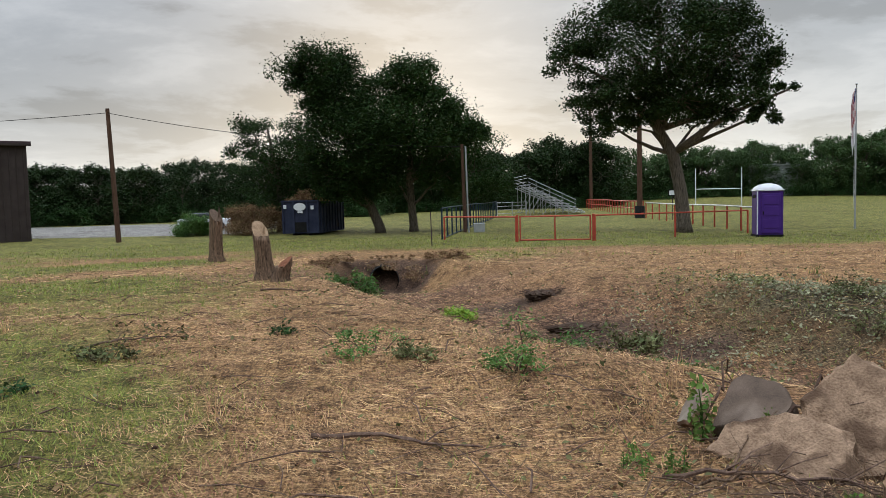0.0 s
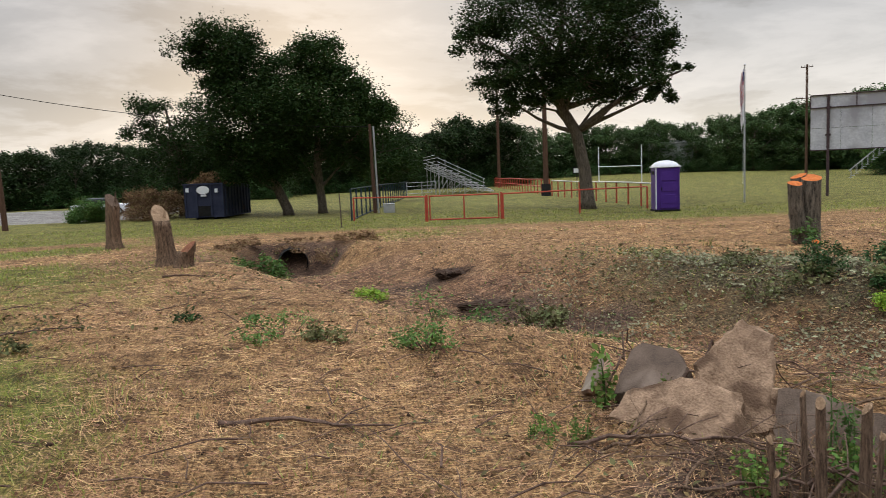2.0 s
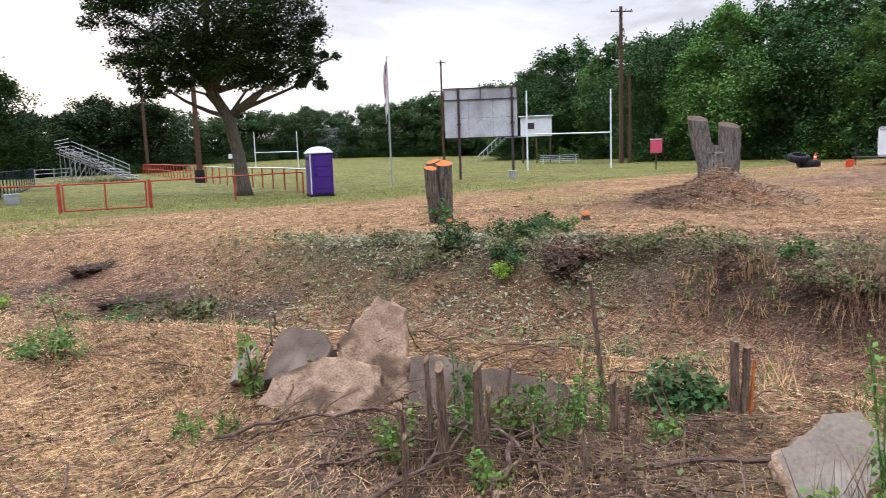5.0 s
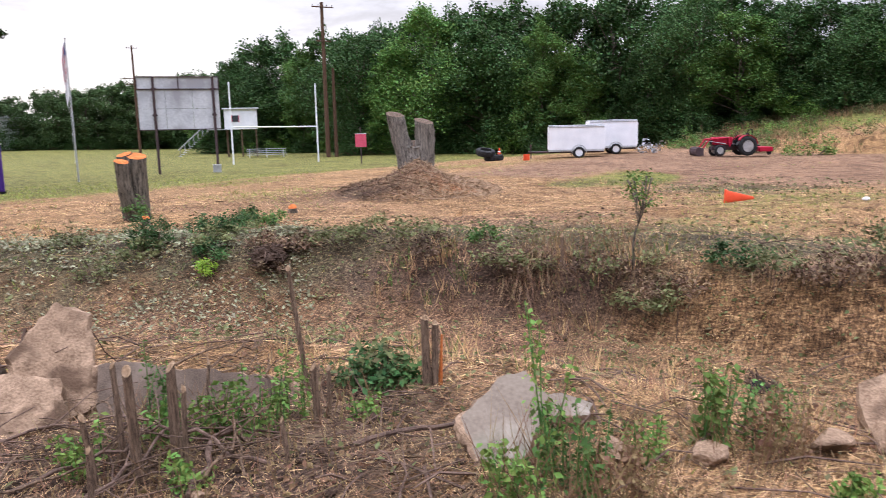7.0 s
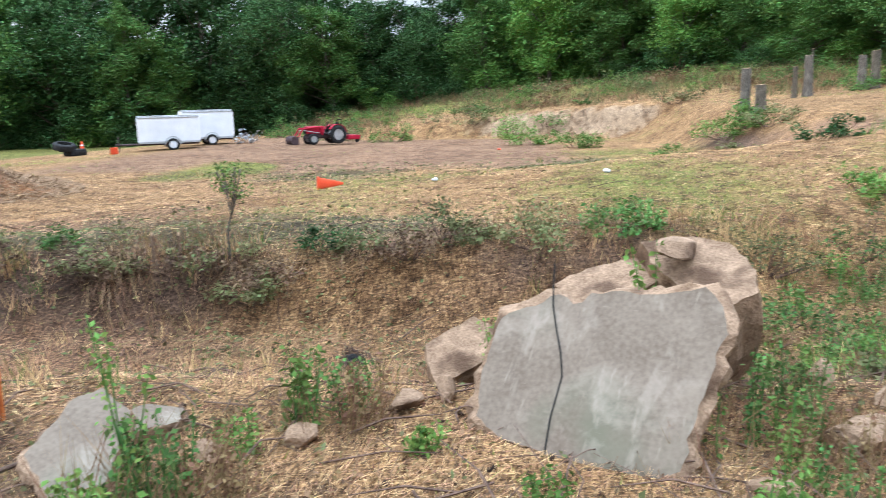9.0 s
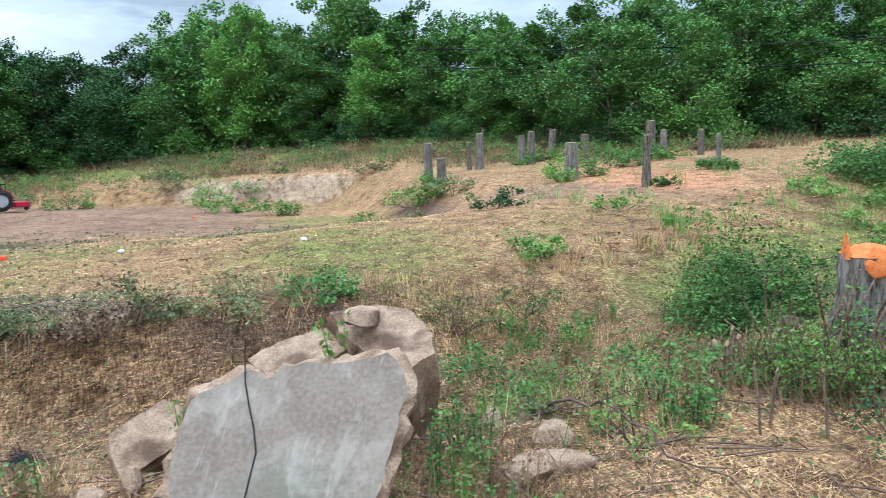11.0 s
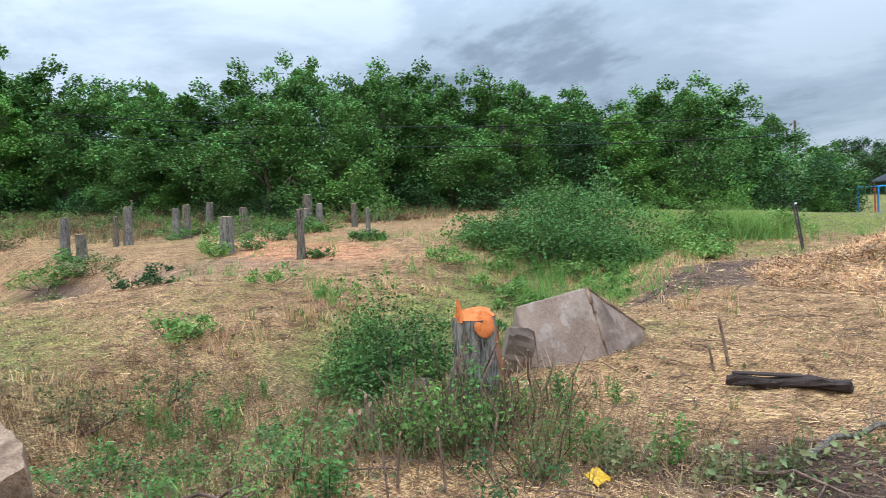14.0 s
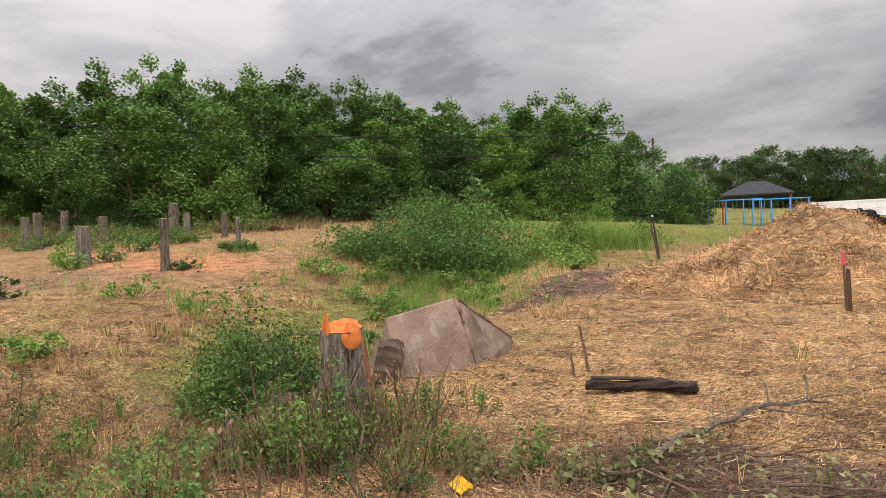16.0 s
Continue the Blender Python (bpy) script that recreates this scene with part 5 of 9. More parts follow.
def bleachers():
    top = thing("bleachers", 17.2, 82.5, 0, label="aluminium spectator stand with guard rails", category="bleachers")
    rows, run, rise, length = 9, 0.72, 0.37, 11.0
    for i in range(rows):
        x, z = -i * run, 0.45 + i * rise
        part("seat", box(bmesh.new(), (0.28, length, 0.06), (x, length / 2, z), bevel=0.01), ALUMINIUM, top)
        part("footboard", box(bmesh.new(), (0.3, length, 0.05), (x + 0.3, length / 2, z - 0.28), bevel=0.01), ALUMINIUM, top)
    for k in range(4):
        y = 0.1 + k * (length - 0.2) / 3
        part("stringer", rod(bmesh.new(), (0.4, y, 0.2), (-rows * run + 0.4, y, 0.2 + (rows - 1) * rise), 0.05, 0.05, 6), ALUMINIUM, top)
        for i in range(0, rows, 2):
            part("leg", rod(bmesh.new(), (-i * run, y, -0.05), (-i * run, y, 0.4 + i * rise), 0.035, 0.035, 6), ALUMINIUM, top)
            if i:
                part("brace", rod(bmesh.new(), (-i * run, y, 0.05), (-(i - 2) * run, y, 0.4 + (i - 2) * rise), 0.022, 0.022, 6), ALUMINIUM, top)
    for y in (0.0, length):
        for h in (0.55, 1.0):
            part("guard_rail", rod(bmesh.new(), (-0.6, y, 0.6 + h), (-(rows - 1) * run - 0.2, y, 0.6 + h + (rows - 2) * rise), 0.03, 0.03, 6), ALUMINIUM, top)
        for i in range(1, rows, 2):
            part("guard_post", rod(bmesh.new(), (-i * run, y, 0.2 + i * rise), (-i * run, y, 1.35 + i * rise), 0.03, 0.03, 6), ALUMINIUM, top)
    for h in (0.3, 0.7, 1.05):
        part("back_rail", rod(bmesh.new(), (-rows * run + 0.35, 0, 0.45 + h + (rows - 1) * rise), (-rows * run + 0.35, length, 0.45 + h + (rows - 1) * rise), 0.03, 0.03, 6), ALUMINIUM, top)


bleachers()


def goal(a, b, post_h, bar_h, label):
    top = thing("goalposts", *a, label=label, category="goalpost")
    d = Vector((b[0] - a[0], b[1] - a[1], ground_z(*b) - ground_z(*a)))
    part("upright", rod(bmesh.new(), (0, 0, -0.2), (0, 0, post_h), 0.07, 0.06, 10), WHITE_PAINT, top)
    part("upright", rod(bmesh.new(), d - Vector((0, 0, 0.2)), d + Vector((0, 0, post_h)), 0.07, 0.06, 10), WHITE_PAINT, top)
    part("crossbar", rod(bmesh.new(), (0, 0, bar_h), d + Vector((0, 0, bar_h)), 0.06, 0.06, 10), WHITE_PAINT, top)


goal((40.2, 110.2), (44.4, 103.8), 5.4, 2.35, "far white football goalposts across the field")


def toilet():
    top = thing("portable_toilet", 15.85, 34.1, -13, label="purple plastic portable toilet with a white domed roof", category="portable toilet")
    w, h = 1.16, 2.1
    part("cabin", box(bmesh.new(), (w, w, h), (0, w / 2, h / 2 + 0.08), bevel=0.05), PURPLE, top)
    part("skid", box(bmesh.new(), (w + 0.06, w + 0.06, 0.1), (0, w / 2, 0.05), bevel=0.02), BLACK, top)
    door = part("door", box(bmesh.new(), (0.82, 0.04, 1.86), (0.04, -0.012, 1.1), bevel=0.018), PURPLE, top, "recessed purple door")
    for z in (0.62, 1.2, 1.72):
        part("panel", box(bmesh.new(), (0.62, 0.025, 0.42), (0.04, -0.04, z), bevel=0.012), PURPLE, door)
    part("handle", box(bmesh.new(), (0.05, 0.04, 0.14), (-0.3, -0.055, 1.12), bevel=0.01), BLACK, door)
    for sx in (-1, 1):
        part("corner_trim", box(bmesh.new(), (0.05, 0.05, h - 0.05), (sx * (w / 2 - 0.03), 0.0, h / 2 + 0.1), bevel=0.012), WHITE_PLASTIC if sx < 0 else PURPLE, top)
        part("vent", box(bmesh.new(), (0.02, 0.7, 0.16), (sx * (w / 2 + 0.004), w / 2, 1.9), bevel=0.005), BLACK, top)
    dome = bmesh.new()
    bmesh.ops.create_uvsphere(dome, u_segments=24, v_segments=12, radius=1, matrix=pose(0, w / 2, h + 0.06) @ Matrix.Diagonal((w * 0.56, w * 0.56, 0.34, 1)))
    bmesh.ops.delete(dome, geom=[v for v in dome.verts if v.co.z < h + 0.02], context="VERTS")
    for v in dome.verts:
        a = max(abs(v.co.x), abs(v.co.y - w / 2)) / max(1e-6, math.hypot(v.co.x, v.co.y - w / 2))
        v.co.x, v.co.y = v.co.x / (0.35 + 0.65 * a), (v.co.y - w / 2) / (0.35 + 0.65 * a) + w / 2
    part("roof", dome, WHITE_PLASTIC, top, "white domed translucent roof", True)
    part("roof_rim", box(bmesh.new(), (w + 0.1, w + 0.1, 0.07), (0, w / 2, h + 0.08), bevel=0.03), WHITE_PLASTIC, top)
    part("vent_pipe", rod(bmesh.new(), (0.4, w - 0.2, h), (0.4, w - 0.2, h + 0.42), 0.05, 0.05, 10), BLACK, top)


toilet()


def flagpole():
    top = thing("flagpole", 22.2, 38.1, label="white metal flagpole with two hanging flags", category="flagpole")
    part("pole", rod(bmesh.new(), (0, 0, -0.1), (0, 0, 8.95), 0.055, 0.035, 12), ALUMINIUM, top)
    ball = bmesh.new()
    bmesh.ops.create_uvsphere(ball, u_segments=12, v_segments=8, radius=0.07, matrix=pose(0, 0, 9.0))
    part("finial", ball, ALUMINIUM, top)
    # each flag hangs in folds; stripes run down the cloth
    for name, z1, z0, mats, reach in (("flag", 8.75, 6.1, (FLAG_RED, FLAG_WHITE, FLAG_BLUE), 0.4), ("lower_flag", 6.6, 5.0, (FLAG_WHITE,), 0.32)):
        verts, faces, mi = [], [], []
        nu, nv = 14, 16
        for i in range(nu + 1):
            for j in range(nv + 1):
                u, v = i / nu, j / nv
                x = -0.05 - reach * u * (0.35 + 0.65 * math.sin(v * 2.2 + 0.35)) * 0.8
                y = 0.09 * math.sin(u * 9 + v * 2) * u
                verts.append((x, y, z1 - (z1 - z0) * (v * (0.72 + 0.28 * u)) - 0.5 * u * u))
        for i in range(nu):
            for j in range(nv):
                a = i * (nv + 1) + j
                faces.append((a, a + 1, a + nv + 2, a + nv + 1))
                mi.append(0 if len(mats) == 1 else (2 if j < 6 and i < 7 else (i + j // 3) % 2))
        fl = mesh_object(name, verts, faces, mats, top, "limp striped flag" if len(mats) > 1 else "limp pale flag", True)
        fl.data.polygons.foreach_set("material_index", mi)
        sol = fl.modifiers.new("cloth", "SOLIDIFY")
        sol.thickness = 0.01
    part("halyard", rod(bmesh.new(), (-0.12, 0, 1.2), (-0.06, 0, 8.7), 0.008, 0.008, 5), WHITE_PLASTIC, top)
    top.scale = (0.83, 0.83, 0.83)


flagpole()


TR1, TR2 = (37.7, 18.0), (41.6, 17.2)


# ---- the field's east side: scoreboard, goal, hut, trailers, tractor ----
def scoreboard():
    a, b = Vector((29.08, 40.74, 0)), Vector((31.9, 38.6, 0))
    turn = math.degrees(math.atan2(b.y - a.y, b.x - a.x))
    top = thing("scoreboard", a.x, a.y, turn, label="back of a weathered white scoreboard on rusty steel posts", category="scoreboard")
    w = (b - a).length
    lo, hi, l, r = 2.75, 6.0, -0.95, w + 0.35
    for x in (0, w):
        part("post", rod(bmesh.new(), (x, -0.12, -0.2), (x, -0.12, hi), 0.09, 0.08, 10), STEEL_DARK, top, "rusty dark steel post")
        for z in (lo + 0.9, hi - 0.75):
            part("clamp", box(bmesh.new(), (0.3, 0.1, 0.12), (x, -0.09, z), bevel=0.01), STEEL_DARK, top)
    third = (r - l) / 3
    for i in range(3):
        for z0, z1 in ((lo, lo + 1.3), (lo + 1.3, hi - 0.75)):
            part("panel", box(bmesh.new(), (third - 0.015, 0.12, z1 - z0 - 0.015), (l + third * (i + 0.5), 0.03, (z0 + z1) / 2), bevel=0.008), SIGN_BACK, top)
    for i in range(2):
        part("panel", box(bmesh.new(), ((r - l) / 2 - 0.03, 0.12, 0.7), (l + (r - l) * (0.25 + 0.5 * i), 0.03, hi - 0.37), bevel=0.008), SIGN_BACK, top)
    for z in (hi, hi - 0.75, lo):
        part("frame_bar", box(bmesh.new(), (r - l + 0.06, 0.08, 0.06), ((l + r) / 2, -0.05, z), bevel=0.01), STEEL_DARK, top)
    for x in (l, (l + r) / 2, r):
        part("frame_bar", box(bmesh.new(), (0.06, 0.08, 0.75), (x, -0.05, hi - 0.37), bevel=0.01), STEEL_DARK, top)


scoreboard()
box_at = thing("junction_box", 31.5, 38.2, -38, label="grey metal utility box at the scoreboard's foot", category="utility box")
part("case", box(bmesh.new(), (0.5, 0.35, 0.45), (0, 0, 0.22), bevel=0.03), ALUMINIUM, box_at)
part("lid", box(bmesh.new(), (0.56, 0.4, 0.05), (0, 0, 0.47), bevel=0.015), ALUMINIUM, box_at)
goal((41.0, 47.75), (47.4, 44.4), 6.6, 3.0, "white football goalposts before the wood")


def press_box():
    top = thing("press_box", 58.0, 66.0, -42, label="small white raised hut with a stair before the wood", category="hut")
    z = 3.1
    part("wall", box(bmesh.new(), (3.6, 2.8, 2.3), (0, 1.4, z + 1.15), bevel=0.02), WHITE_PAINT, top)
    part("roof", box(bmesh.new(), (4.0, 3.2, 0.12), (0, 1.4, z + 2.36), (3, 0, 0), bevel=0.02), ALUMINIUM, top)
    win = part("window", box(bmesh.new(), (0.7, 0.06, 0.7), (-0.6, -0.02, z + 1.2), bevel=0.01), GLASS, top, "dark square window")
    for x, w, h in ((-0.98, 0.06, 0.82), (-0.22, 0.06, 0.82)):
        part("window_frame", box(bmesh.new(), (w, 0.09, h), (x, -0.04, z + 1.2), bevel=0.01), PINK, win)
    part("door", box(bmesh.new(), (0.8, 0.06, 1.9), (0.9, -0.02, z + 0.98), bevel=0.015), WHITE_PAINT, top)
    for x in (-1.6, 0, 1.6):
        for y in (0.1, 2.7):
            part("stilt", box(bmesh.new(), (0.14, 0.14, z + 0.1), (x, y, z / 2), bevel=0.01), WOOD_GREY, top)
    part("platform", box(bmesh.new(), (2.0, 1.0, 0.08), (-2.6, -0.3, z), bevel=0.01), ALUMINIUM, top)
    for i in range(13):
        part("step", box(bmesh.new(), (0.28, 0.9, 0.05), (-3.7 - 0.25 * i, -0.3, z - 0.22 * (i + 1)), bevel=0.008), ALUMINIUM, top)
    for y in (-0.75, 0.15):
        part("handrail", rod(bmesh.new(), (-3.5, y, z + 0.9), (-6.9, y, 0.95), 0.03, 0.03, 6), ALUMINIUM, top)
        for i in range(0, 13, 2):
            part("baluster", rod(bmesh.new(), (-3.7 - 0.25 * i, y, z - 0.22 * i - 0.2), (-3.7 - 0.25 * i, y, z + 0.75 - 0.22 * i), 0.02, 0.02, 6), ALUMINIUM, top)


press_box()
low_stand = thing("low_bench_stand", 56.5, 60.5, -42, label="low grey bench stand before the white hut", category="bleachers")
for i in range(4):
    part("bench", box(bmesh.new(), (4.2, 0.3, 0.06), (0, 0.55 * i, 0.3 + 0.2 * i), bevel=0.01), ALUMINIUM, low_stand)
for x in (-1.8, 0, 1.8):
    part("bearer", rod(bmesh.new(), (x, -0.2, 0.0), (x, 1.8, 0.85), 0.05, 0.05, 6), ALUMINIUM, low_stand)
    part("strut", rod(bmesh.new(), (x, 1.7, -0.05), (x, 1.7, 0.85), 0.04, 0.04, 6), ALUMINIUM, low_stand)


def pink_board():
    top = thing("notice_board", 44.2, 36.9, -40, label="faded pink board on a dark post in the grass", category="sign")
    part("post", rod(bmesh.new(), (0, 0.06, -0.1), (0, 0.06, 2.75), 0.05, 0.05, 8), STEEL_DARK, top)
    part("board", box(bmesh.new(), (0.85, 0.05, 0.98), (0, 0, 1.75), bevel=0.012), PINK, top)
    part("edging", box(bmesh.new(), (0.9, 0.03, 0.05), (0, -0.02, 2.26), bevel=0.006), WHITE_PAINT, top)


pink_board()


def wheel(parent, at, r, width, rim_mat, name="wheel", lugs=0):
    """A tyre with a rim and hub, its axle along y."""
    m = Matrix.Translation(at)
    tyre_v, tyre_f = [], []
    n = 28
    prof = [(0.62, -0.5), (0.86, -0.5), (0.97, -0.36), (1.0, 0.0), (0.97, 0.36), (0.86, 0.5), (0.62, 0.5)]
    for i in range(n):
        a = 2 * math.pi * i / n
        for pr, pw in prof:
            k = pr * (1.0 + (0.05 if lugs and i % 2 else 0.0) * (pr > 0.95))
            tyre_v.append(tuple(m @ Vector((math.cos(a) * r * k, pw * width, math.sin(a) * r * k))))
    c = len(prof)
    for i in range(n):
        for j in range(c):
            a, b = i * c + j, i * c + (j + 1) % c
            a2, b2 = ((i + 1) % n) * c + j, ((i + 1) % n) * c + (j + 1) % c
            tyre_f.append((a, b, b2, a2))
    tyre = mesh_object(name, tyre_v, tyre_f, RUBBER, parent)
    rim = bmesh.new()
    for k, (rad, dep) in enumerate(((0.64, 0.7), (0.36, 0.82), (0.14, 0.98))):
        bmesh.ops.create_cone(rim, cap_ends=True, segments=20, radius1=r * rad, radius2=r * rad * 0.94, depth=width * dep, matrix=m @ pose(0, 0, 0, 90))
    part("rim", rim, rim_mat, tyre)
    return tyre


def trailer(x, y, turn, length, height, label, z=None):
    top = thing("cargo_trailer", x, y, turn, z, label, "trailer", "white box trailers")
    w, floor = 1.9, 0.42
    part("body", box(bmesh.new(), (length, w, height - floor - 0.06), (length / 2, w / 2, (height + floor) / 2), bevel=0.07), WHITE_PAINT, top)
    part("roof", box(bmesh.new(), (length - 0.05, w - 0.05, 0.06), (length / 2, w / 2, height), bevel=0.025), ALUMINIUM, top)
    for dx in range(1, int(length / 0.6)):
        part("seam", box(bmesh.new(), (0.025, 0.012, height - floor - 0.25), (dx * 0.6, -0.003, (height + floor) / 2)), WHITE_PAINT, top)
    for dz, t in ((floor + 0.02, 0.1), (height - 0.08, 0.06)):
        part("trim_rail", box(bmesh.new(), (length - 0.06, 0.03, t), (length / 2, -0.008, dz), bevel=0.006), ALUMINIUM, top)
    for k in (0.25, 0.75):
        d = part("door", box(bmesh.new(), (0.05, w / 2 - 0.06, height - floor - 0.3), (length + 0.01, w * k, (height + floor) / 2), bevel=0.01), WHITE_PAINT, top)
        part("latch_bar", rod(bmesh.new(), (length + 0.06, w * (0.44 if k < 0.5 else 0.56), floor + 0.25), (length + 0.06, w * (0.44 if k < 0.5 else 0.56), height - 0.25), 0.015, 0.015, 6), STEEL_DARK, d)
    part("frame", box(bmesh.new(), (length - 0.1, w - 0.3, 0.1), (length / 2, w / 2, floor - 0.07), bevel=0.01), STEEL_DARK, top)
    for sy in (0.5, w - 0.5):
        part("tongue", rod(bmesh.new(), (0.1, sy, floor - 0.06), (-1.1, w / 2, floor - 0.06), 0.04, 0.04, 6), STEEL_DARK, top)
    part("jack", rod(bmesh.new(), (-0.95, w / 2, 0.0), (-0.95, w / 2, 0.8), 0.03, 0.03, 8), STEEL_DARK, top)
    for y0 in (-0.1, w + 0.1):
        wheel(top, (length * 0.55, y0, 0.32), 0.32, 0.2, WHITE_PAINT)
        fender = bmesh.new()
        for i in range(8):
            a0, a1 = math.pi * i / 8, math.pi * (i + 1) / 8
            rod(fender, (length * 0.55 + 0.4 * math.cos(a0), y0, 0.34 + 0.4 * math.sin(a0)), (length * 0.55 + 0.4 * math.cos(a1), y0, 0.34 + 0.4 * math.sin(a1)), 0.025, 0.025, 6)
        part("fender", fender, ALUMINIUM, top)
    return top


trailer(TR1[0], TR1[1], -64, 3.1, 1.8, "white enclosed cargo trailer standing on the dirt")
trailer(TR2[0], TR2[1], -60, 2.8, 2.0, "second white enclosed trailer parked behind the first")
junk = bush("scrap_heap", 43.6, 14.0, 1.4, 0.9, 60, leaves=120, leaf=0.25, material=ALUMINIUM, label="jumble of grey scrap and boards beside the trailers", category="scrap", clumps=14, bark=STEEL_DARK)


def tractor():
    top = thing("tractor", 43.4, 10.7, -56, label="red compact tractor with front loader and rear mower", category="tractor")
    top.scale = (0.84, 0.84, 0.88)
    hood = bmesh.new()
    box(hood, (1.35, 0.62, 0.5), (0.7, 0, 0.95), bevel=0.09)
    part("hood", hood, TRACTOR_RED, top)
    part("grille", box(bmesh.new(), (0.05, 0.5, 0.4), (0.02, 0, 0.93), bevel=0.02), BLACK, top)
    part("engine", box(bmesh.new(), (1.5, 0.42, 0.35), (0.85, 0, 0.6), bevel=0.05), STEEL_DARK, top)
    part("chassis", box(bmesh.new(), (2.5, 0.36, 0.22), (1.3, 0, 0.48), bevel=0.04), STEEL_DARK, top)
    part("deck", box(bmesh.new(), (0.75, 0.95, 0.06), (1.7, 0, 0.66), bevel=0.02), BLACK, top)
    for sy in (-1, 1):
        f = bmesh.new()
        for i in range(10):
            a0 = radians(15 + 14 * i)
            box(f, (0.17, 0.36, 0.035), (2.25 + 0.66 * math.cos(a0), sy * 0.52, 0.62 + 0.66 * math.sin(a0)), (0, 90 - math.degrees(a0), 0))
        part("rear_fender", f, TRACTOR_RED, top)
        wheel(top, (2.25, sy * 0.62, 0.6), 0.6, 0.34, ALUMINIUM, "rear_wheel", 1)
        wheel(top, (0.45, sy * 0.55, 0.36), 0.36, 0.24, ALUMINIUM, "front_wheel", 1)
        arm = bmesh.new()
        rod(arm, (1.15, sy * 0.42, 0.6), (1.05, sy * 0.42, 1.15), 0.06, 0.06, 8)
        rod(arm, (1.05, sy * 0.42, 1.15), (-0.25, sy * 0.42, 1.05), 0.055, 0.055, 8)
        rod(arm, (-0.25, sy * 0.42, 1.05), (-0.75, sy * 0.42, 0.35), 0.055, 0.055, 8)
        part("loader_arm", arm, TRACTOR_RED, top)
        part("ram", rod(bmesh.new(), (0.9, sy * 0.42, 0.75), (-0.2, sy * 0.42, 0.95), 0.03, 0.02, 8), ALUMINIUM, top)
        part("roll_bar", rod(bmesh.new(), (2.55, sy * 0.36, 0.7), (2.65, sy * 0.36, 1.62), 0.035, 0.035, 8), BLACK, top)
    part("roll_bar_top", rod(bmesh.new(), (2.65, -0.36, 1.6), (2.65, 0.36, 1.6), 0.035, 0.035, 8), BLACK, top)
    bucket = bmesh.new()
    for i in range(6):
        a = radians(100 + 30 * i)
        box(bucket, (0.2, 1.3, 0.03), (-0.9 + 0.26 * math.cos(a), 0, 0.32 + 0.26 * math.sin(a)), (0, 90 - math.degrees(a), 0))
    for sy in (-0.65, 0.65):
        box(bucket, (0.5, 0.03, 0.5), (-0.9, sy, 0.3), bevel=0.01)
    part("bucket", bucket, STEEL_DARK, top, "dark loader bucket resting low")
    part("seat", box(bmesh.new(), (0.45, 0.45, 0.12), (2.2, 0, 0.98), bevel=0.05), BLACK, top)
    part("seat_back", box(bmesh.new(), (0.12, 0.45, 0.42), (2.44, 0, 1.2), (0, 10, 0), bevel=0.05), BLACK, top)
    sw = bmesh.new()
    for i in range(14):
        a0, a1 = 2 * math.pi * i / 14, 2 * math.pi * (i + 1) / 14
        rod(sw, (1.72 + 0.08 * math.sin(a0), 0.18 * math.cos(a0), 1.3 + 0.16 * math.sin(a0)), (1.72 + 0.08 * math.sin(a1), 0.18 * math.cos(a1), 1.3 + 0.16 * math.sin(a1)), 0.018, 0.018, 6)
    rod(sw, (1.5, 0, 1.0), (1.72, 0, 1.3), 0.025, 0.02, 6)
    part("steering_wheel", sw, BLACK, top)
    part("mower_deck", box(bmesh.new(), (0.9, 1.5, 0.3), (3.45, 0, 0.38), bevel=0.06), TRACTOR_RED, top)
    part("mower_link", rod(bmesh.new(), (2.6, 0, 0.75), (3.3, 0, 0.6), 0.05, 0.05, 8), STEEL_DARK, top)
    part("tail_wheel", rod(bmesh.new(), (3.95, -0.06, 0.14), (3.95, 0.06, 0.14), 0.14, 0.14, 12), RUBBER, top)


tractor()


def big_tyre(x, y, tilt, turn, lift, label):
    top = thing("old_tyre", x, y, turn, label=label, category="tyre", group="old tyres on the grass")
    top.matrix_basis = top.matrix_basis @ pose(0, 0, lift, tilt, 0, 0)
    w = wheel(top, (0, 0, 0), 0.55, 0.36, BLACK, "casing", 1)
    for o in list(w.children):
        bpy.data.objects.remove(o)


big_tyre(37.6, 21.4, 90, 0, 0.17, "large black tyre lying flat on the grass")
big_tyre(37.2, 21.7, 104, -30, 0.5, "large black tyre leaning on the other tyre")


def cone(x, y, label, fallen=0.0, turn=0.0, s=1.0, squash=1.0):
    top = thing("traffic_cone", x, y, turn, label=label, category="traffic cone")
    if fallen:
        top.matrix_basis = top.matrix_basis @ pose(0, 0, 0.16 * s, 0, fallen, 0)
    c = bmesh.new()
    rod(c, (0, 0, 0.03), (0, 0, 0.68 * s), 0.16 * s, 0.03 * s, 16)
    for v in c.verts:
        v.co.y *= squash
    part("body", c, ORANGE_PLASTIC, top)
    part("base", box(bmesh.new(), (0.36 * s, 0.36 * s * squash, 0.04), (0, 0, 0.015), bevel=0.012), ORANGE_PLASTIC, top)
    if not fallen or s > 0.97:
        part("band", rod(bmesh.new(), (0, 0, 0.38 * s), (0, 0, 0.48 * s), 0.098 * s, 0.08 * s, 16), WHITE_PLASTIC, top)


cone(16.4, 3.55, "orange plastic cone crushed flat on the mown ground", 92, -82, 0.85, 0.3)
cone(36.5, 18.7, "fallen orange and white cone near the tyres", 80, 40)
cone(45.5, 25.5, "small orange cone standing at the dirt's edge")


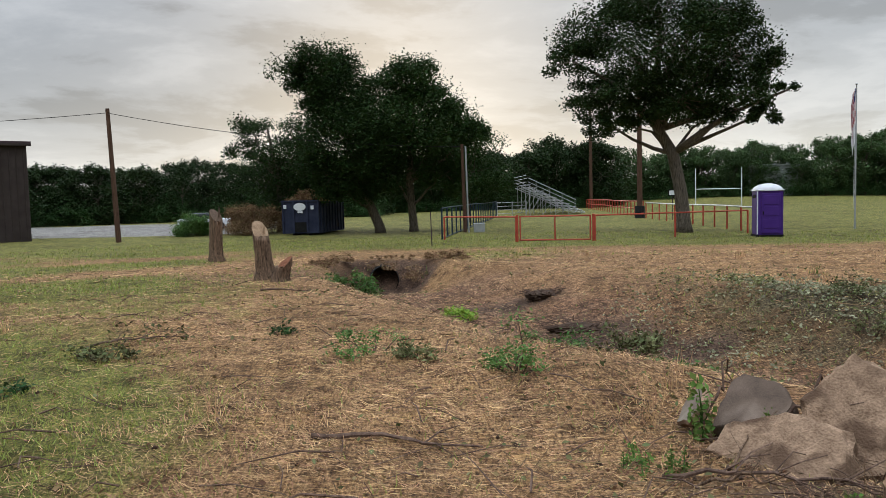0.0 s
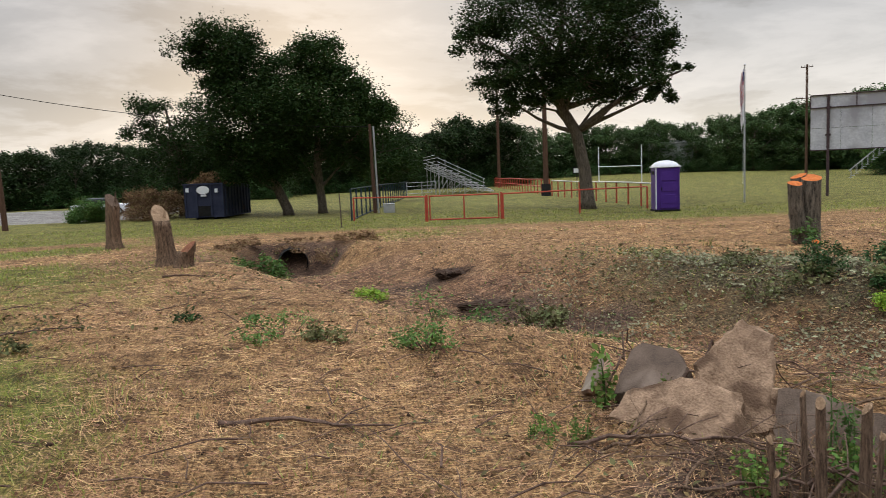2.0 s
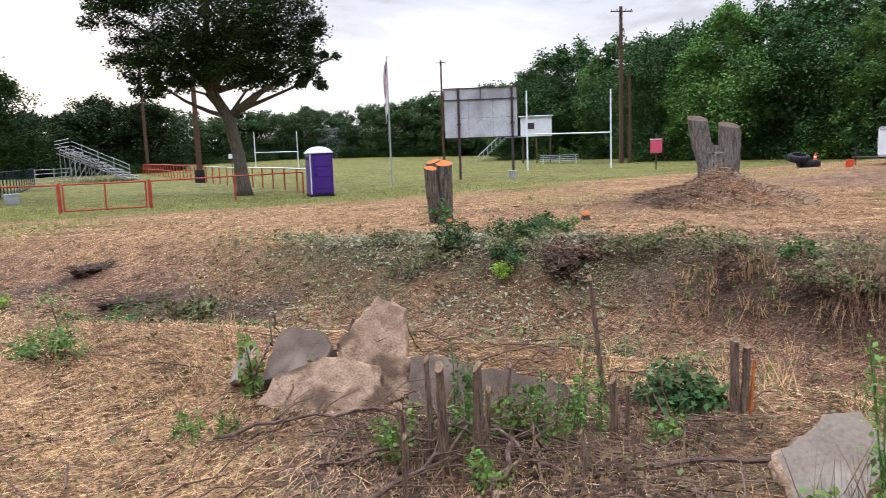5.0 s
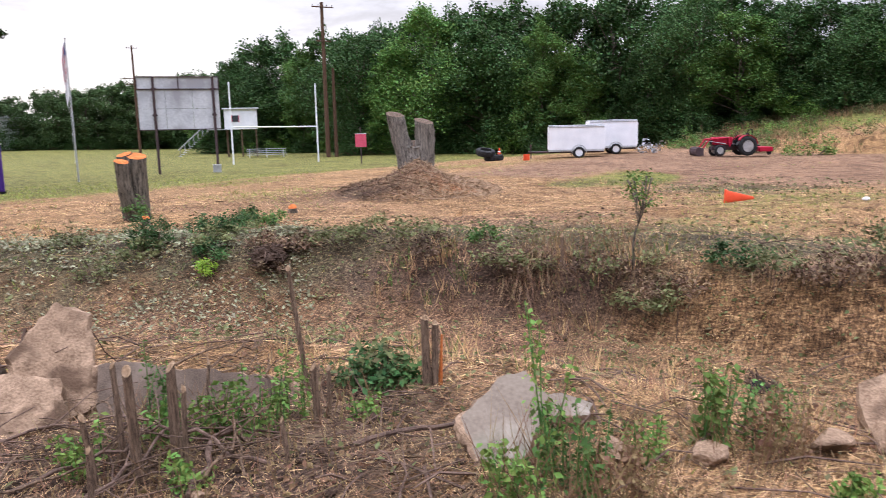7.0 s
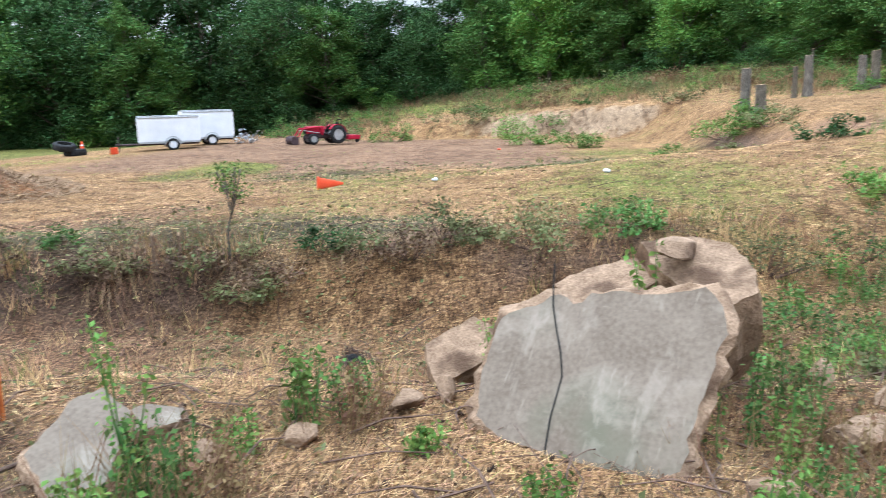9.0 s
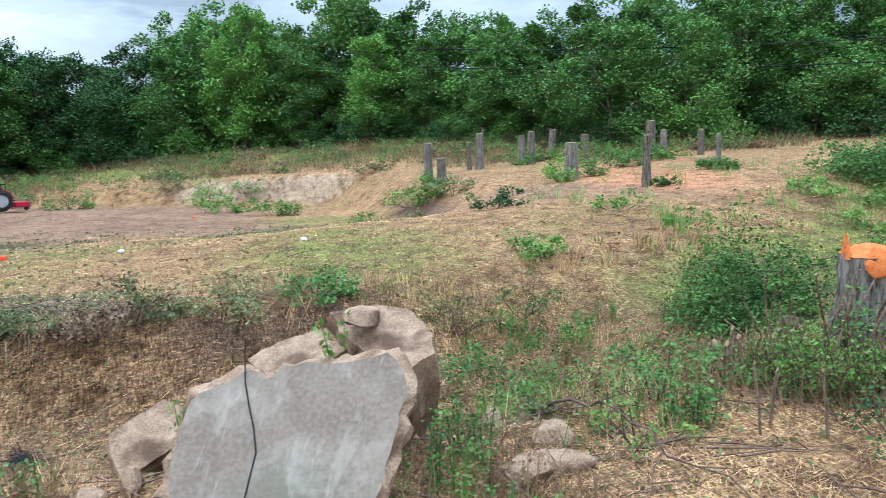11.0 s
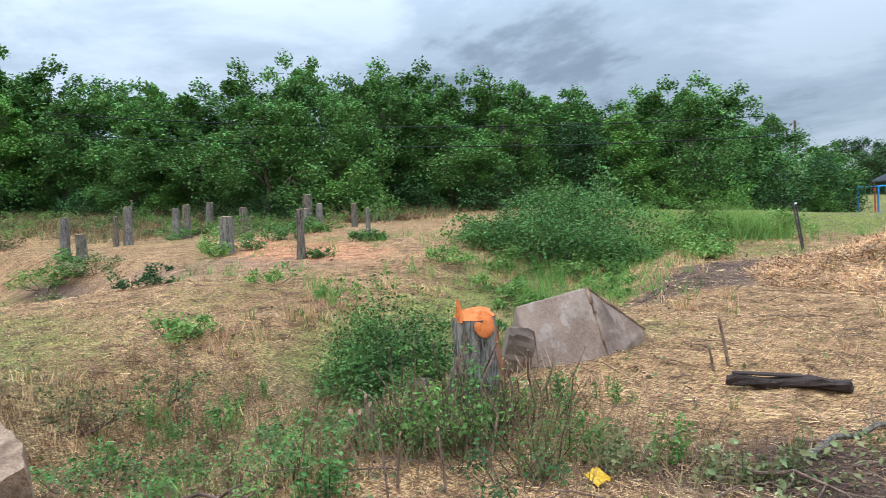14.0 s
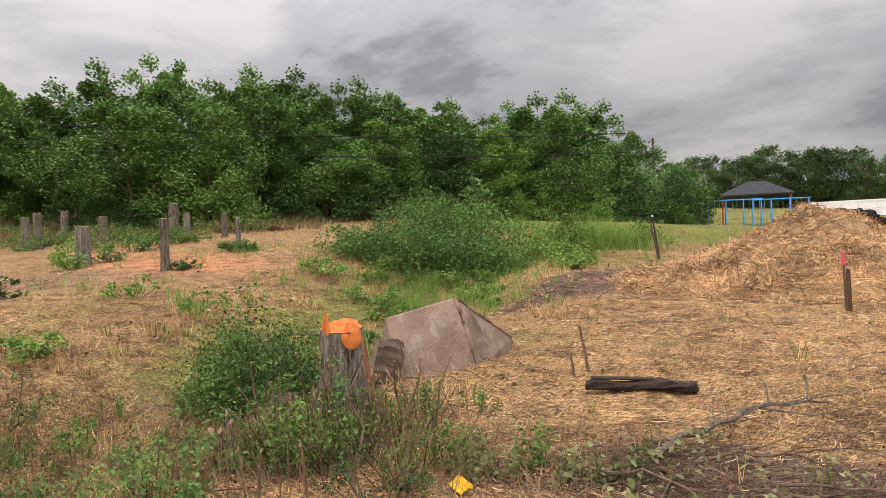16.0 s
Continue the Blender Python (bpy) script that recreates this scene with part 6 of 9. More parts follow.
# ---- stumps, posts and cut trunks ----
def cut_trunk(parent, path, radii, cut, bark, seed, name="trunk", slant=0.0, ridges=0.10, sides=18):
    """A barked length of trunk with ridges and a separate cut face."""
    rng = np.random.RandomState(seed)
    verts, faces = [], []
    off = rng.uniform(0, 6.28, 4)
    at = parent.matrix_basis.translation
    off[2] = rng.normal(0, 0.7) - math.atan2(at.y, at.x)
    steps = []
    for i in range(len(path) - 1):
        for k in range(4):
            steps.append((Vector(path[i]).lerp(Vector(path[i + 1]), k / 4), radii[i] + (radii[i + 1] - radii[i]) * k / 4))
    steps.append((Vector(path[-1]), radii[-1]))
    for i, (p, r) in enumerate(steps):
        for k in range(sides):
            a = 2 * math.pi * k / sides
            rr = r * (1 + ridges * math.sin(3 * a + off[0]) * 0.6 + ridges * math.sin(7 * a + off[1] + 0.6 * i) * 0.5 + rng.normal(0, 0.025))
            z = slant * r * math.cos(a + off[2]) if i == len(steps) - 1 else 0
            verts.append((p.x + rr * math.cos(a), p.y + rr * math.sin(a), p.z + z))
    for i in range(len(steps) - 1):
        for k in range(sides):
            a, b = i * sides + k, i * sides + (k + 1) % sides
            faces.append((a, b, b + sides, a + sides))
    ob = mesh_object(name, verts, faces, bark, parent, smooth_on=True)
    ring = verts[-sides:]
    c = Vector((sum(v[0] for v in ring), sum(v[1] for v in ring), sum(v[2] for v in ring))) / sides
    cv = [tuple(Vector(v) + Vector((0, 0, 0.004))) for v in ring] + [tuple(c.lerp(Vector(v), 0.55) + Vector((0, 0, 0.012 + rng.normal(0, 0.008)))) for v in ring] + [tuple(c + Vector((0, 0, 0.016)))]
    cf = []
    for k in range(sides):
        n = (k + 1) % sides
        cf += [(k, n, sides + n, sides + k), (sides + k, sides + n, 2 * sides)]
    mesh_object("cut_face", cv, cf, cut, ob, "freshly sawn face")
    return ob


def stump(name, x, y, height, r, seed, label, bark=None, cut=None, lean=(0.0, 0.0), slant=0.3, flare=1.5, splinter=0.0, group=""):
    top = thing(name, x, y, label=label, category="stump", group=group)
    l = Vector((lean[0], lean[1], 0))
    tr = cut_trunk(top, [(0, 0, -0.1), l * 0.1 + Vector((0, 0, height * 0.18)), l * 0.5 + Vector((0, 0, height * 0.55)), l + Vector((0, 0, height))],
                   [r * flare, r * 1.12, r, r * 0.96], cut or CUT_PALE, bark or BARK_GREY, seed, slant=slant)
    if splinter:
        part("splinter", rod(bmesh.new(), l + Vector((r * 0.5, 0, height - 0.05)), l + Vector((r * 0.6, 0, height + splinter)), r * 0.22, 0.01, 6), cut or CUT_PALE, tr)
    return top


stump("tree_stump", -7.3, 25.0, 1.55, 0.21, 70, "tall weathered stump with a splintered top", bark=BARK_BROWN, cut=WOOD_GREY, flare=1.5, slant=1.1, splinter=0.3, lean=(0.05, 0))
stump("tree_stump", -3.55, 15.3, 1.02, 0.17, 71, "brown stump with a slanted cut top and torn side", bark=BARK_BROWN, flare=1.7, slant=1.2, splinter=0.1, lean=(-0.08, 0), cut=CUT_PALE)
stump("tree_stump", -3.2, 15.0, 0.34, 0.17, 72, "short broken stump leaning at the tall stump's foot", bark=BARK_BROWN, flare=1.5, slant=0.9, lean=(0.1, 0), cut=BARK_RED)


def twin_stump(x, y, stems, label, bark, cut, foot, turn=0.0, group=""):
    top = thing("tree_stump", x, y, turn, label=label, category="stump", group=group)
    for i, (dx, dy, h, r, lx, ly) in enumerate(stems):
        cut_trunk(top, [(dx * 0.55, dy * 0.55, -0.15), (dx * 0.8, dy * 0.8, h * 0.2), (dx + lx * 0.5, dy + ly * 0.5, h * 0.55), (dx + lx, dy + ly, h)], [r * foot, r * 1.15, r, r], cut, bark, 80 + i + int(x), slant=0.35)
    return top


twin_stump(9.35, 13.75, [(0.05, 0.05, 1.32, 0.2, 0.05, 0), (-0.24, -0.05, 1.22, 0.14, -0.07, 0), (0.02, 0.22, 1.36, 0.15, -0.04, 0.05)], "dark stump of joined trunks with fresh orange cuts", BARK, CUT_ORANGE, 1.25)
twin_stump(17.5, 12.4, [(-0.2, 0.27, 1.4, 0.26, -0.13, 0.18), (0.17, -0.23, 1.2, 0.27, -0.02, 0.03), (0.0, 0.02, 0.55, 0.34, 0.0, 0.0)], "forked grey stump on a mound of reddish earth", BARK_GREY, WOOD_GREY, 1.35)
stump("low_stub", 8.75, 12.6, 0.14, 0.07, 84, "low stub with a fresh orange cut on the bank", bark=BARK, cut=CUT_ORANGE, slant=0.8, flare=1.2, group="low orange stubs")
stump("low_stub", 12.4, 12.3, 0.12, 0.1, 85, "low stub with a fresh orange cut on the bank", bark=BARK, cut=CUT_ORANGE, slant=0.8, flare=1.2, group="low orange stubs")
bush("ivy_tuft", 9.15, 13.45, 0.5, 1.1, 83, leaves=260, leaf=0.08, material=LEAF_WEED, label="green shoots clinging to the dark stump", category="ivy", clumps=12, stems=4)

for i, (x, y, h, r, lx) in enumerate([(28.6, -9.6, 1.75, 0.20, 0.0), (28.1, -10.0, 0.95, 0.22, 0.1), (33.3, -13.7, 1.7, 0.20, 0.0), (33.4, -13.2, 1.3, 0.12, 0.02), (35.46, -16.9, 1.45, 0.2, 0.0), (34.05, -16.79, 1.6, 0.21, 0.06),
                                       (37.21, -19.5, 1.4, 0.22, -0.2), (34.22, -19.92, 1.2, 0.26, 0.0), (21.54, -12.23, 1.15, 0.24, 0.0), (30.1, -21.05, 1.65, 0.27, 0.0), (29.6, -20.6, 1.0, 0.14, 0.02), (16.97, -11.97, 1.33, 0.12, 0.02),
                                       (27.43, -19.88, 1.2, 0.17, 0.0), (28.06, -22.29, 1.1, 0.15, 0.0), (19.32, -16.17, 1.06, 0.09, 0.03), (40.0, -16.5, 1.7, 0.06, -0.1)]):
    stump("cut_trunk_post", x, y, h, r * 0.85, 90 + i, "grey cut tree trunk still standing like a post", cut=CUT_PALE, lean=(lx, 0), slant=0.06, flare=1.35, group="standing cut trunks", bark=(BARK_GREY, BARK)[i % 2])


def orange_stump():
    top = thing("tree_stump", 4.42, -5.5, label="rough-barked stump with a bright orange jagged saw cut", category="stump")
    tr = cut_trunk(top, [(0, 0, -0.15), (0, 0, 0.2), (-0.02, 0, 0.52), (-0.03, 0.02, 0.83)], [0.30, 0.22, 0.185, 0.165], CUT_ORANGE, BARK_GREY, 140, slant=0.28, ridges=0.2, sides=26)
    tooth = bmesh.new()
    for dx, dy, h, s in ((0.07, 0.13, 0.12, 0.06), (0.02, 0.15, 0.03, 0.05), (0.13, 0.0, 0.02, 0.05)):
        rod(tooth, (dx - 0.03, dy + 0.02, 0.77), (dx - 0.02, dy + 0.02, 0.85 + h), s * 0.7, 0.012, 5)
    part("tooth", tooth, CUT_ORANGE, tr, "jagged orange torn wood")
    tongue = bmesh.new()
    bmesh.ops.create_icosphere(tongue, subdivisions=3, radius=1.0, matrix=pose(-0.17, 0.06, 0.76, 0, 0, -45) @ pose(0, 0, 0, 0, 22, 0) @ Matrix.Diagonal((0.045, 0.085, 0.13, 1)))
    for v in tongue.verts:
        v.co += Vector((0.012, 0.012, 0.018)) * noise.noise(v.co * 22)
    part("tongue", tongue, CUT_ORANGE, tr, "orange tongue of sawn wood running down the side")
    part("torn_side", rod(bmesh.new(), (-0.12, -0.1, 0.0), (-0.075, -0.07, 0.72), 0.13, 0.1, 9), BARK_RED, tr, "red-brown strip of torn bark")


orange_stump()


def stake(x, y, h, r, label, lean=(0, 0), mat=None, cut=None, seed=1, name="sapling_stump", group="sapling stumps along the bank"):
    top = thing(name, x, y, label=label, category="stump", group=group)
    cut_trunk(top, [(0, 0, -0.08), (lean[0] * 0.5, lean[1] * 0.5, h * 0.5), (lean[0], lean[1], h)], [r * 0.98, r * 0.85, r * 0.74], cut or CUT_PALE, mat or STAKE_BARK, seed, "stem", 1.2, 0.12, 10)
    return top


# cut stems: x, y, height, radius, lean
STEMS_RUBBLE = [(1.92, 2.74, 0.55, 0.028, -0.02, 0), (2.14, 2.76, 0.48, 0.03, 0.0, 0.0), (1.78, 2.86, 0.36, 0.02, -0.04, 0), (1.98, 2.95, 0.5, 0.018, 0.0, 0.03), (2.06, 2.6, 0.42, 0.016, 0.03, 0)]
STEMS_BANK = [(3.2, 2.9, 0.78, 0.018, -0.07, 0.05), (2.86, 2.5, 0.32, 0.022, -0.02, 0), (2.95, 2.5, 0.28, 0.016, 0.01, 0), (2.5, 3.0, 0.35, 0.012, 0.05, 0), (1.6, 2.6, 0.3, 0.015, 0.02, 0.02), (2.35, 2.2, 0.22, 0.014, 0.0, 0.04)]
STEMS_SOUTH = [(8.4, 3.6, 0.38, 0.025, 0, 0), (8.45, 3.3, 0.36, 0.025, 0, 0), (3.35, -8.2, 0.5, 0.02, 0.12, -0.02), (3.4, -7.95, 0.24, 0.018, 0.05, 0), (3.28, -4.0, 0.4, 0.012, 0.05, 0.02), (3.5, -3.7, 0.42, 0.01, 0.08, 0.0), (3.6, -3.85, 0.36, 0.012, -0.05, 0), (4.3, -4.25, 0.34, 0.02, 0.04, 0.02), (4.42, -4.2, 0.3, 0.024, -0.03, 0.03), (4.5, -4.33, 0.36, 0.018, 0.06, -0.03), (4.68, -4.3, 0.28, 0.03, 0.0, 0.0), (4.36, -4.4, 0.3, 0.016, -0.06, 0.02)]
for i, (x, y, h, r, lx, ly) in enumerate(STEMS_RUBBLE + STEMS_BANK + STEMS_SOUTH):
    stake(x, y, h, r, "short brown cut stem standing in the brush", (lx, ly), seed=150 + i)
tw = twin_stump(3.66, 2.3, [(-0.02, 0.02, 0.44, 0.025, 0.0, 0), (0.025, -0.02, 0.40, 0.021, 0.01, 0)], "pair of cut saplings with a split orange side", STAKE_BARK, CUT_PALE, 1.1)
part("split_side", rod(bmesh.new(), (0.06, -0.03, 0.0), (0.06, -0.05, 0.33), 0.016, 0.006, 6), CUT_ORANGE, tw, "bright split inner wood")


# ---- broken concrete ----
def slab(name, at, turn, outline, depth, label, face, edge, seed, group="", lift=0.012, cracks=()):
    """A broken slab: its outline in its own plane, a flat worn face, ragged sides of torn aggregate and a rough back."""
    rng = np.random.RandomState(seed)
    top = new(name)
    top.empty_display_size = 0.1
    top.matrix_basis = pose(*at, *turn)
    tagged(top, label, "concrete slab", group)
    ring = []
    n = len(outline)
    for i in range(n):
        a, b = Vector((*outline[i], 0)), Vector((*outline[(i + 1) % n], 0))
        cuts = max(2, int((b - a).length / 0.05))
        across = Vector((-(b - a).y, (b - a).x, 0)).normalized()
        for k in range(cuts):
            ring.append(a.lerp(b, k / cuts) + across * rng.normal(0, 0.008) * (k > 0))
    c = sum(ring, Vector((0, 0, 0))) / len(ring)
    m = len(ring)
    layers = [[p.lerp(c, 0.025 + 0.13 * max(0.0, noise.noise(p * 2.3 + Vector((seed, 0, 0))) + 0.08)) + Vector((0, 0, 0.0)) for p in ring]]
    for d, grow in ((0.12, 0.0), (0.3, -0.04), (0.65, -0.04), (0.95, 0.02)):
        layers.append([p.lerp(c, grow + rng.uniform(-0.035, 0.05)) + Vector((0, 0, -depth * (d + rng.uniform(-0.08, 0.08)))) for p in ring])
    rough = 0.010 if face is AGGREGATE else 0.003
    steps = (0.0, 0.06, 0.14, 0.24, 0.36, 0.5, 0.66, 0.83)
    verts, faces = [], []
    for j, k in enumerate(steps):
        for p in layers[0]:
            v = p.lerp(c, k)
            at = v + Vector((seed, 0, 0))
            v.z += (rough * (noise.noise(at * 4) + 0.5 * noise.noise(at * 11) + 0.6 * noise.cell(at * 9) + 0.35 * noise.noise(at * 40))) * (j > 0)
            verts.append(tuple(v))
    verts.append(tuple(c))
    for j in range(len(steps)):
        for k in range(m):
            q = (k + 1) % m
            faces.append((j * m + k, j * m + q, (j + 1) * m + q, (j + 1) * m + k) if j < len(steps) - 1 else (j * m + k, j * m + q, len(steps) * m))
    mesh_object("face", verts, faces, face, top, "worn flat concrete face", True)
    verts = [tuple(p) for l in layers for p in l]
    faces = []
    for i in range(len(layers) - 1):
        for k in range(m):
            q = (k + 1) % m
            faces.append((i * m + k, (i + 1) * m + k, (i + 1) * m + q, i * m + q))
    faces.append(tuple((len(layers) - 1) * m + k for k in range(m)))
    mesh_object("broken_side", verts, faces, edge, top, "rough torn aggregate")
    for path in cracks:
        cv, cf = [], []
        tube_lists(cv, cf, [Vector((*p, 0.004)) for p in path], [0.0042] * len(path), 5)
        mesh_object("wire", cv, cf, ROPE, top, "bent rusty reinforcing wire")
    bm = bmesh.new()
    bm.from_mesh(top.children[1].data)
    bmesh.ops.recalc_face_normals(bm, faces=bm.faces)
    bm.to_mesh(top.children[1].data)
    bm.free()
    return top


def chunk(x, y, size, seed, label, mat=None, turn=0.0, sink=0.3, z=None, name="concrete_chunk", tilt=0.0):
    """A rough broken lump."""
    rng = np.random.RandomState(seed)
    bm = bmesh.new()
    bmesh.ops.create_icosphere(bm, subdivisions=3, radius=0.5)
    planes = [Vector(rng.normal(0, 1, 3)).normalized() for _ in range(9)]
    cutd = [rng.uniform(0.24, 0.42) for _ in planes]
    for v in bm.verts:
        for p, d in zip(planes, cutd):
            k = v.co.dot(p) - d
            if k > 0:
                v.co -= p * k
        v.co += Vector(rng.normal(0, 0.007, 3))
        v.co = Vector((v.co.x * size[0], v.co.y * size[1], v.co.z * size[2])) * 1.2
    ob = part(name, bm, mat or AGGREGATE)
    ob.matrix_basis = pose(x, y, (ground_z(x, y) if z is None else z) + size[2] * (0.5 - sink), tilt, 0, turn)
    return tagged(ob, label, "rubble", "broken concrete lumps")


SLABS = "broken slabs along the ditch"
slab("concrete_slab", (3.55, -0.92, 0.39), (47.8, 0, -120), [(-0.62, -0.44), (-0.65, 0.15), (-0.59, 0.23), (-0.36, 0.35), (-0.26, 0.3), (-0.02, 0.4), (0.4, 0.48), (0.49, 0.37), (0.54, 0.23), (0.48, -0.14), (0.48, -0.46), (0.38, -0.56), (0.06, -0.54), (-0.36, -0.5)],
     0.13, "large grey concrete slab tilted against other rubble", CONCRETE, AGGREGATE, 201, SLABS, cracks=[[(-0.42, 0.5), (-0.40, 0.42), (-0.35, 0.25), (-0.29, 0.12), (-0.23, 0.0), (-0.185, -0.12), (-0.18, -0.33), (-0.155, -0.5)]])
slab("concrete_slab", (4.2, -1.53, 0.72), (27.5, 0, -105.5), [(-0.37, 0.2), (-0.25, 0.25), (-0.06, 0.27), (0.15, 0.2), (0.29, -0.04), (0.31, -0.24), (0.15, -0.36), (-0.02, -0.3), (-0.2, -0.1)], 0.62, "tan broken concrete slab resting behind the grey slab", AGGREGATE, AGGREGATE, 202, SLABS)
slab("concrete_slab", (4.38, -1.07, 0.6), (24.4, 0, -124.1), [(-0.32, -0.12), (-0.19, 0.07), (0.07, 0.24), (0.3, 0.08), (0.2, -0.14), (-0.09, -0.3)], 0.5, "tan slab with a torn face behind the grey slab", AGGREGATE, AGGREGATE, 203, SLABS)
slab("concrete_slab", (4.53, -0.16, 0.14), (34.8, 0, -93), [(-0.21, 0.02), (-0.05, 0.16), (0.09, 0.27), (0.2, 0.21), (0.21, -0.1), (0.06, -0.18), (-0.11, -0.28), (-0.19, -0.1)], 0.2, "pinkish lump of broken concrete beside the grey slab", AGGREGATE, AGGREGATE, 204, SLABS)
slab("concrete_slab", (3.07, 1.44, 0.19), (24.3, 0, -58.5), [(-0.25, 0), (-0.12, 0.16), (-0.03, 0.29), (0.12, 0.34), (0.2, 0.19), (0.23, 0.14), (0.12, -0.18), (0.03, -0.4), (-0.13, -0.37), (-0.18, -0.21)], 0.14, "grey concrete slab tilted among the weeds", CONCRETE, AGGREGATE, 205, SLABS)
slab("concrete_slab", (3.55, 1.33, 0.12), (15.5, 0, 6.9), [(-0.03, 0.17), (0.11, 0.07), (0.14, -0.11), (-0.01, -0.15), (-0.22, 0.02)], 0.12, "small flat slab lying behind the tilted slab", CONCRETE, AGGREGATE, 206, SLABS)
slab("concrete_slab", (1.91, 4.12, 0.12), (38.2, 0, -53.6), [(-0.42, -0.2), (-0.39, 0.01), (-0.07, 0.21), (0.09, 0.21), (0.3, 0.18), (0.43, -0.14), (0.19, -0.24), (-0.13, -0.24)], 0.16, "earth-stained tan slab lying low in the brush", AGGREGATE, AGGREGATE, 207, SLABS)
slab("concrete_slab", (2.33, 4.11, 0.26), (49.8, 0, -27.7), [(-0.29, 0.08), (0.01, 0.43), (0.2, 0.31), (0.19, 0.04), (0.16, -0.34), (-0.05, -0.4), (-0.22, -0.22)], 0.14, "pointed tan slab standing tilted in the rubble", AGGREGATE, AGGREGATE, 208, SLABS)
slab("concrete_slab", (1.98, 4.65, 0.23), (37, 0, -49.2), [(-0.18, -0.3), (-0.22, 0.11), (-0.16, 0.21), (0.11, 0.17), (0.24, 0.03), (0.22, -0.12), (-0, -0.24)], 0.2, "dark grey slab behind the tan rubble", CONCRETE_DARK, CONCRETE_DARK, 209, SLABS)
slab("concrete_slab", (1.63, 4.85, 0.14), (52.6, 0, -104), [(-0.02, -0.17), (-0.21, -0.04), (-0.17, 0.14), (0.16, 0.08), (0.2, -0.06)], 0.07, "thin grey slab standing on edge in the dirt", CONCRETE, AGGREGATE, 210, SLABS)
slab("concrete_slab", (2.76, 3.37, 0.08), (52.7, 0, -47), [(-0.63, 0.21), (-0.47, 0.23), (-0.02, 0.14), (0.54, 0.03), (0.61, -0.06), (0.54, -0.24), (0, -0.24), (-0.57, -0.2)], 0.24, "long dark slab on edge behind the cut stems", CONCRETE_DARK, AGGREGATE, 211, SLABS)


def footing():
    """The broken footing by the orange stump: a wedge of concrete with two broad faces."""
    top = tagged(new("concrete_footing"), "large stained wedge of concrete lying on the straw bank", "concrete block", SLABS)
    a, b, c, d = (5.29, -7.1, 0.86), (4.9, -7.9, 1.03), (4.53, -7.79, 0.2), (4.9, -6.86, 0.16)
    e, f = (4.68, -8.78, 0.46), (4.67, -8.76, 0.2)
    back = [(5.75, -7.6, 0.75), (5.3, -8.5, 0.7), (5.9, -7.6, 0.0), (5.4, -9.0, 0.0), (5.3, -6.95, 0.0), (4.75, -8.0, 0.0)]
    bm = bmesh.new()
    for p in (a, b, c, d, e, f, *back):
        bm.verts.new(p)
    bmesh.ops.convex_hull(bm, input=bm.verts)
    bmesh.ops.dissolve_limit(bm, angle_limit=0.12, verts=bm.verts, edges=bm.edges)
    bmesh.ops.bevel(bm, geom=bm.edges[:], offset=0.018, segments=2, affect="EDGES", profile=0.5)
    rng = np.random.RandomState(31)
    part("block", bm, FOOTING, top)
    chips = bmesh.new()
    for p, q in ((b, c), (c, d), (b, e)):
        for k in range(9):
            rod(chips, Vector(p).lerp(Vector(q), k / 9), Vector(p).lerp(Vector(q), (k + 1) / 9), rng.uniform(0.008, 0.028), rng.uniform(0.008, 0.028), 6)
    part("chipped_edge", chips, AGGREGATE, top, "pale chipped corner")


footing()
slab("concrete_slab", (5.12, -6.66, 0.42), (76, 0, 138.0), [(-0.14, 0.27), (0.09, 0.29), (0.15, 0.22), (0.15, -0.4), (-0.15, -0.4)], 0.3, "grey slab standing on edge beside the wedge", CONCRETE, CONCRETE_DARK, 212, SLABS)
slab("concrete_slab", (5.3, -5.55, 0.08), (72, 0, -150), [(-0.14, 0.2), (0.12, 0.22), (0.16, -0.3), (-0.16, -0.3)], 0.2, "weathered block half hidden behind the stump", CONCRETE_DARK, CONCRETE_DARK, 213, SLABS)
for i, (x, y, s) in enumerate([(3.5, 0.55, (0.26, 0.16, 0.12)), (3.3, 0.95, (0.2, 0.14, 0.1)), (3.45, -2.05, (0.34, 0.3, 0.16)), (3.9, -2.5, (0.3, 0.22, 0.16)), (4.2, -2.2, (0.3, 0.14, 0.22)), (2.9, -1.5, (0.22, 0.16, 0.1)), (1.95, 2.35, (0.09, 0.07, 0.06)), (3.9, 0.1, (0.2, 0.16, 0.14))]):
    chunk(x, y, s, 220 + i, "rough lump of broken concrete half sunk in the brush", turn=40 * i, sink=0.3)


chunk(4.2, -1.4, (0.36, 0.2, 0.11), 231, "pale block of broken concrete lying on the slabs", turn=-30, sink=0.0, z=0.76, tilt=12)
chunk(4.02, -0.12, (0.2, 0.12, 0.14), 232, "grey lump of concrete leaning on the pinkish one", turn=20, sink=0.2)
chunk(3.55, -2.35, (0.36, 0.2, 0.14), 233, "flat pale piece of concrete among the weeds", turn=70, sink=0.3)


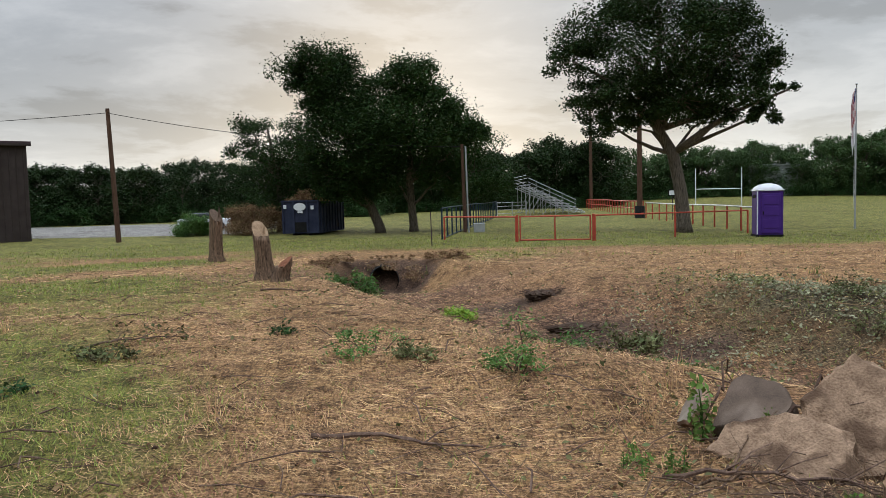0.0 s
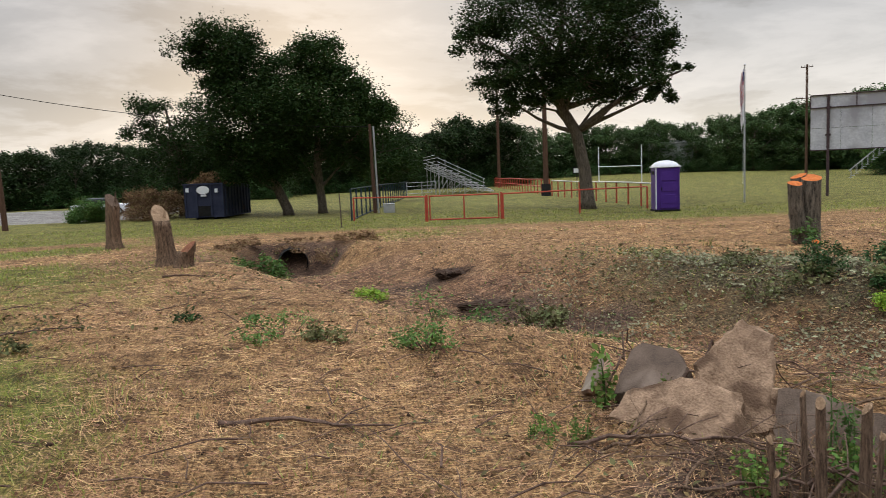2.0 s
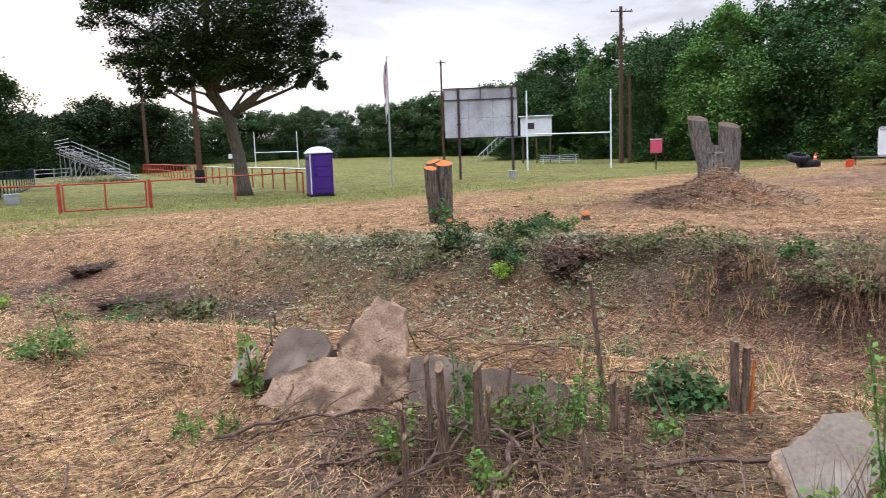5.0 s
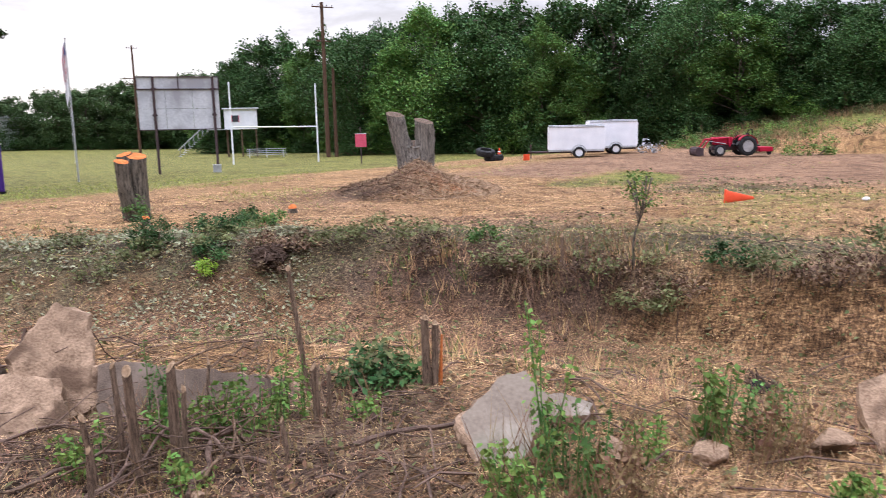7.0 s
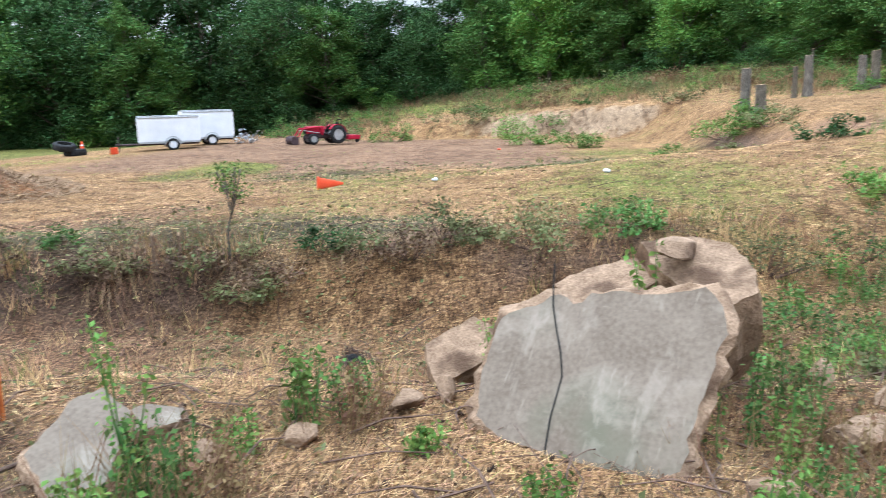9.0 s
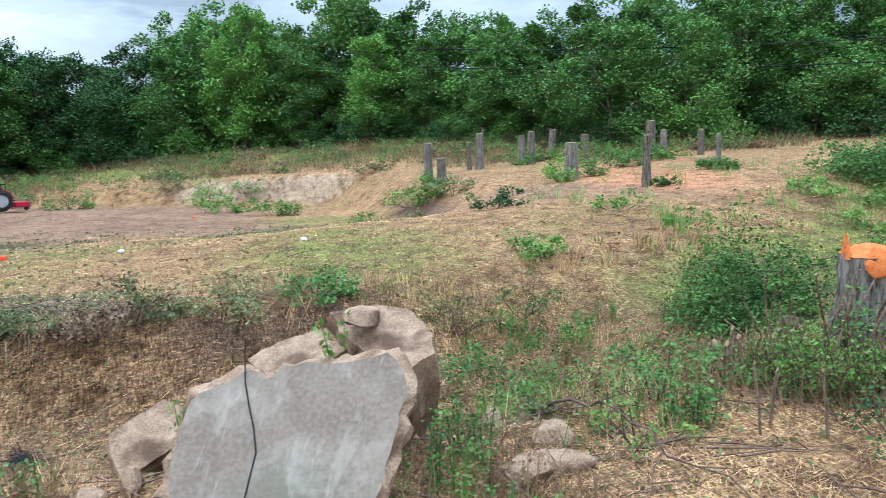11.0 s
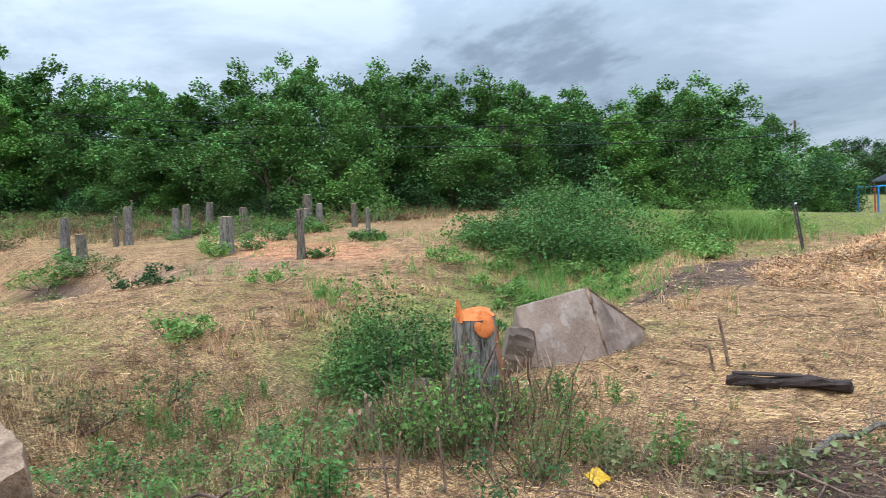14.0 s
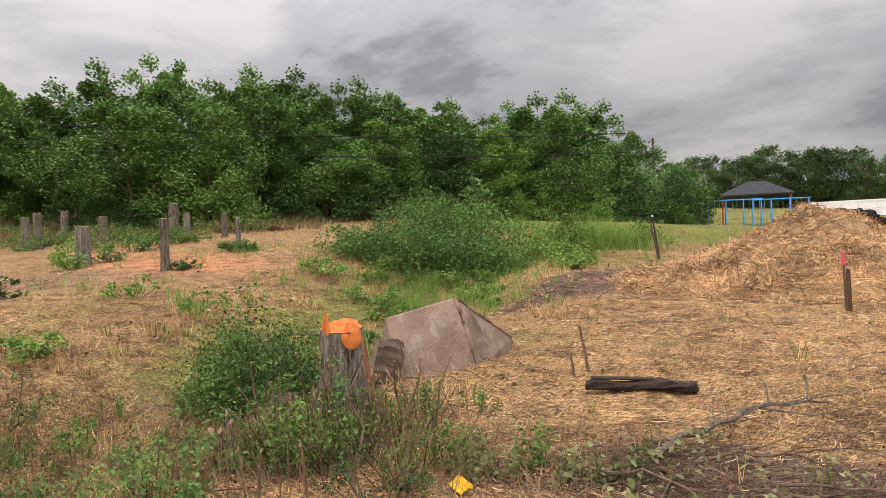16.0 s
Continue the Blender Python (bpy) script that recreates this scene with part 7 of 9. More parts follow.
# ---- the bank's larger plants and remains ----
def root_ball(x, y, size, seed, label, mat):
    rng = np.random.RandomState(seed)
    top = thing("root_ball", x, y, label=label, category="root ball")
    bm = bmesh.new()
    bmesh.ops.create_icosphere(bm, subdivisions=4, radius=0.5)
    for v in bm.verts:
        n = noise.noise(v.co * 2.6 + Vector((seed, 0, 0))) * 0.3 + noise.noise(v.co * 9 + Vector((seed, 0, 0))) * 0.2 + noise.noise(v.co * 24) * 0.16
        v.co = v.co * (1 + n)
        v.co = Vector((v.co.x * size[0], v.co.y * size[1], v.co.z * size[2] + size[2] * 0.12))
    part("clod", bm, mat, top)
    verts, faces = [], []
    for i in range(46):
        a = rng.uniform(0, 6.28)
        p = Vector((math.cos(a) * size[0] * 0.4, math.sin(a) * size[1] * 0.4, rng.uniform(0.1, 0.7) * size[2]))
        q = p + Vector((math.cos(a), math.sin(a), rng.uniform(-0.2, 0.5))) * rng.uniform(0.15, 0.5) * size[0]
        tube_lists(verts, faces, [p, p.lerp(q, 0.5) + Vector(rng.normal(0, 0.05, 3)), q], [0.010, 0.007, 0.003], 5)
    tagged(mesh_object("root", verts, faces, TWIG, top), kind="stuff")
    return top


SOIL = surface("dark_soil", (0.022, 0.013, 0.009), (0.085, 0.052, 0.034), scale=9, fine=60, bump=1.0)
root_ball(7.42, 7.72, (0.52, 0.5, 0.36), 61, "dark torn root ball of soil on the far bank", SOIL)
root_ball(2.3, 12.3, (0.85, 0.5, 0.2), 62, "low hump of dug dark soil in the ditch", SOIL)
root_ball(2.2, 15.35, (0.7, 0.5, 0.2), 63, "low hump of dug dark soil by the slope", SOIL)
root_ball(7.0, 1.0, (0.3, 0.2, 0.12), 64, "small black clod lying in the ditch", BLACK)


def log():
    verts, faces = [], []
    top = thing("rotten_log", 2.55, -7.64, math.degrees(math.atan2(-0.42, -0.94)), label="dark rotten log lying on the straw", category="log")
    rng = np.random.RandomState(8)
    path = [Vector((-0.6 + 0.1 * k, rng.normal(0, 0.006), 0.07 + 0.015 * math.sin(k))) for k in range(13)]
    tube_lists(verts, faces, path, [0.06] + [0.085 + rng.normal(0, 0.008) for _ in range(11)] + [0.075], 12)
    verts = [(v[0] + rng.normal(0, 0.008), v[1] * 1.25 + rng.normal(0, 0.009), min(v[2], 0.125 + 0.02 * math.sin(v[0] * 9)) + rng.normal(0, 0.007)) for v in verts]
    mesh_object("trunk", verts, faces, LOG_DARK, top, smooth_on=False)
    part("slab_of_bark", box(bmesh.new(), (0.7, 0.1, 0.03), (-0.2, 0.03, 0.155), (4, 2, 3), bevel=0.012), LOG_DARK, top, "loose strip of dark bark")
    top.scale = (0.86, 0.85, 0.7)


log()


def branch(x, y, turn, length, r, seed, label, twigs=8, lift=0.05, mat=None, leaves=0, wander=0.02):
    """A fallen limb with side twigs, lying along the ground."""
    rng = np.random.RandomState(seed)
    top = thing("fallen_branch", x, y, 0, 0, label, "branch")
    top.matrix_basis = pose(0, 0, 0)
    verts, faces, tips = [], [], []
    ca, sa = math.cos(radians(turn)), math.sin(radians(turn))
    path, bend = [], 0.0
    n = 12
    for k in range(n + 1):
        u = k / n
        bend += rng.normal(0, wander) * length
        px, py = x + ca * u * length - sa * bend, y + sa * u * length + ca * bend
        path.append(Vector((px, py, ground_z(px, py) + r + lift * math.sin(math.pi * u) * rng.uniform(0.5, 1.0))))
    tube_lists(verts, faces, path, [r * (1 - 0.7 * k / n) for k in range(n + 1)], 7)
    for _ in range(twigs):
        k = rng.randint(2, n)
        a = path[k]
        ang = radians(turn) + rng.choice([-1, 1]) * rng.uniform(0.4, 1.1)
        l = rng.uniform(0.12, 0.4) * length
        b = a + Vector((math.cos(ang) * l, math.sin(ang) * l, rng.uniform(-0.02, 0.12)))
        b.z = max(b.z, ground_z(b.x, b.y) + 0.01)
        tv, tf = [], []
        tube_lists(tv, tf, [a, a.lerp(b, 0.5) + Vector(rng.normal(0, 0.02 * length, 3)), b], [r * 0.35, r * 0.25, 0.003], 5)
        mesh_object("twig", tv, tf, mat or TWIG, top)
        tips.append(b)
    mesh_object("limb", verts, faces, mat or TWIG, top)
    if leaves:
        c = np.array([tips[i % len(tips)] for i in range(leaves)]) + rng.normal(0, 0.07, (leaves, 3))
        v, f = leaf_arrays(c, rng.uniform(0.04, 0.08, leaves), rng)
        array_object("foliage", v, f, LEAF_DRY, top)
    return top


branch(-0.98, 4.75, -10, 1.15, 0.02, 301, "brown fallen branch lying on the dry grass", 3, 0.01)
branch(1.68, -5.75, 252, 2.2, 0.026, 302, "grey lichened fallen limb over dark soil", 9, 0.2, mat=BARK, wander=0.012)
branch(0.9, -5.6, 200, 1.2, 0.012, 317, "thin fallen branch on dark soil", 10, 0.1)
branch(1.9, 2.4, 30, 1.5, 0.018, 303, "dark branch lying among cut stems", 6, 0.08)
branch(2.6, 2.0, -20, 1.3, 0.016, 304, "dark twiggy branch on the littered bank", 6, 0.06)
branch(1.15, 4.0, -35, 1.4, 0.014, 305, "thin dark branch by the rubble", 8, 0.12)
branch(1.9, 4.4, 10, 1.2, 0.012, 306, "thin bare branch arching over the rubble", 3, 0.55)
branch(1.7, 4.9, 60, 0.9, 0.010, 307, "bundle of thin twigs on the grey slab", 7, 0.4)
branch(4.6, -2.6, 200, 1.8, 0.013, 308, "long bare stem lying across green weeds", 4, 0.25)
branch(2.2, -5.3, 160, 1.3, 0.014, 309, "wilted leafy branch at the soil patch", 10, 0.14, leaves=160)
branch(1.35, 2.6, 15, 1.3, 0.013, 314, "dark dead branch in the brush by the stems", 10, 0.14)
branch(2.3, 2.3, 110, 1.1, 0.012, 315, "dark dead branch crossing the brush", 9, 0.2)
branch(1.5, 3.1, -25, 1.2, 0.012, 316, "thin dead branch at the slab's foot", 9, 0.16)
branch(-3.9, 8.1, 30, 1.0, 0.014, 310, "thin wilted branch on the grass", 10, 0.05, leaves=90)
branch(-3.2, 13.3, 5, 0.9, 0.02, 311, "short dark stick on the grass", 1, 0.01)
branch(4.5, 4.4, 40, 1.6, 0.02, 312, "fallen leafy branch in the ditch", 12, 0.15, leaves=300)
branch(4.7, 5.2, 80, 1.2, 0.02, 313, "second fallen leafy branch in the ditch", 10, 0.15, leaves=240)


rng_d = np.random.RandomState(93)
for i in range(16):
    x, y = rng_d.uniform(1.2, 3.3), rng_d.uniform(1.9, 4.7)
    if math.hypot(x - 2.1, y - 4.2) < 0.5:
        x -= 0.9
    branch(x, y, rng_d.uniform(-60, 90), rng_d.uniform(0.5, 1.2), rng_d.uniform(0.006, 0.013), 330 + i, "thin dark dead branch lying in the littered brush", rng_d.randint(4, 9), rng_d.uniform(0.03, 0.2), mat=BARK_BROWN)
for i in range(9):
    branch(rng_d.uniform(0.6, 2.6), rng_d.uniform(-6.6, -5.2), rng_d.uniform(150, 260), rng_d.uniform(0.5, 1.1), rng_d.uniform(0.006, 0.012), 350 + i, "thin dead branch lying over the dark soil", rng_d.randint(4, 9), rng_d.uniform(0.03, 0.16), leaves=int(60 * (i % 3 == 0)))


def cane(x, y, height, lean, seed):
    """One bent bare cane, cut pale at its tip."""
    rng = np.random.RandomState(seed)
    top = thing("bare_cane", x, y, label="dark bare cane with a pale cut tip by the stump", category="cane", group="canes round the orange stump")
    verts, faces = [], []
    tip = Vector((lean[0], lean[1], height))
    path = [Vector((0, 0, -0.05)), tip * 0.35 + Vector(rng.normal(0, 0.03, 3)), tip * 0.7 + Vector(rng.normal(0, 0.03, 3)), tip]
    r = rng.uniform(0.005, 0.011)
    tube_lists(verts, faces, path, [r * 1.2, r, r * 0.9, r * 0.8], 6)
    mesh_object("cane", verts, faces, BARK_BROWN, top)
    part("cut_tip", rod(bmesh.new(), tip, tip + (path[3] - path[2]).normalized() * 0.006, r * 0.85, r * 0.8, 6), CUT_PALE, top, "pale cut tip")


for i in range(34):
    a, q = rng_d.uniform(0, 6.283), 0.75 * math.sqrt(rng_d.rand())
    x, y = 4.0 + math.cos(a) * q, -5.05 + math.sin(a) * q
    if math.hypot(x - 4.42, y + 5.5) > 0.3:
        cane(x, y, rng_d.uniform(0.3, 0.85), rng_d.normal(0, 0.16, 2), 1200 + i)


def weed(x, y, height, seed, label, stems=5, leaf=0.06, spread=0.1, mat=None, per=16, name="tall_weed", group="tall weeds", stalk=None, lean=0.1):
    """Upright stems carrying leaves all the way up."""
    rng = np.random.RandomState(seed)
    top = thing(name, x, y, label=label, category="weed", group=group)
    verts, faces, pts, sz = [], [], [], []
    for s in range(stems):
        a, r = rng.uniform(0, 6.28), spread * math.sqrt(rng.rand())
        foot = Vector((math.cos(a) * r, math.sin(a) * r, -0.04))
        h = height * rng.uniform(0.55, 1.0) if s else height
        tip = foot + Vector((rng.normal(0, lean) * h, rng.normal(0, lean) * h, h * rng.uniform(0.8, 1.0)))
        mid = foot.lerp(tip, 0.5) + Vector(rng.normal(0, (0.03 + 0.3 * (lean - 0.1)) * h, 3))
        tube_lists(verts, faces, [foot, mid, tip], [0.005, 0.004, 0.002], 5)
        for k in range(per):
            u = (k + 0.5) / per
            p = foot.lerp(mid, u * 2) if u < 0.5 else mid.lerp(tip, u * 2 - 1)
            if u < 0.12:
                continue
            ang = rng.uniform(0, 6.28)
            o = leaf * rng.uniform(0.3, 1.3) * (1.2 - 0.5 * u)
            for j in range(3):
                pts.append(np.array(p) + np.array([math.cos(ang + j * 2.6) * o, math.sin(ang + j * 2.6) * o, rng.normal(0, 0.2) * leaf]))
                sz.append(leaf * rng.uniform(0.4, 1.0))
    tagged(mesh_object("stem", verts, faces, stalk or (LEAF_BROWN if mat is LEAF_BROWN else LEAF_WEED), top), kind="stuff")
    v, f = leaf_arrays(np.array(pts), np.array(sz), rng, narrow=0.62)
    array_object("foliage", v, f, mat or LEAF_BRIGHT, top)
    return top


# weeds: x, y, height, stems, leaf, spread, look
WEEDS_MOUND = [(1.62, 4.62, 0.55, 3, 0.075, 0.06, 0), (2.0, 4.5, 0.3, 5, 0.045, 0.12, 0), (1.2, 4.05, 0.2, 6, 0.035, 0.14, 0), (1.05, 4.25, 0.18, 6, 0.035, 0.12, 0)]
WEEDS_RUBBLE = [(2.9, 1.12, 0.95, 4, 0.05, 0.05, 0), (2.75, 1.0, 0.5, 12, 0.045, 0.2, 1), (2.95, 0.85, 0.42, 10, 0.04, 0.18, 3), (2.6, 1.15, 0.36, 8, 0.05, 0.16, 0), (3.75, 0.62, 0.55, 7, 0.055, 0.14, 0), (3.85, 0.45, 0.45, 9, 0.045, 0.16, 1), (3.7, 0.3, 0.5, 8, 0.04, 0.16, 3), (3.3, 0.85, 0.28, 6, 0.04, 0.12, 0)]
WEEDS_STAKES = [(2.25, 2.95, 0.32, 8, 0.05, 0.14, 0), (2.5, 2.75, 0.42, 8, 0.05, 0.14, 0), (2.75, 2.7, 0.45, 9, 0.05, 0.16, 0), (1.85, 3.05, 0.3, 6, 0.05, 0.12, 0), (2.0, 2.45, 0.22, 6, 0.05, 0.1, 0), (3.0, 2.3, 0.2, 5, 0.045, 0.1, 0), (2.5, 3.4, 0.5, 5, 0.04, 0.14, 1)]
WEEDS_SLABS = [(3.3, -1.55, 0.42, 8, 0.042, 0.2, 0), (3.5, -1.75, 0.5, 9, 0.042, 0.22, 1), (3.3, -1.9, 0.35, 8, 0.04, 0.2, 3), (2.95, -1.8, 0.28, 8, 0.04, 0.2, 1), (3.9, -2.0, 0.42, 8, 0.042, 0.2, 1), (2.7, -1.4, 0.3, 8, 0.045, 0.15, 0)]
WEEDS_STUMPS = [(4.05, -0.55, 0.3, 5, 0.05, 0.1, 0), (4.3, -0.4, 0.55, 3, 0.045, 0.06, 0), (4.05, -1.25, 0.95, 4, 0.06, 0.05, 0), (3.3, 0.0, 0.22, 6, 0.045, 0.12, 0), (2.9, -0.6, 0.2, 6, 0.04, 0.12, 0)]
WEEDS_SOUTH = [(2.4, -5.2, 0.42, 6, 0.05, 0.12, 0), (2.0, -5.1, 0.3, 8, 0.05, 0.2, 2), (2.55, -4.95, 0.34, 8, 0.06, 0.18, 2), (1.75, -5.35, 0.3, 8, 0.05, 0.2, 2), (2.9, -5.0, 0.4, 7, 0.05, 0.15, 0)]
WEEDS = WEEDS_MOUND + WEEDS_RUBBLE + WEEDS_STAKES + WEEDS_SLABS + WEEDS_STUMPS + WEEDS_SOUTH
for i, (x, y, h, st, lf, sp, kind) in enumerate(WEEDS):
    weed(x, y, h, 400 + i, ("fresh green weed shooting up among the rubble", "dull green weed with thin stems", "wilted grey-green broadleaf plant", "drying brown weed among green ones")[kind],
         st, lf, sp, (LEAF_BRIGHT, LEAF_WEED, LEAF_DRY, LEAF_BROWN)[kind])

# more weeds, thick along the southern ditch
rng_w = np.random.RandomState(78)
for i in range(54):
    x, y = rng_w.uniform(3.6, 8.6), rng_w.uniform(-6.6, -1.9)
    if math.hypot(x - 4.4, y + 5.5) < 0.35 or math.hypot(x - 4.2, y + 1.5) < 0.75 or x < 4.2 and y > -2.6:
        continue
    k = rng_w.randint(5)
    weed(x, y, rng_w.uniform(0.18, 0.5), 700 + i, ("fresh green weed in the ditch", "dull green weed in the ditch", "fresh green weed in the ditch", "drying brown weed in the ditch", "wilted grey-green weed in the ditch")[k],
         rng_w.randint(5, 11), rng_w.uniform(0.035, 0.06), 0.2, (LEAF_BRIGHT, LEAF_WEED, LEAF_BRIGHT, LEAF_BROWN, LEAF_DRY)[k], 12, group="weeds along the ditch")

for i, (x, y, w, h, n, m) in enumerate(((4.25, -5.2, 0.4, 0.8, 420, LEAF_WEED), (4.3, -4.9, 0.6, 0.45, 420, LEAF_BRIGHT), (4.75, -5.05, 0.4, 0.85, 480, LEAF_BRIGHT), (4.1, -5.6, 0.4, 0.45, 260, LEAF_BRIGHT), (3.9, -4.6, 0.7, 0.4, 700, LEAF_BRIGHT), (4.5, -4.3, 0.7, 0.35, 700, LEAF_WEED))):
    bush("climbing_shoots", x, y, w, h, 1900 + i, n, 0.05, m, "green shoots climbing round the cut stump", "shoots", "shoots round the orange stump", clumps=20, stems=12)
# the bramble round the orange stump
rng_b = np.random.RandomState(77)
for i in range(32):
    a, r = rng_b.uniform(0, 6.28), 1.0 * math.sqrt(rng_b.rand())
    x, y = 3.85 + math.cos(a) * r, -4.95 + math.sin(a) * r * 0.85
    if math.hypot(x - 4.42, y + 5.5) < 0.3:
        continue
    weed(x, y, rng_b.uniform(0.3, 0.85) * (1 - 0.35 * r), 470 + i, ("tangled bramble stems with small green leaves", "bare brown bramble canes", "tangled bramble stems with fresh leaves")[i % 3], 14, 0.034, 0.15, (LEAF_BRIGHT, LEAF_WEED, LEAF_BRIGHT)[i % 3], (9, 2, 8)[i % 3], "bramble", "brambles round the stump", BRUSH, 0.3)

# shrubs: x, y, width, height, leaves, leaf, look
SHRUBS_BANK = [(8.35, 9.9, 1.1, 0.42, 1100, 0.06, 1), (7.75, 9.4, 0.9, 0.4, 800, 0.06, 1), (9.2, 10.2, 1.2, 0.4, 1000, 0.06, 1), (6.5, 9.5, 0.8, 0.3, 500, 0.07, 3), (9.9, 10.6, 0.9, 0.45, 900, 0.06, 0)]
SHRUBS_NORTH_DITCH = [(5.4, 12.6, 0.9, 0.15, 260, 0.055, 3), (6.3, 11.0, 0.7, 0.3, 420, 0.05, 3), (5.8, 9.6, 0.5, 0.34, 380, 0.05, 3)]
SHRUBS_FAR_BANK = [(8.6, 6.3, 1.2, 0.4, 700, 0.06, 3), (8.1, 7.0, 0.9, 0.35, 500, 0.06, 3), (8.3, 2.4, 1.0, 0.45, 700, 0.06, 3), (5.1, 5.6, 1.3, 0.25, 600, 0.07, 3), (4.6, 6.1, 1.1, 0.2, 500, 0.07, 3), (4.9, 4.7, 0.8, 0.3, 500, 0.07, 1)]
SHRUBS_SOUTH_FIELD = [(13.5, -14.0, 1.4, 0.6, 800, 0.09, 2), (11.2, -13.6, 1.6, 0.6, 900, 0.09, 2), (9.8, -12.6, 1.2, 0.5, 700, 0.09, 2), (12.6, -15.5, 1.6, 0.7, 900, 0.1, 2), (8.2, -13.8, 0.9, 0.3, 400, 0.08, 2), (9.2, -10.4, 1.2, 0.45, 700, 0.08, 0), (7.6, -10.2, 0.7, 0.25, 300, 0.07, 2), (15.8, -17.5, 1.8, 0.8, 900, 0.1, 2), (11.8, -9.4, 1.0, 0.35, 400, 0.08, 2)]
SHRUBS_SOUTH_BUSH = [(7.3, -6.9, 1.6, 1.35, 10000, 0.055, 0), (7.9, -7.2, 1.5, 1.15, 3200, 0.06, 2), (6.6, -6.3, 0.9, 0.6, 1200, 0.05, 0)]
SHRUBS_OAK_FOOT = [(6.85, 9.75, 0.65, 0.72, 1500, 0.05, 1), (7.3, 8.9, 0.7, 0.3, 600, 0.06, 3), (7.0, 8.6, 0.6, 0.32, 700, 0.055, 1), (6.72, 8.3, 0.3, 0.36, 520, 0.045, 4), (8.0, 9.1, 0.7, 0.3, 500, 0.06, 3)]
SHRUBS_CULVERT_SIDE = [(0.38, 13.7, 0.55, 0.42, 700, 0.06, 4), (-0.75, 7.3, 0.9, 0.32, 520, 0.042, 0), (-0.3, 7.1, 0.5, 0.25, 400, 0.05, 3), (0.62, 6.5, 0.55, 0.42, 700, 0.042, 0), (1.35, 8.4, 0.9, 0.3, 500, 0.045, 0), (1.9, 7.4, 0.8, 0.35, 600, 0.06, 3), (2.6, 7.9, 0.8, 0.35, 500, 0.06, 0), (2.0, 11.0, 0.5, 0.25, 300, 0.06, 1), (-2.1, 16.6, 1.4, 0.5, 700, 0.09, 0), (-1.9, 21.0, 1.0, 0.7, 600, 0.1, 0)]
SHRUBS_LAWN_EDGE = [(-3.6, 7.6, 0.6, 0.2, 360, 0.06, 3), (-3.9, 6.2, 0.5, 0.15, 300, 0.06, 1), (-1.9, 8.6, 0.3, 0.15, 160, 0.05, 1)]
SHRUBS_EAST_BANK = [(8.9, 1.7, 0.8, 0.35, 600, 0.055, 1), (8.6, 1.2, 0.8, 0.3, 500, 0.06, 3), (8.5, 3.0, 1.1, 0.35, 700, 0.055, 3), (8.9, 5.0, 0.5, 0.3, 300, 0.06, 0), (8.4, 4.2, 1.0, 0.35, 700, 0.06, 3), (8.7, 0.2, 1.0, 0.5, 900, 0.06, 3), (8.5, -0.9, 1.2, 0.55, 900, 0.06, 3), (8.8, -1.8, 1.1, 0.5, 800, 0.07, 0), (3.5, 2.6, 0.4, 0.34, 420, 0.055, 1), (3.75, 2.7, 0.5, 0.22, 360, 0.055, 1), (3.6, 2.65, 0.45, 0.3, 240, 0.06, 3)]
SHRUBS_SOUTH_DITCH = [(8.5, -3.4, 1.4, 0.6, 1000, 0.06, 3), (8.9, -4.6, 1.2, 0.6, 900, 0.06, 0), (7.4, -3.2, 1.0, 0.5, 800, 0.07, 0), (6.6, -3.6, 1.2, 0.45, 900, 0.07, 0), (5.8, -3.4, 1.0, 0.4, 800, 0.06, 0), (5.2, -4.2, 1.1, 0.45, 900, 0.06, 2), (6.2, -4.6, 1.0, 0.4, 700, 0.06, 1), (4.9, -3.1, 0.9, 0.35, 700, 0.05, 2), (4.3, -3.5, 0.9, 0.35, 700, 0.05, 0), (3.7, -3.0, 0.7, 0.3, 500, 0.05, 2), (6.9, -5.2, 1.0, 0.5, 700, 0.07, 0), (5.6, -5.0, 0.9, 0.5, 700, 0.06, 0), (2.9, -4.2, 0.8, 0.3, 500, 0.05, 1), (3.3, -5.4, 0.7, 0.3, 500, 0.05, 0)]
SHRUBS_SOUTH_THICKET = [(11.2, -17.0, 1.8, 0.8, 1600, 0.10, 2), (13.0, -18.2, 3.4, 2.3, 14000, 0.09, 0), (11.6, -18.6, 1.8, 1.2, 3200, 0.09, 0), (14.6, -17.2, 2.0, 1.3, 3200, 0.10, 0), (9.6, -15.6, 1.4, 0.5, 900, 0.08, 2), (14.2, -19.6, 3.6, 2.6, 8000, 0.11, 0), (12.0, -19.6, 2.4, 1.1, 2200, 0.10, 0), (10.5, -21.0, 2.2, 0.9, 1800, 0.11, 2), (15.8, -21.0, 3.0, 1.7, 2600, 0.13, 0), (15.6, -18.2, 2.6, 1.1, 2200, 0.11, 0), (9.0, -19.0, 1.8, 0.9, 1400, 0.1, 2), (12.0, -24.0, 3.0, 1.6, 2200, 0.13, 2), (9.8, -26.0, 2.6, 1.0, 1500, 0.12, 2), (16.0, -25.0, 3.4, 2.4, 3000, 0.14, 0)]
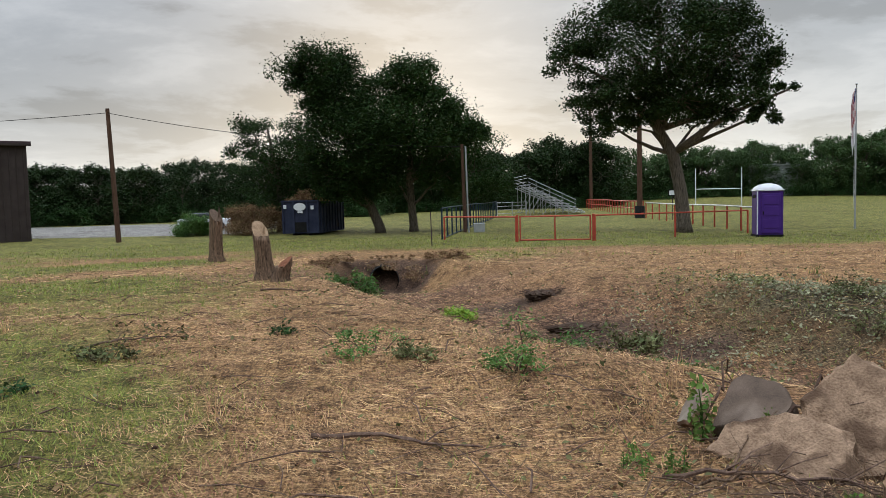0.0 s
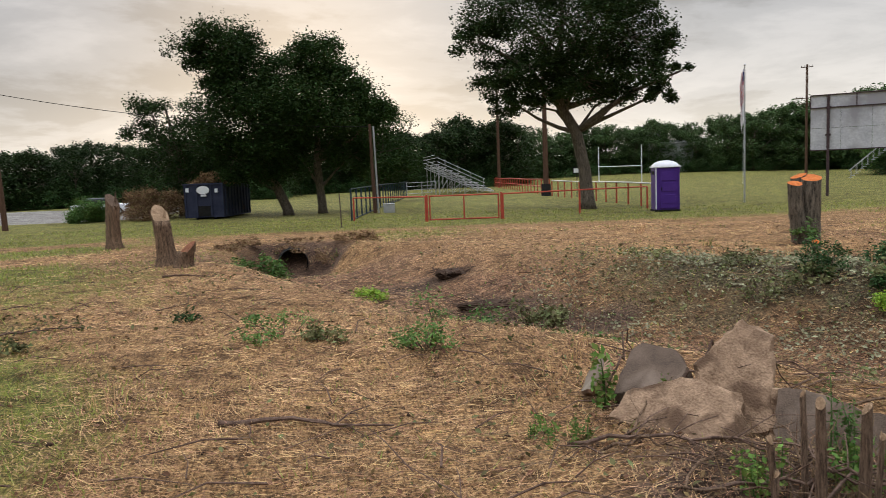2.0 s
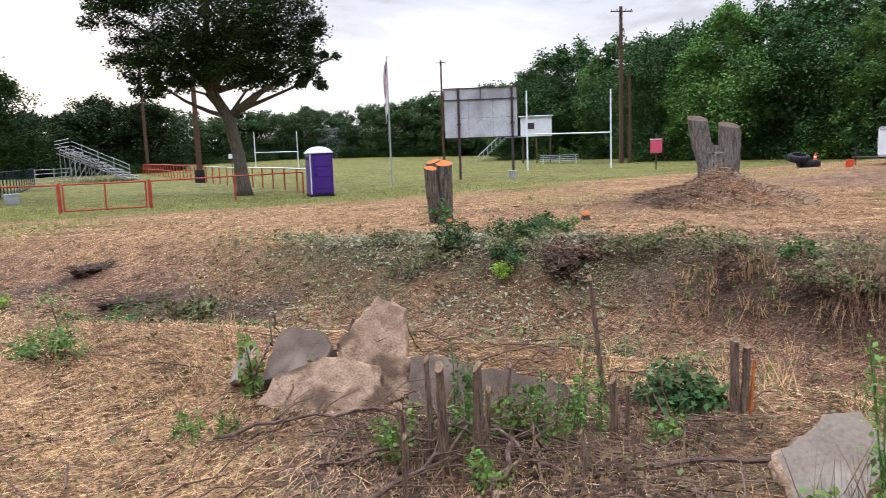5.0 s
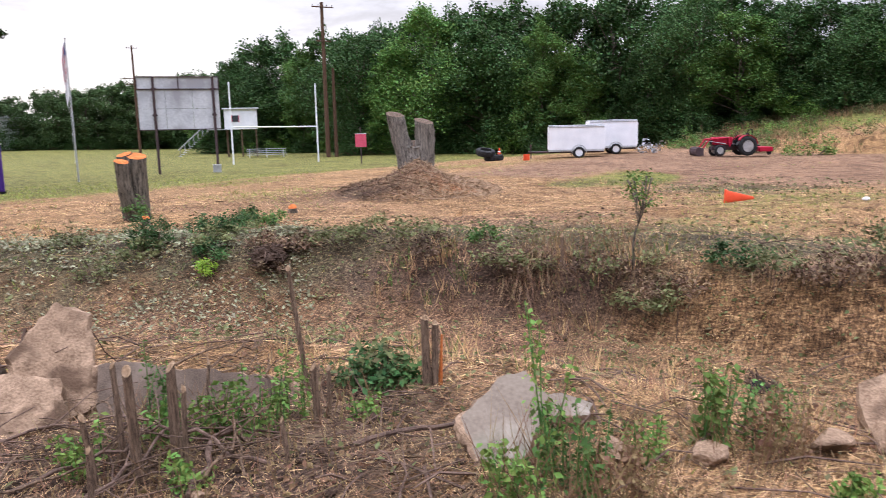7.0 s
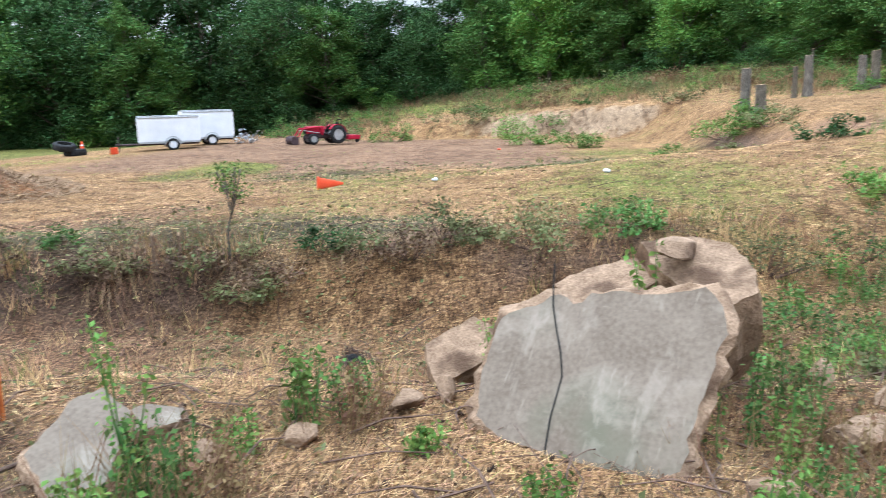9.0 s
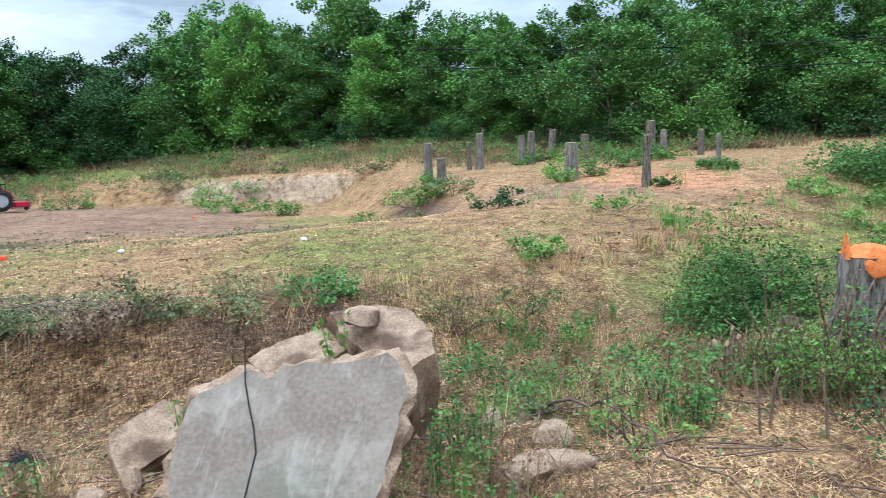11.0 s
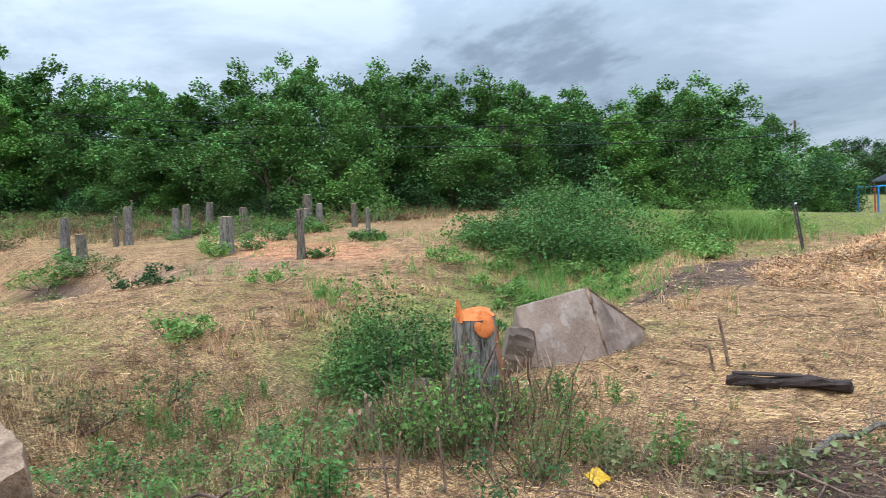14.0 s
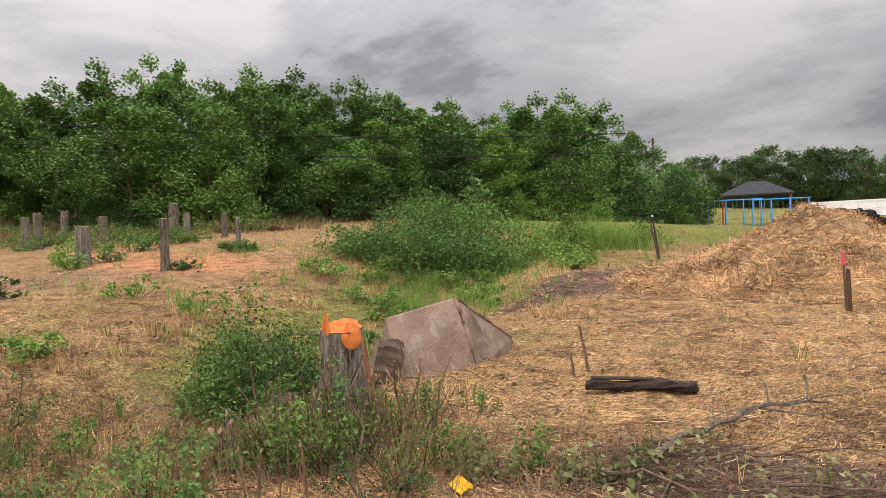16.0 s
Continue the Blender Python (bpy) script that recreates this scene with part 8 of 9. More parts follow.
SHRUBS_FIELD = [(26.5, -9.2, 1.8, 0.8, 1200, 0.1, 2), (27.3, -9.6, 1.5, 0.9, 900, 0.1, 0), (22.5, -12.4, 1.3, 0.8, 900, 0.1, 2), (24.5, -15.5, 2.2, 0.9, 1200, 0.1, 0), (27.0, -18.5, 2.6, 1.1, 1500, 0.11, 0), (19.2, -16.0, 1.2, 0.5, 700, 0.09, 0), (30.0, -17.0, 2.2, 1.0, 1200, 0.11, 3), (17.0, -7.6, 1.5, 0.5, 700, 0.09, 1), (14.0, -9.2, 1.2, 0.4, 500, 0.08, 2), (10.5, -5.5, 1.0, 0.5, 600, 0.08, 2), (24.0, -6.0, 1.2, 0.7, 600, 0.09, 2), (23.0, -7.6, 2.0, 0.6, 700, 0.09, 3), (33.0, -4.0, 2.2, 1.1, 1000, 0.12, 2), (37.0, -2.0, 2.4, 0.9, 1000, 0.12, 2)]
SHRUBS_SLOPE_FOOT = [(46.5, 6.0, 3.0, 1.4, 1200, 0.13, 2), (49.5, 10.0, 3.2, 1.4, 1200, 0.13, 3), (44.5, -1.5, 2.6, 2.0, 1200, 0.13, 2), (52.0, 14.0, 3.0, 1.6, 1200, 0.13, 0), (38.5, 27.0, 0.8, 0.4, 200, 0.1, 1), (48.0, 1.0, 2.6, 1.2, 900, 0.13, 3)]
SHRUBS = SHRUBS_BANK + SHRUBS_NORTH_DITCH + SHRUBS_FAR_BANK + SHRUBS_SOUTH_FIELD + SHRUBS_SOUTH_BUSH + SHRUBS_OAK_FOOT + SHRUBS_CULVERT_SIDE + SHRUBS_LAWN_EDGE + SHRUBS_EAST_BANK + SHRUBS_SOUTH_DITCH + SHRUBS_SOUTH_THICKET + SHRUBS_FIELD + SHRUBS_SLOPE_FOOT
SHRUBS += [(x, y, w, h, n, 0.10, k) for x, y, w, h, n, k in ((30.6, -20.0, 3.2, 1.2, 1500, 2), (32.4, -19.0, 3.0, 1.1, 1300, 0), (28.6, -20.6, 2.2, 0.9, 900, 2), (26.2, -18.6, 1.6, 0.6, 600, 2), (33.4, -16.0, 2.0, 0.8, 700, 0), (35.8, -18.2, 2.4, 1.0, 900, 2),
                                                        (20.9, -11.6, 0.9, 0.7, 500, 2), (21.2, -12.9, 0.7, 0.5, 300, 0), (16.7, -12.4, 0.7, 0.45, 350, 0), (19.0, -15.9, 1.3, 0.55, 600, 0), (27.4, -8.6, 2.4, 0.9, 1200, 2), (25.0, -9.4, 1.8, 0.8, 800, 3), (38.5, -21.0, 4.0, 1.8, 1400, 1), (35.0, -23.0, 4.0, 1.8, 1400, 1), (31.0, -25.0, 4.0, 1.7, 1400, 0), (41.0, -17.0, 4.0, 1.8, 1400, 0))]
LOOKS = [(LEAF_WEED, "green shrub growing in the rough ground"), (LEAF_DEEP_SHADED, "dark green leafy shrub on the cleared bank"), (LEAF_BRIGHT, "bright green young shrub"), (LEAF_DRY, "wilted grey-green cut brush lying on the bank"), (LEAF_LIME, "small lime green leafy plant in the ditch")]
for i, (x, y, w, h, n, lf, kind) in enumerate(SHRUBS):
    if 2.5 < x < 9.0 and -6.0 < y < -2.5:
        n, lf = int(n * 0.7), lf * 0.75
    bush("cut_brush" if kind == 3 else "green_shrub", x, y, w, h, 500 + i, n, lf, LOOKS[kind][0], LOOKS[kind][1], "brush" if kind == 3 else "shrub", "shrubs on the rough ground", clumps=max(12, n // 55), stems=12)
rng_s = np.random.RandomState(79)
for i in range(130):
    u, v = rng_s.uniform(0.2, 12.0), rng_s.uniform(-24.0, 30.0)
    x, y = 42 + 0.84 * u + 0.542 * v, -7 - 0.542 * u + 0.84 * v
    s = rng_s.uniform(0.8, 2.0)
    k = rng_s.randint(4)
    bush("slope_shrub", x, y, s * 1.6, s * 0.6, 1800 + i, 320, 0.13, (LEAF_BRIGHT, LEAF_BROWN, LEAF_DRY, LEAF_WEED)[k], ("green scrub on the rough slope", "dry brown scrub on the rough slope", "grey-green scrub on the rough slope", "dark green scrub on the rough slope")[k], "shrub", "scrub on the slope", clumps=14, stems=8)
for i, (x, y, w, h) in enumerate([(7.6, 7.95, 0.7, 0.3), (7.3, 7.5, 0.6, 0.25), (7.75, 7.5, 0.6, 0.3), (8.3, 5.6, 0.9, 0.3), (8.35, 4.4, 0.9, 0.3), (8.4, 3.3, 1.0, 0.4), (8.45, 2.3, 0.9, 0.4), (8.5, 0.6, 0.9, 0.35)]):
    bush("dead_brush_tuft", x, y, w, h, 880 + i, 900, 0.05, BRUSH, "dark dead brush tangled on the cut bank", "brush", "brush on the cut bank", clumps=20, stems=14)
for i, (x, y, w, h) in enumerate([(-2.9, 22.9, 1.0, 0.3), (0.1, 22.9, 1.0, 0.3), (-1.4, 23.9, 1.8, 0.1), (-3.2, 21.6, 0.8, 0.3), (-2.35, 22.3, 0.8, 0.5), (-0.5, 22.4, 0.9, 0.55), (-1.4, 23.1, 1.4, 0.35), (0.6, 21.8, 0.9, 0.3)]):
    bush("dead_brush_tuft", x, y, w, h, 860 + i, 1100, 0.055, LEAF_BROWN, "brown dead brush hanging over the culvert", "brush", "brush round the culvert", clumps=22, stems=10)
tree("sapling", 8.55, 2.75, 1.25, 0.5, 66, leaves=420, leaf=0.045, trunk=0.018, first=0.5, label="thin young sapling on the far bank", clumps=16, limbs=5, material=LEAF_BRIGHT, lean=(0.1, -0.15))


# ---- culvert, straw heap, stake, playground ----
def culvert():
    top = thing("culvert_pipe", -1.5, 22.55, 6, ground_z(-1.45, 21.8) - 0.06, label="corrugated culvert pipe opening into the ditch, blackened for its inner shade", category="culvert")
    verts, faces = [], []
    for ring in range(24):
        r = 0.42 + 0.012 * (ring % 2)
        for k in range(24):
            a = 2 * math.pi * k / 24
            verts.append((r * math.cos(a), ring * 0.1, 0.42 + r * math.sin(a)))
    for i in range(23):
        for k in range(24):
            a, b = i * 24 + k, i * 24 + (k + 1) % 24
            faces.append((a, b, b + 24, a + 24))
    faces.append(tuple(23 * 24 + k for k in range(24)))
    # the whole pipe is coloured black to stand in for the shade inside
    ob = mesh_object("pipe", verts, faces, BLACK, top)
    sol = ob.modifiers.new("wall", "SOLIDIFY")
    sol.thickness = 0.02


culvert()


HX, HY = 2.7, -17.6


def straw_heap():
    """A broad heap of raked straw."""
    top = thing("straw_heap", HX, HY, label="broad heap of raked golden straw", category="straw heap")
    z0 = top.matrix_basis.translation.z
    rng = np.random.RandomState(12)
    verts, faces = [], []
    n, m = 70, 26

    def height(x, y):
        k = math.hypot(x / 4.2, y / 3.4)
        peak = math.exp(-((x + 0.1) / 1.6) ** 2 - (y / 1.5) ** 2)
        return 1.5 * (0.55 * max(0, 1 - k) ** 0.85 + 0.5 * peak) + 0.16 * noise.noise(Vector((x * 1.7, y * 1.7, 0))) * max(0, 1 - k) + 0.09 * noise.noise(Vector((x * 6, y * 6, 2))) * max(0, 1 - k)

    for j in range(m + 1):
        for i in range(n):
            a, u = 2 * math.pi * i / n, j / m
            x, y = 4.2 * u * math.cos(a), 3.4 * u * math.sin(a)
            verts.append((x, y, height(x, y) + (ground_z(HX + x, HY + y) - z0) - 0.05 * u))
    for j in range(m):
        for i in range(n):
            a, b = j * n + i, j * n + (i + 1) % n
            faces.append((a, b, b + n, a + n))
    mesh_object("mound", verts, faces, surface("heaped_straw", (0.13, 0.085, 0.045), (0.40, 0.275, 0.145), scale=5, fine=40, bump=1.0, stain=(0.11, 0.08, 0.04), stain_at=0.58), top, smooth_on=True)
    count = 26000
    u, a = np.sqrt(rng.uniform(0, 1, count)) * 1.02, rng.uniform(0, 2 * np.pi, count)
    xs, ys = 4.2 * u * np.cos(a), 3.4 * u * np.sin(a)
    zs = np.array([height(x, y) for x, y in zip(xs, ys)]) + land(HX + xs, HY + ys) + relief(HX + xs, HY + ys) - z0
    v, f = straw_arrays(np.stack([xs, ys, zs + 0.01], 1), rng, 0.10, 0.40, 0.008, 0.45)
    tagged(array_object("loose_straw", v, f, STRAW, top), kind="stuff")
    pick = rng.rand(count) < 0.35 * (0.4 + 0.6 * (np.sin(xs * 2.3 + 1.0) * np.sin(ys * 2.9) > 0))
    v, f = straw_arrays(np.stack([xs, ys, zs + 0.02], 1)[pick], rng, 0.15, 0.6, 0.011, 0.4)
    tagged(array_object("brown_straw", v, f, BRUSH, top, "darker brown stalks"), kind="stuff")


def straw_arrays(at, rng, short, long, width, lift, comb=None):
    """Thin straight stalks, two triangles each; comb: the way they were raked."""
    n = len(at)
    az = rng.uniform(0, 2 * np.pi, n) if comb is None else comb + rng.normal(0, 0.55, n)
    tilt = rng.normal(0, lift, n)
    l = rng.uniform(short, long, n)[:, None]
    w = (np.broadcast_to(width, n) * rng.uniform(0.7, 1.4, n))[:, None]
    way = np.stack([np.cos(az) * np.cos(tilt), np.sin(az) * np.cos(tilt), np.sin(tilt)], 1)
    side = np.stack([-np.sin(az), np.cos(az), rng.normal(0, 0.5, n)], 1)
    p0, p1 = at - way * l * 0.5, at + way * l * 0.5
    v = np.stack([p0 - side * w / 2, p0 + side * w / 2, p1 + side * w / 3, p1 - side * w / 3], 1).reshape(-1, 3)
    base = np.arange(n)[:, None] * 4
    f = np.concatenate([base + np.array([[0, 1, 2]]), base + np.array([[0, 2, 3]])], 1).reshape(-1, 3)
    return v, f


straw_heap()
tp = thing("steel_post", 7.64, -22.19, label="thin dark steel fence post leaning in the dirt", category="post")
part("post", rod(bmesh.new(), (0, 0, -0.1), (0.16, 0.1, 1.25), 0.028, 0.024, 8), STEEL_DARK, tp)
part("cap", rod(bmesh.new(), (0.16, 0.1, 1.25), (0.166, 0.104, 1.3), 0.03, 0.026, 8), WHITE_PAINT, tp, "pale painted tip")
sk = thing("survey_stake", 1.56, -13.6, label="dark wooden survey stake with a pink flagged lath", category="stake")
part("stake", box(bmesh.new(), (0.06, 0.05, 0.7), (0, 0, 0.29), (0, 1.5, 0), bevel=0.008), WOOD_BROWN, sk)
part("lath", box(bmesh.new(), (0.035, 0.012, 0.9), (0.05, 0.045, 0.42), (0, 2, 0), bevel=0.003), WOOD_GREY, sk)
part("ribbon", box(bmesh.new(), (0.05, 0.02, 0.2), (0.066, 0.045, 0.8), (0, 2, 0), bevel=0.004), PINK, sk, "pink marking ribbon")
sheet = bmesh.new()
bmesh.ops.create_grid(sheet, x_segments=9, y_segments=7, size=0.5)
for v in sheet.verts:
    v.co = Vector((v.co.x * 0.2, v.co.y * 0.1, 0.022 * noise.noise(v.co * 5) + 0.008 * noise.noise(v.co * 13)))
bmesh.ops.solidify(sheet, geom=sheet.faces[:], thickness=0.003)
scrap = part("plastic_scrap", sheet, YELLOW)
scrap.matrix_basis = pose(2.55, -4.6, ground_z(2.55, -4.6) + 0.05, 24, 5, 150)
tagged(scrap, "scrap of yellow plastic lying in the weeds", "litter")


def pavilion():
    top = thing("pavilion", 18.4, -79.0, 12, label="open picnic shelter with a dark hipped roof and red posts", category="pavilion")
    w, d, h = 6.8, 5.0, 3.0
    bm = bmesh.new()
    vs = [bm.verts.new(p) for p in ((-w / 2, -d / 2, h), (w / 2, -d / 2, h), (w / 2, d / 2, h), (-w / 2, d / 2, h), (-w * 0.12, 0, h + 1.35), (w * 0.12, 0, h + 1.35))]
    for f in ((0, 1, 5, 4), (1, 2, 5), (2, 3, 4, 5), (3, 0, 4), (3, 2, 1, 0)):
        bm.faces.new([vs[i] for i in f])
    bmesh.ops.recalc_face_normals(bm, faces=bm.faces)
    part("roof", bm, ROOF_DARK, top, "dark shingled hipped roof")
    part("fascia", box(bmesh.new(), (w + 0.08, d + 0.08, 0.14), (0, 0, h - 0.08), bevel=0.02), ROOF_DARK, top)
    for x in (-w / 2 + 0.35, w / 2 - 0.35):
        for y in (-d / 2 + 0.35, d / 2 - 0.35):
            part("post", box(bmesh.new(), (0.16, 0.16, h + 0.1), (x, y, h / 2 - 0.08), bevel=0.015), RED_PAINT, top)


pavilion()
post = thing("red_post", 13.2, -77.5, label="red painted post standing beside the shelter", category="post")
part("post", box(bmesh.new(), (0.18, 0.18, 2.2), (0, 0, 1.05), bevel=0.02), RED_PAINT, post)


def swing_frame(x, y, turn, bays, label):
    top = thing("swing_frame", x, y, turn, label=label, category="swing set", group="blue playground frames")
    for i in range(bays + 1):
        for s in (-1, 1):
            part("leg", rod(bmesh.new(), (i * 1.5, s * 0.8, -0.1), (i * 1.5, s * 0.12, 2.3), 0.045, 0.045, 8), SKYBLUE, top)
    part("top_bar", rod(bmesh.new(), (-0.15, 0, 2.3), (bays * 1.5 + 0.15, 0, 2.3), 0.05, 0.05, 8), SKYBLUE, top)
    for i in range(bays):
        for dx in (0.55, 0.95):
            part("chain", rod(bmesh.new(), (i * 1.5 + dx, 0, 0.55), (i * 1.5 + dx, 0, 2.28), 0.012, 0.012, 5), ALUMINIUM, top)
        part("swing_seat", box(bmesh.new(), (0.46, 0.16, 0.03), (i * 1.5 + 0.75, 0, 0.54), bevel=0.01), BLACK, top)


swing_frame(20.6, -70.5, 197, 3, "sky-blue steel swing frame on the grass")
swing_frame(16.7, -70.5, 197, 3, "second sky-blue steel swing frame behind the first")
wall = thing("retaining_wall", -6.0, -104.0, 0, label="long pale wall with a thin top rail at the slope", category="wall")
part("wall", box(bmesh.new(), (48.0, 0.4, 2.3), (0, 0, 0.9), bevel=0.03), WHITE_PLASTIC, wall)
part("coping", box(bmesh.new(), (48.2, 0.6, 0.16), (0, 0, 2.12), bevel=0.03), WHITE_PAINT, wall)
mulch = root_ball(11.6, -88.0, (6.5, 3.0, 2.4), 65, "far heap of dark mulch on the grass", BLACK)
car = thing("parked_car", -19.0, 63.5, 10, label="white car parked behind the round shrub", category="car")
part("body", box(bmesh.new(), (4.3, 1.75, 0.62), (0, 0, 0.62), bevel=0.14), WHITE_PAINT, car)
part("cabin", box(bmesh.new(), (2.2, 1.55, 0.55), (-0.2, 0, 1.15), bevel=0.18), GLASS, car)
for sx in (-1.35, 1.35):
    for sy in (-0.85, 0.85):
        wheel(car, (sx, sy, 0.32), 0.32, 0.2, ALUMINIUM)
roofs = thing("far_building", 65.6, 139.4, -24, 5.4, "long white building among the far trees", "building")
part("wall", box(bmesh.new(), (8.4, 5.0, 6.0), (0, 0, -2.2), bevel=0.05), WHITE_PLASTIC, roofs)
part("roof", box(bmesh.new(), (9.0, 5.8, 0.25), (0, 0, 1.0), (6, 0, 0), bevel=0.03), ALUMINIUM, roofs)
house = thing("far_house", 66.0, 148.0, -24, label="grey gabled house rising above the far trees", category="house")
hz = 9.4 - house.matrix_basis.translation.z
part("wall", box(bmesh.new(), (5.6, 5.0, hz), (0, 0, hz / 2), bevel=0.04), SIGN_BACK, house)
gable = bmesh.new()
gv = [gable.verts.new(p) for p in ((-3.1, -2.8, hz), (3.1, -2.8, hz), (0, -2.8, hz + 2.0), (-3.1, 2.8, hz), (3.1, 2.8, hz), (0, 2.8, hz + 2.0))]
for f in ((0, 1, 2), (5, 4, 3), (0, 2, 5, 3), (1, 4, 5, 2), (0, 3, 4, 1)):
    gable.faces.new([gv[i] for i in f])
part("roof", gable, ROOF_DARK, house, "dark grey gabled roof")
notice = thing("field_sign", 18.84, 56.76, -18, label="small framed sign on a post beside the fence", category="sign")
part("post", rod(bmesh.new(), (0, 0.04, -0.1), (0, 0.04, 1.9), 0.03, 0.03, 6), STEEL_DARK, notice)
part("frame", box(bmesh.new(), (0.62, 0.05, 0.5), (0, 0, 2.1), bevel=0.01), BLACK, notice)
part("panel", box(bmesh.new(), (0.46, 0.02, 0.34), (0, -0.03, 2.1), bevel=0.005), WHITE_PLASTIC, notice)
cabinet = thing("utility_cabinet", 3.0, 44.3, -4, label="grey metal utility cabinet standing by the dark fence", category="utility box")
part("case", box(bmesh.new(), (0.68, 0.45, 0.5), (0, 0.2, 0.25), bevel=0.02), ALUMINIUM, cabinet)
part("lid", box(bmesh.new(), (0.72, 0.5, 0.05), (0, 0.2, 0.52), bevel=0.015), ALUMINIUM, cabinet)
for lx, ly, turn, label in ((17.0, 0.97, 20, "scrap of white plastic on the mown ground"), (14.7, -2.56, 60, "pale plastic bag lying in the grass"), (33.4, -0.6, 10, "scrap of orange plastic at the slope's foot")):
    bm = bmesh.new()
    bmesh.ops.create_icosphere(bm, subdivisions=2, radius=0.075)
    for v in bm.verts:
        v.co = v.co * (1 + 0.5 * noise.noise(v.co * 9 + Vector((lx, 0, 0))))
        v.co.z = v.co.z * 0.5 + 0.05
    bag = part("plastic_scrap", bm, ORANGE_PLASTIC if lx > 30 else WHITE_PLASTIC)
    bag.matrix_basis = pose(lx, ly, ground_z(lx, ly), 0, 0, turn)
    tagged(bag, label, "litter")


# ---- what lies on the ground: straw, grass, leaves, twigs, clods ----
def scatter(count, near, far, rng, power=1.0, a0=-40, a1=188):
    """Places in the arc that the ground is seen over, thinning out with distance."""
    u = rng.uniform(0, 1, count)
    r = near * (far / near) ** (u ** power)
    a = np.radians(rng.uniform(a0, a1, count))
    return r * np.sin(a), r * np.cos(a), r


def heights(x, y):
    return land(x, y) + relief(x, y)


def cover():
    rng = np.random.RandomState(91)
    # straw
    x, y, r = scatter(350000, 0.9, 26, rng, 0.75)
    w = zones(x, y)
    side, along = ditch_place(x, y)
    clump = 0.5 + 0.5 * ripple(x, y, 0.5, 33)
    keep = rng.rand(len(x)) < np.clip(1.2 - 1.0 * w["grass"] - 0.45 * w["dirt"] - 0.5 * np.exp(-((x - 2.8) / 1.2) ** 2 - ((y - 1.4) / 2.0) ** 2) - 0.9 * np.exp(-((x - 1.0) / 1.1) ** 2 - ((y + 5.7) / 0.6) ** 2) - 0.9 * w["red"] - 0.3 * w["litter"], 0.03, 1) * (0.45 + 0.55 * clump)
    x, y, r = x[keep], y[keep], r[keep]
    v, f = straw_arrays(np.stack([x, y, heights(x, y) + 0.012], 1), rng, 0.03, 0.15, 0.0008 + 0.00030 * r, 0.24, 1.6 * ripple(x, y, 1.4, 35) + 0.4)
    tagged(array_object("straw_litter", v, f, STRAW), "loose dry straw strewn over the cleared ground", "straw", kind="stuff")
    # dead stalks and brush, darkest in the ditch and on its banks
    x, y, r = scatter(170000, 0.9, 24, rng, 0.75)
    w = zones(x, y)
    side, along = ditch_place(x, y)
    weight = 0.5 * np.exp(-((side - 0.6) / 3.0) ** 2) * smooth(0.05, 0.2, along) + 0.5 * w["dirt"] + 0.10 + 0.55 * np.exp(-((x - 2.9) / 1.3) ** 2 - ((y - 1.6) / 2.4) ** 2)
    keep = rng.rand(len(x)) < weight * (0.2 + 0.8 * (ripple(x, y, 0.6, 66) > -0.05))
    x, y, r = x[keep], y[keep], r[keep]
    v, f = straw_arrays(np.stack([x, y, heights(x, y) + 0.018], 1), rng, 0.05, 0.3, 0.0018 + 0.0005 * r, 0.25, 1.8 * ripple(x, y, 1.1, 36))
    tagged(array_object("dead_brush", v, f, BRUSH), "dark dead stalks and brush matted over the ditch", "brush", kind="stuff")
    # long pale and brown stalks raked together in the ditch
    x, y, r = scatter(60000, 1.6, 18, rng, 0.8)
    side, along = ditch_place(x, y)
    keep = rng.rand(len(x)) < 0.5 * np.exp(-((side + 0.2) / 2.6) ** 2) * smooth(0.12, 0.3, along) * (ripple(x, y, 0.7, 68) > -0.2)
    x, y, r = x[keep], y[keep], r[keep]
    v, f = straw_arrays(np.stack([x, y, heights(x, y) + 0.03], 1), rng, 0.2, 0.65, 0.0022 + 0.00045 * r, 0.16, 1.5 * ripple(x, y, 1.8, 37))
    tagged(array_object("raked_stalks", v, f, LEAF_BROWN), "long brown stalks raked together in the ditch", "stalks", kind="stuff")
    # dry grass hanging over the far bank's edge, and on the mown ground's swaths
    cx, cy = rng.uniform(6.5, 11.5, 60000), rng.uniform(-2.5, 10.5, 60000)
    s0, al = ditch_place(cx, cy)
    keep = (np.abs(s0 - 2.1 - 0.45 * ripple(cx, cy, 0.7, 38)) < 0.28) & (ripple(cx, cy, 0.45, 39) + rng.normal(0, 0.25, 60000) > 0.3) & (al > 0.33) & (al < 0.6)
    cx, cy = cx[keep], cy[keep]
    n = len(cx)
    gx, gy = (ditch_place(cx + 0.05, cy)[0] - ditch_place(cx - 0.05, cy)[0]) * 10, (ditch_place(cx, cy + 0.05)[0] - ditch_place(cx, cy - 0.05)[0]) * 10
    turn = np.arctan2(-gy, -gx) + rng.normal(0, 1.1, n)
    reach, drop, wd = rng.uniform(0.08, 0.42, n), rng.uniform(0.05, 0.4, n), 0.0055
    z = heights(cx, cy)
    rows = []
    for k, lift_up in ((0.0, 0.0), (0.45, 0.07), (1.0, -1.0)):
        zz = z + np.where(lift_up < 0, -drop, lift_up)
        fx, fy = cx + np.cos(turn) * reach * k, cy + np.sin(turn) * reach * k
        zz = np.maximum(zz, heights(fx, fy) + 0.015)
        rows += [np.stack([fx - np.sin(turn) * wd * (1.1 - k), fy + np.cos(turn) * wd * (1.1 - k), zz], 1), np.stack([fx + np.sin(turn) * wd * (1.1 - k), fy - np.cos(turn) * wd * (1.1 - k), zz], 1)]
    v = np.stack(rows, 1).reshape(-1, 3)
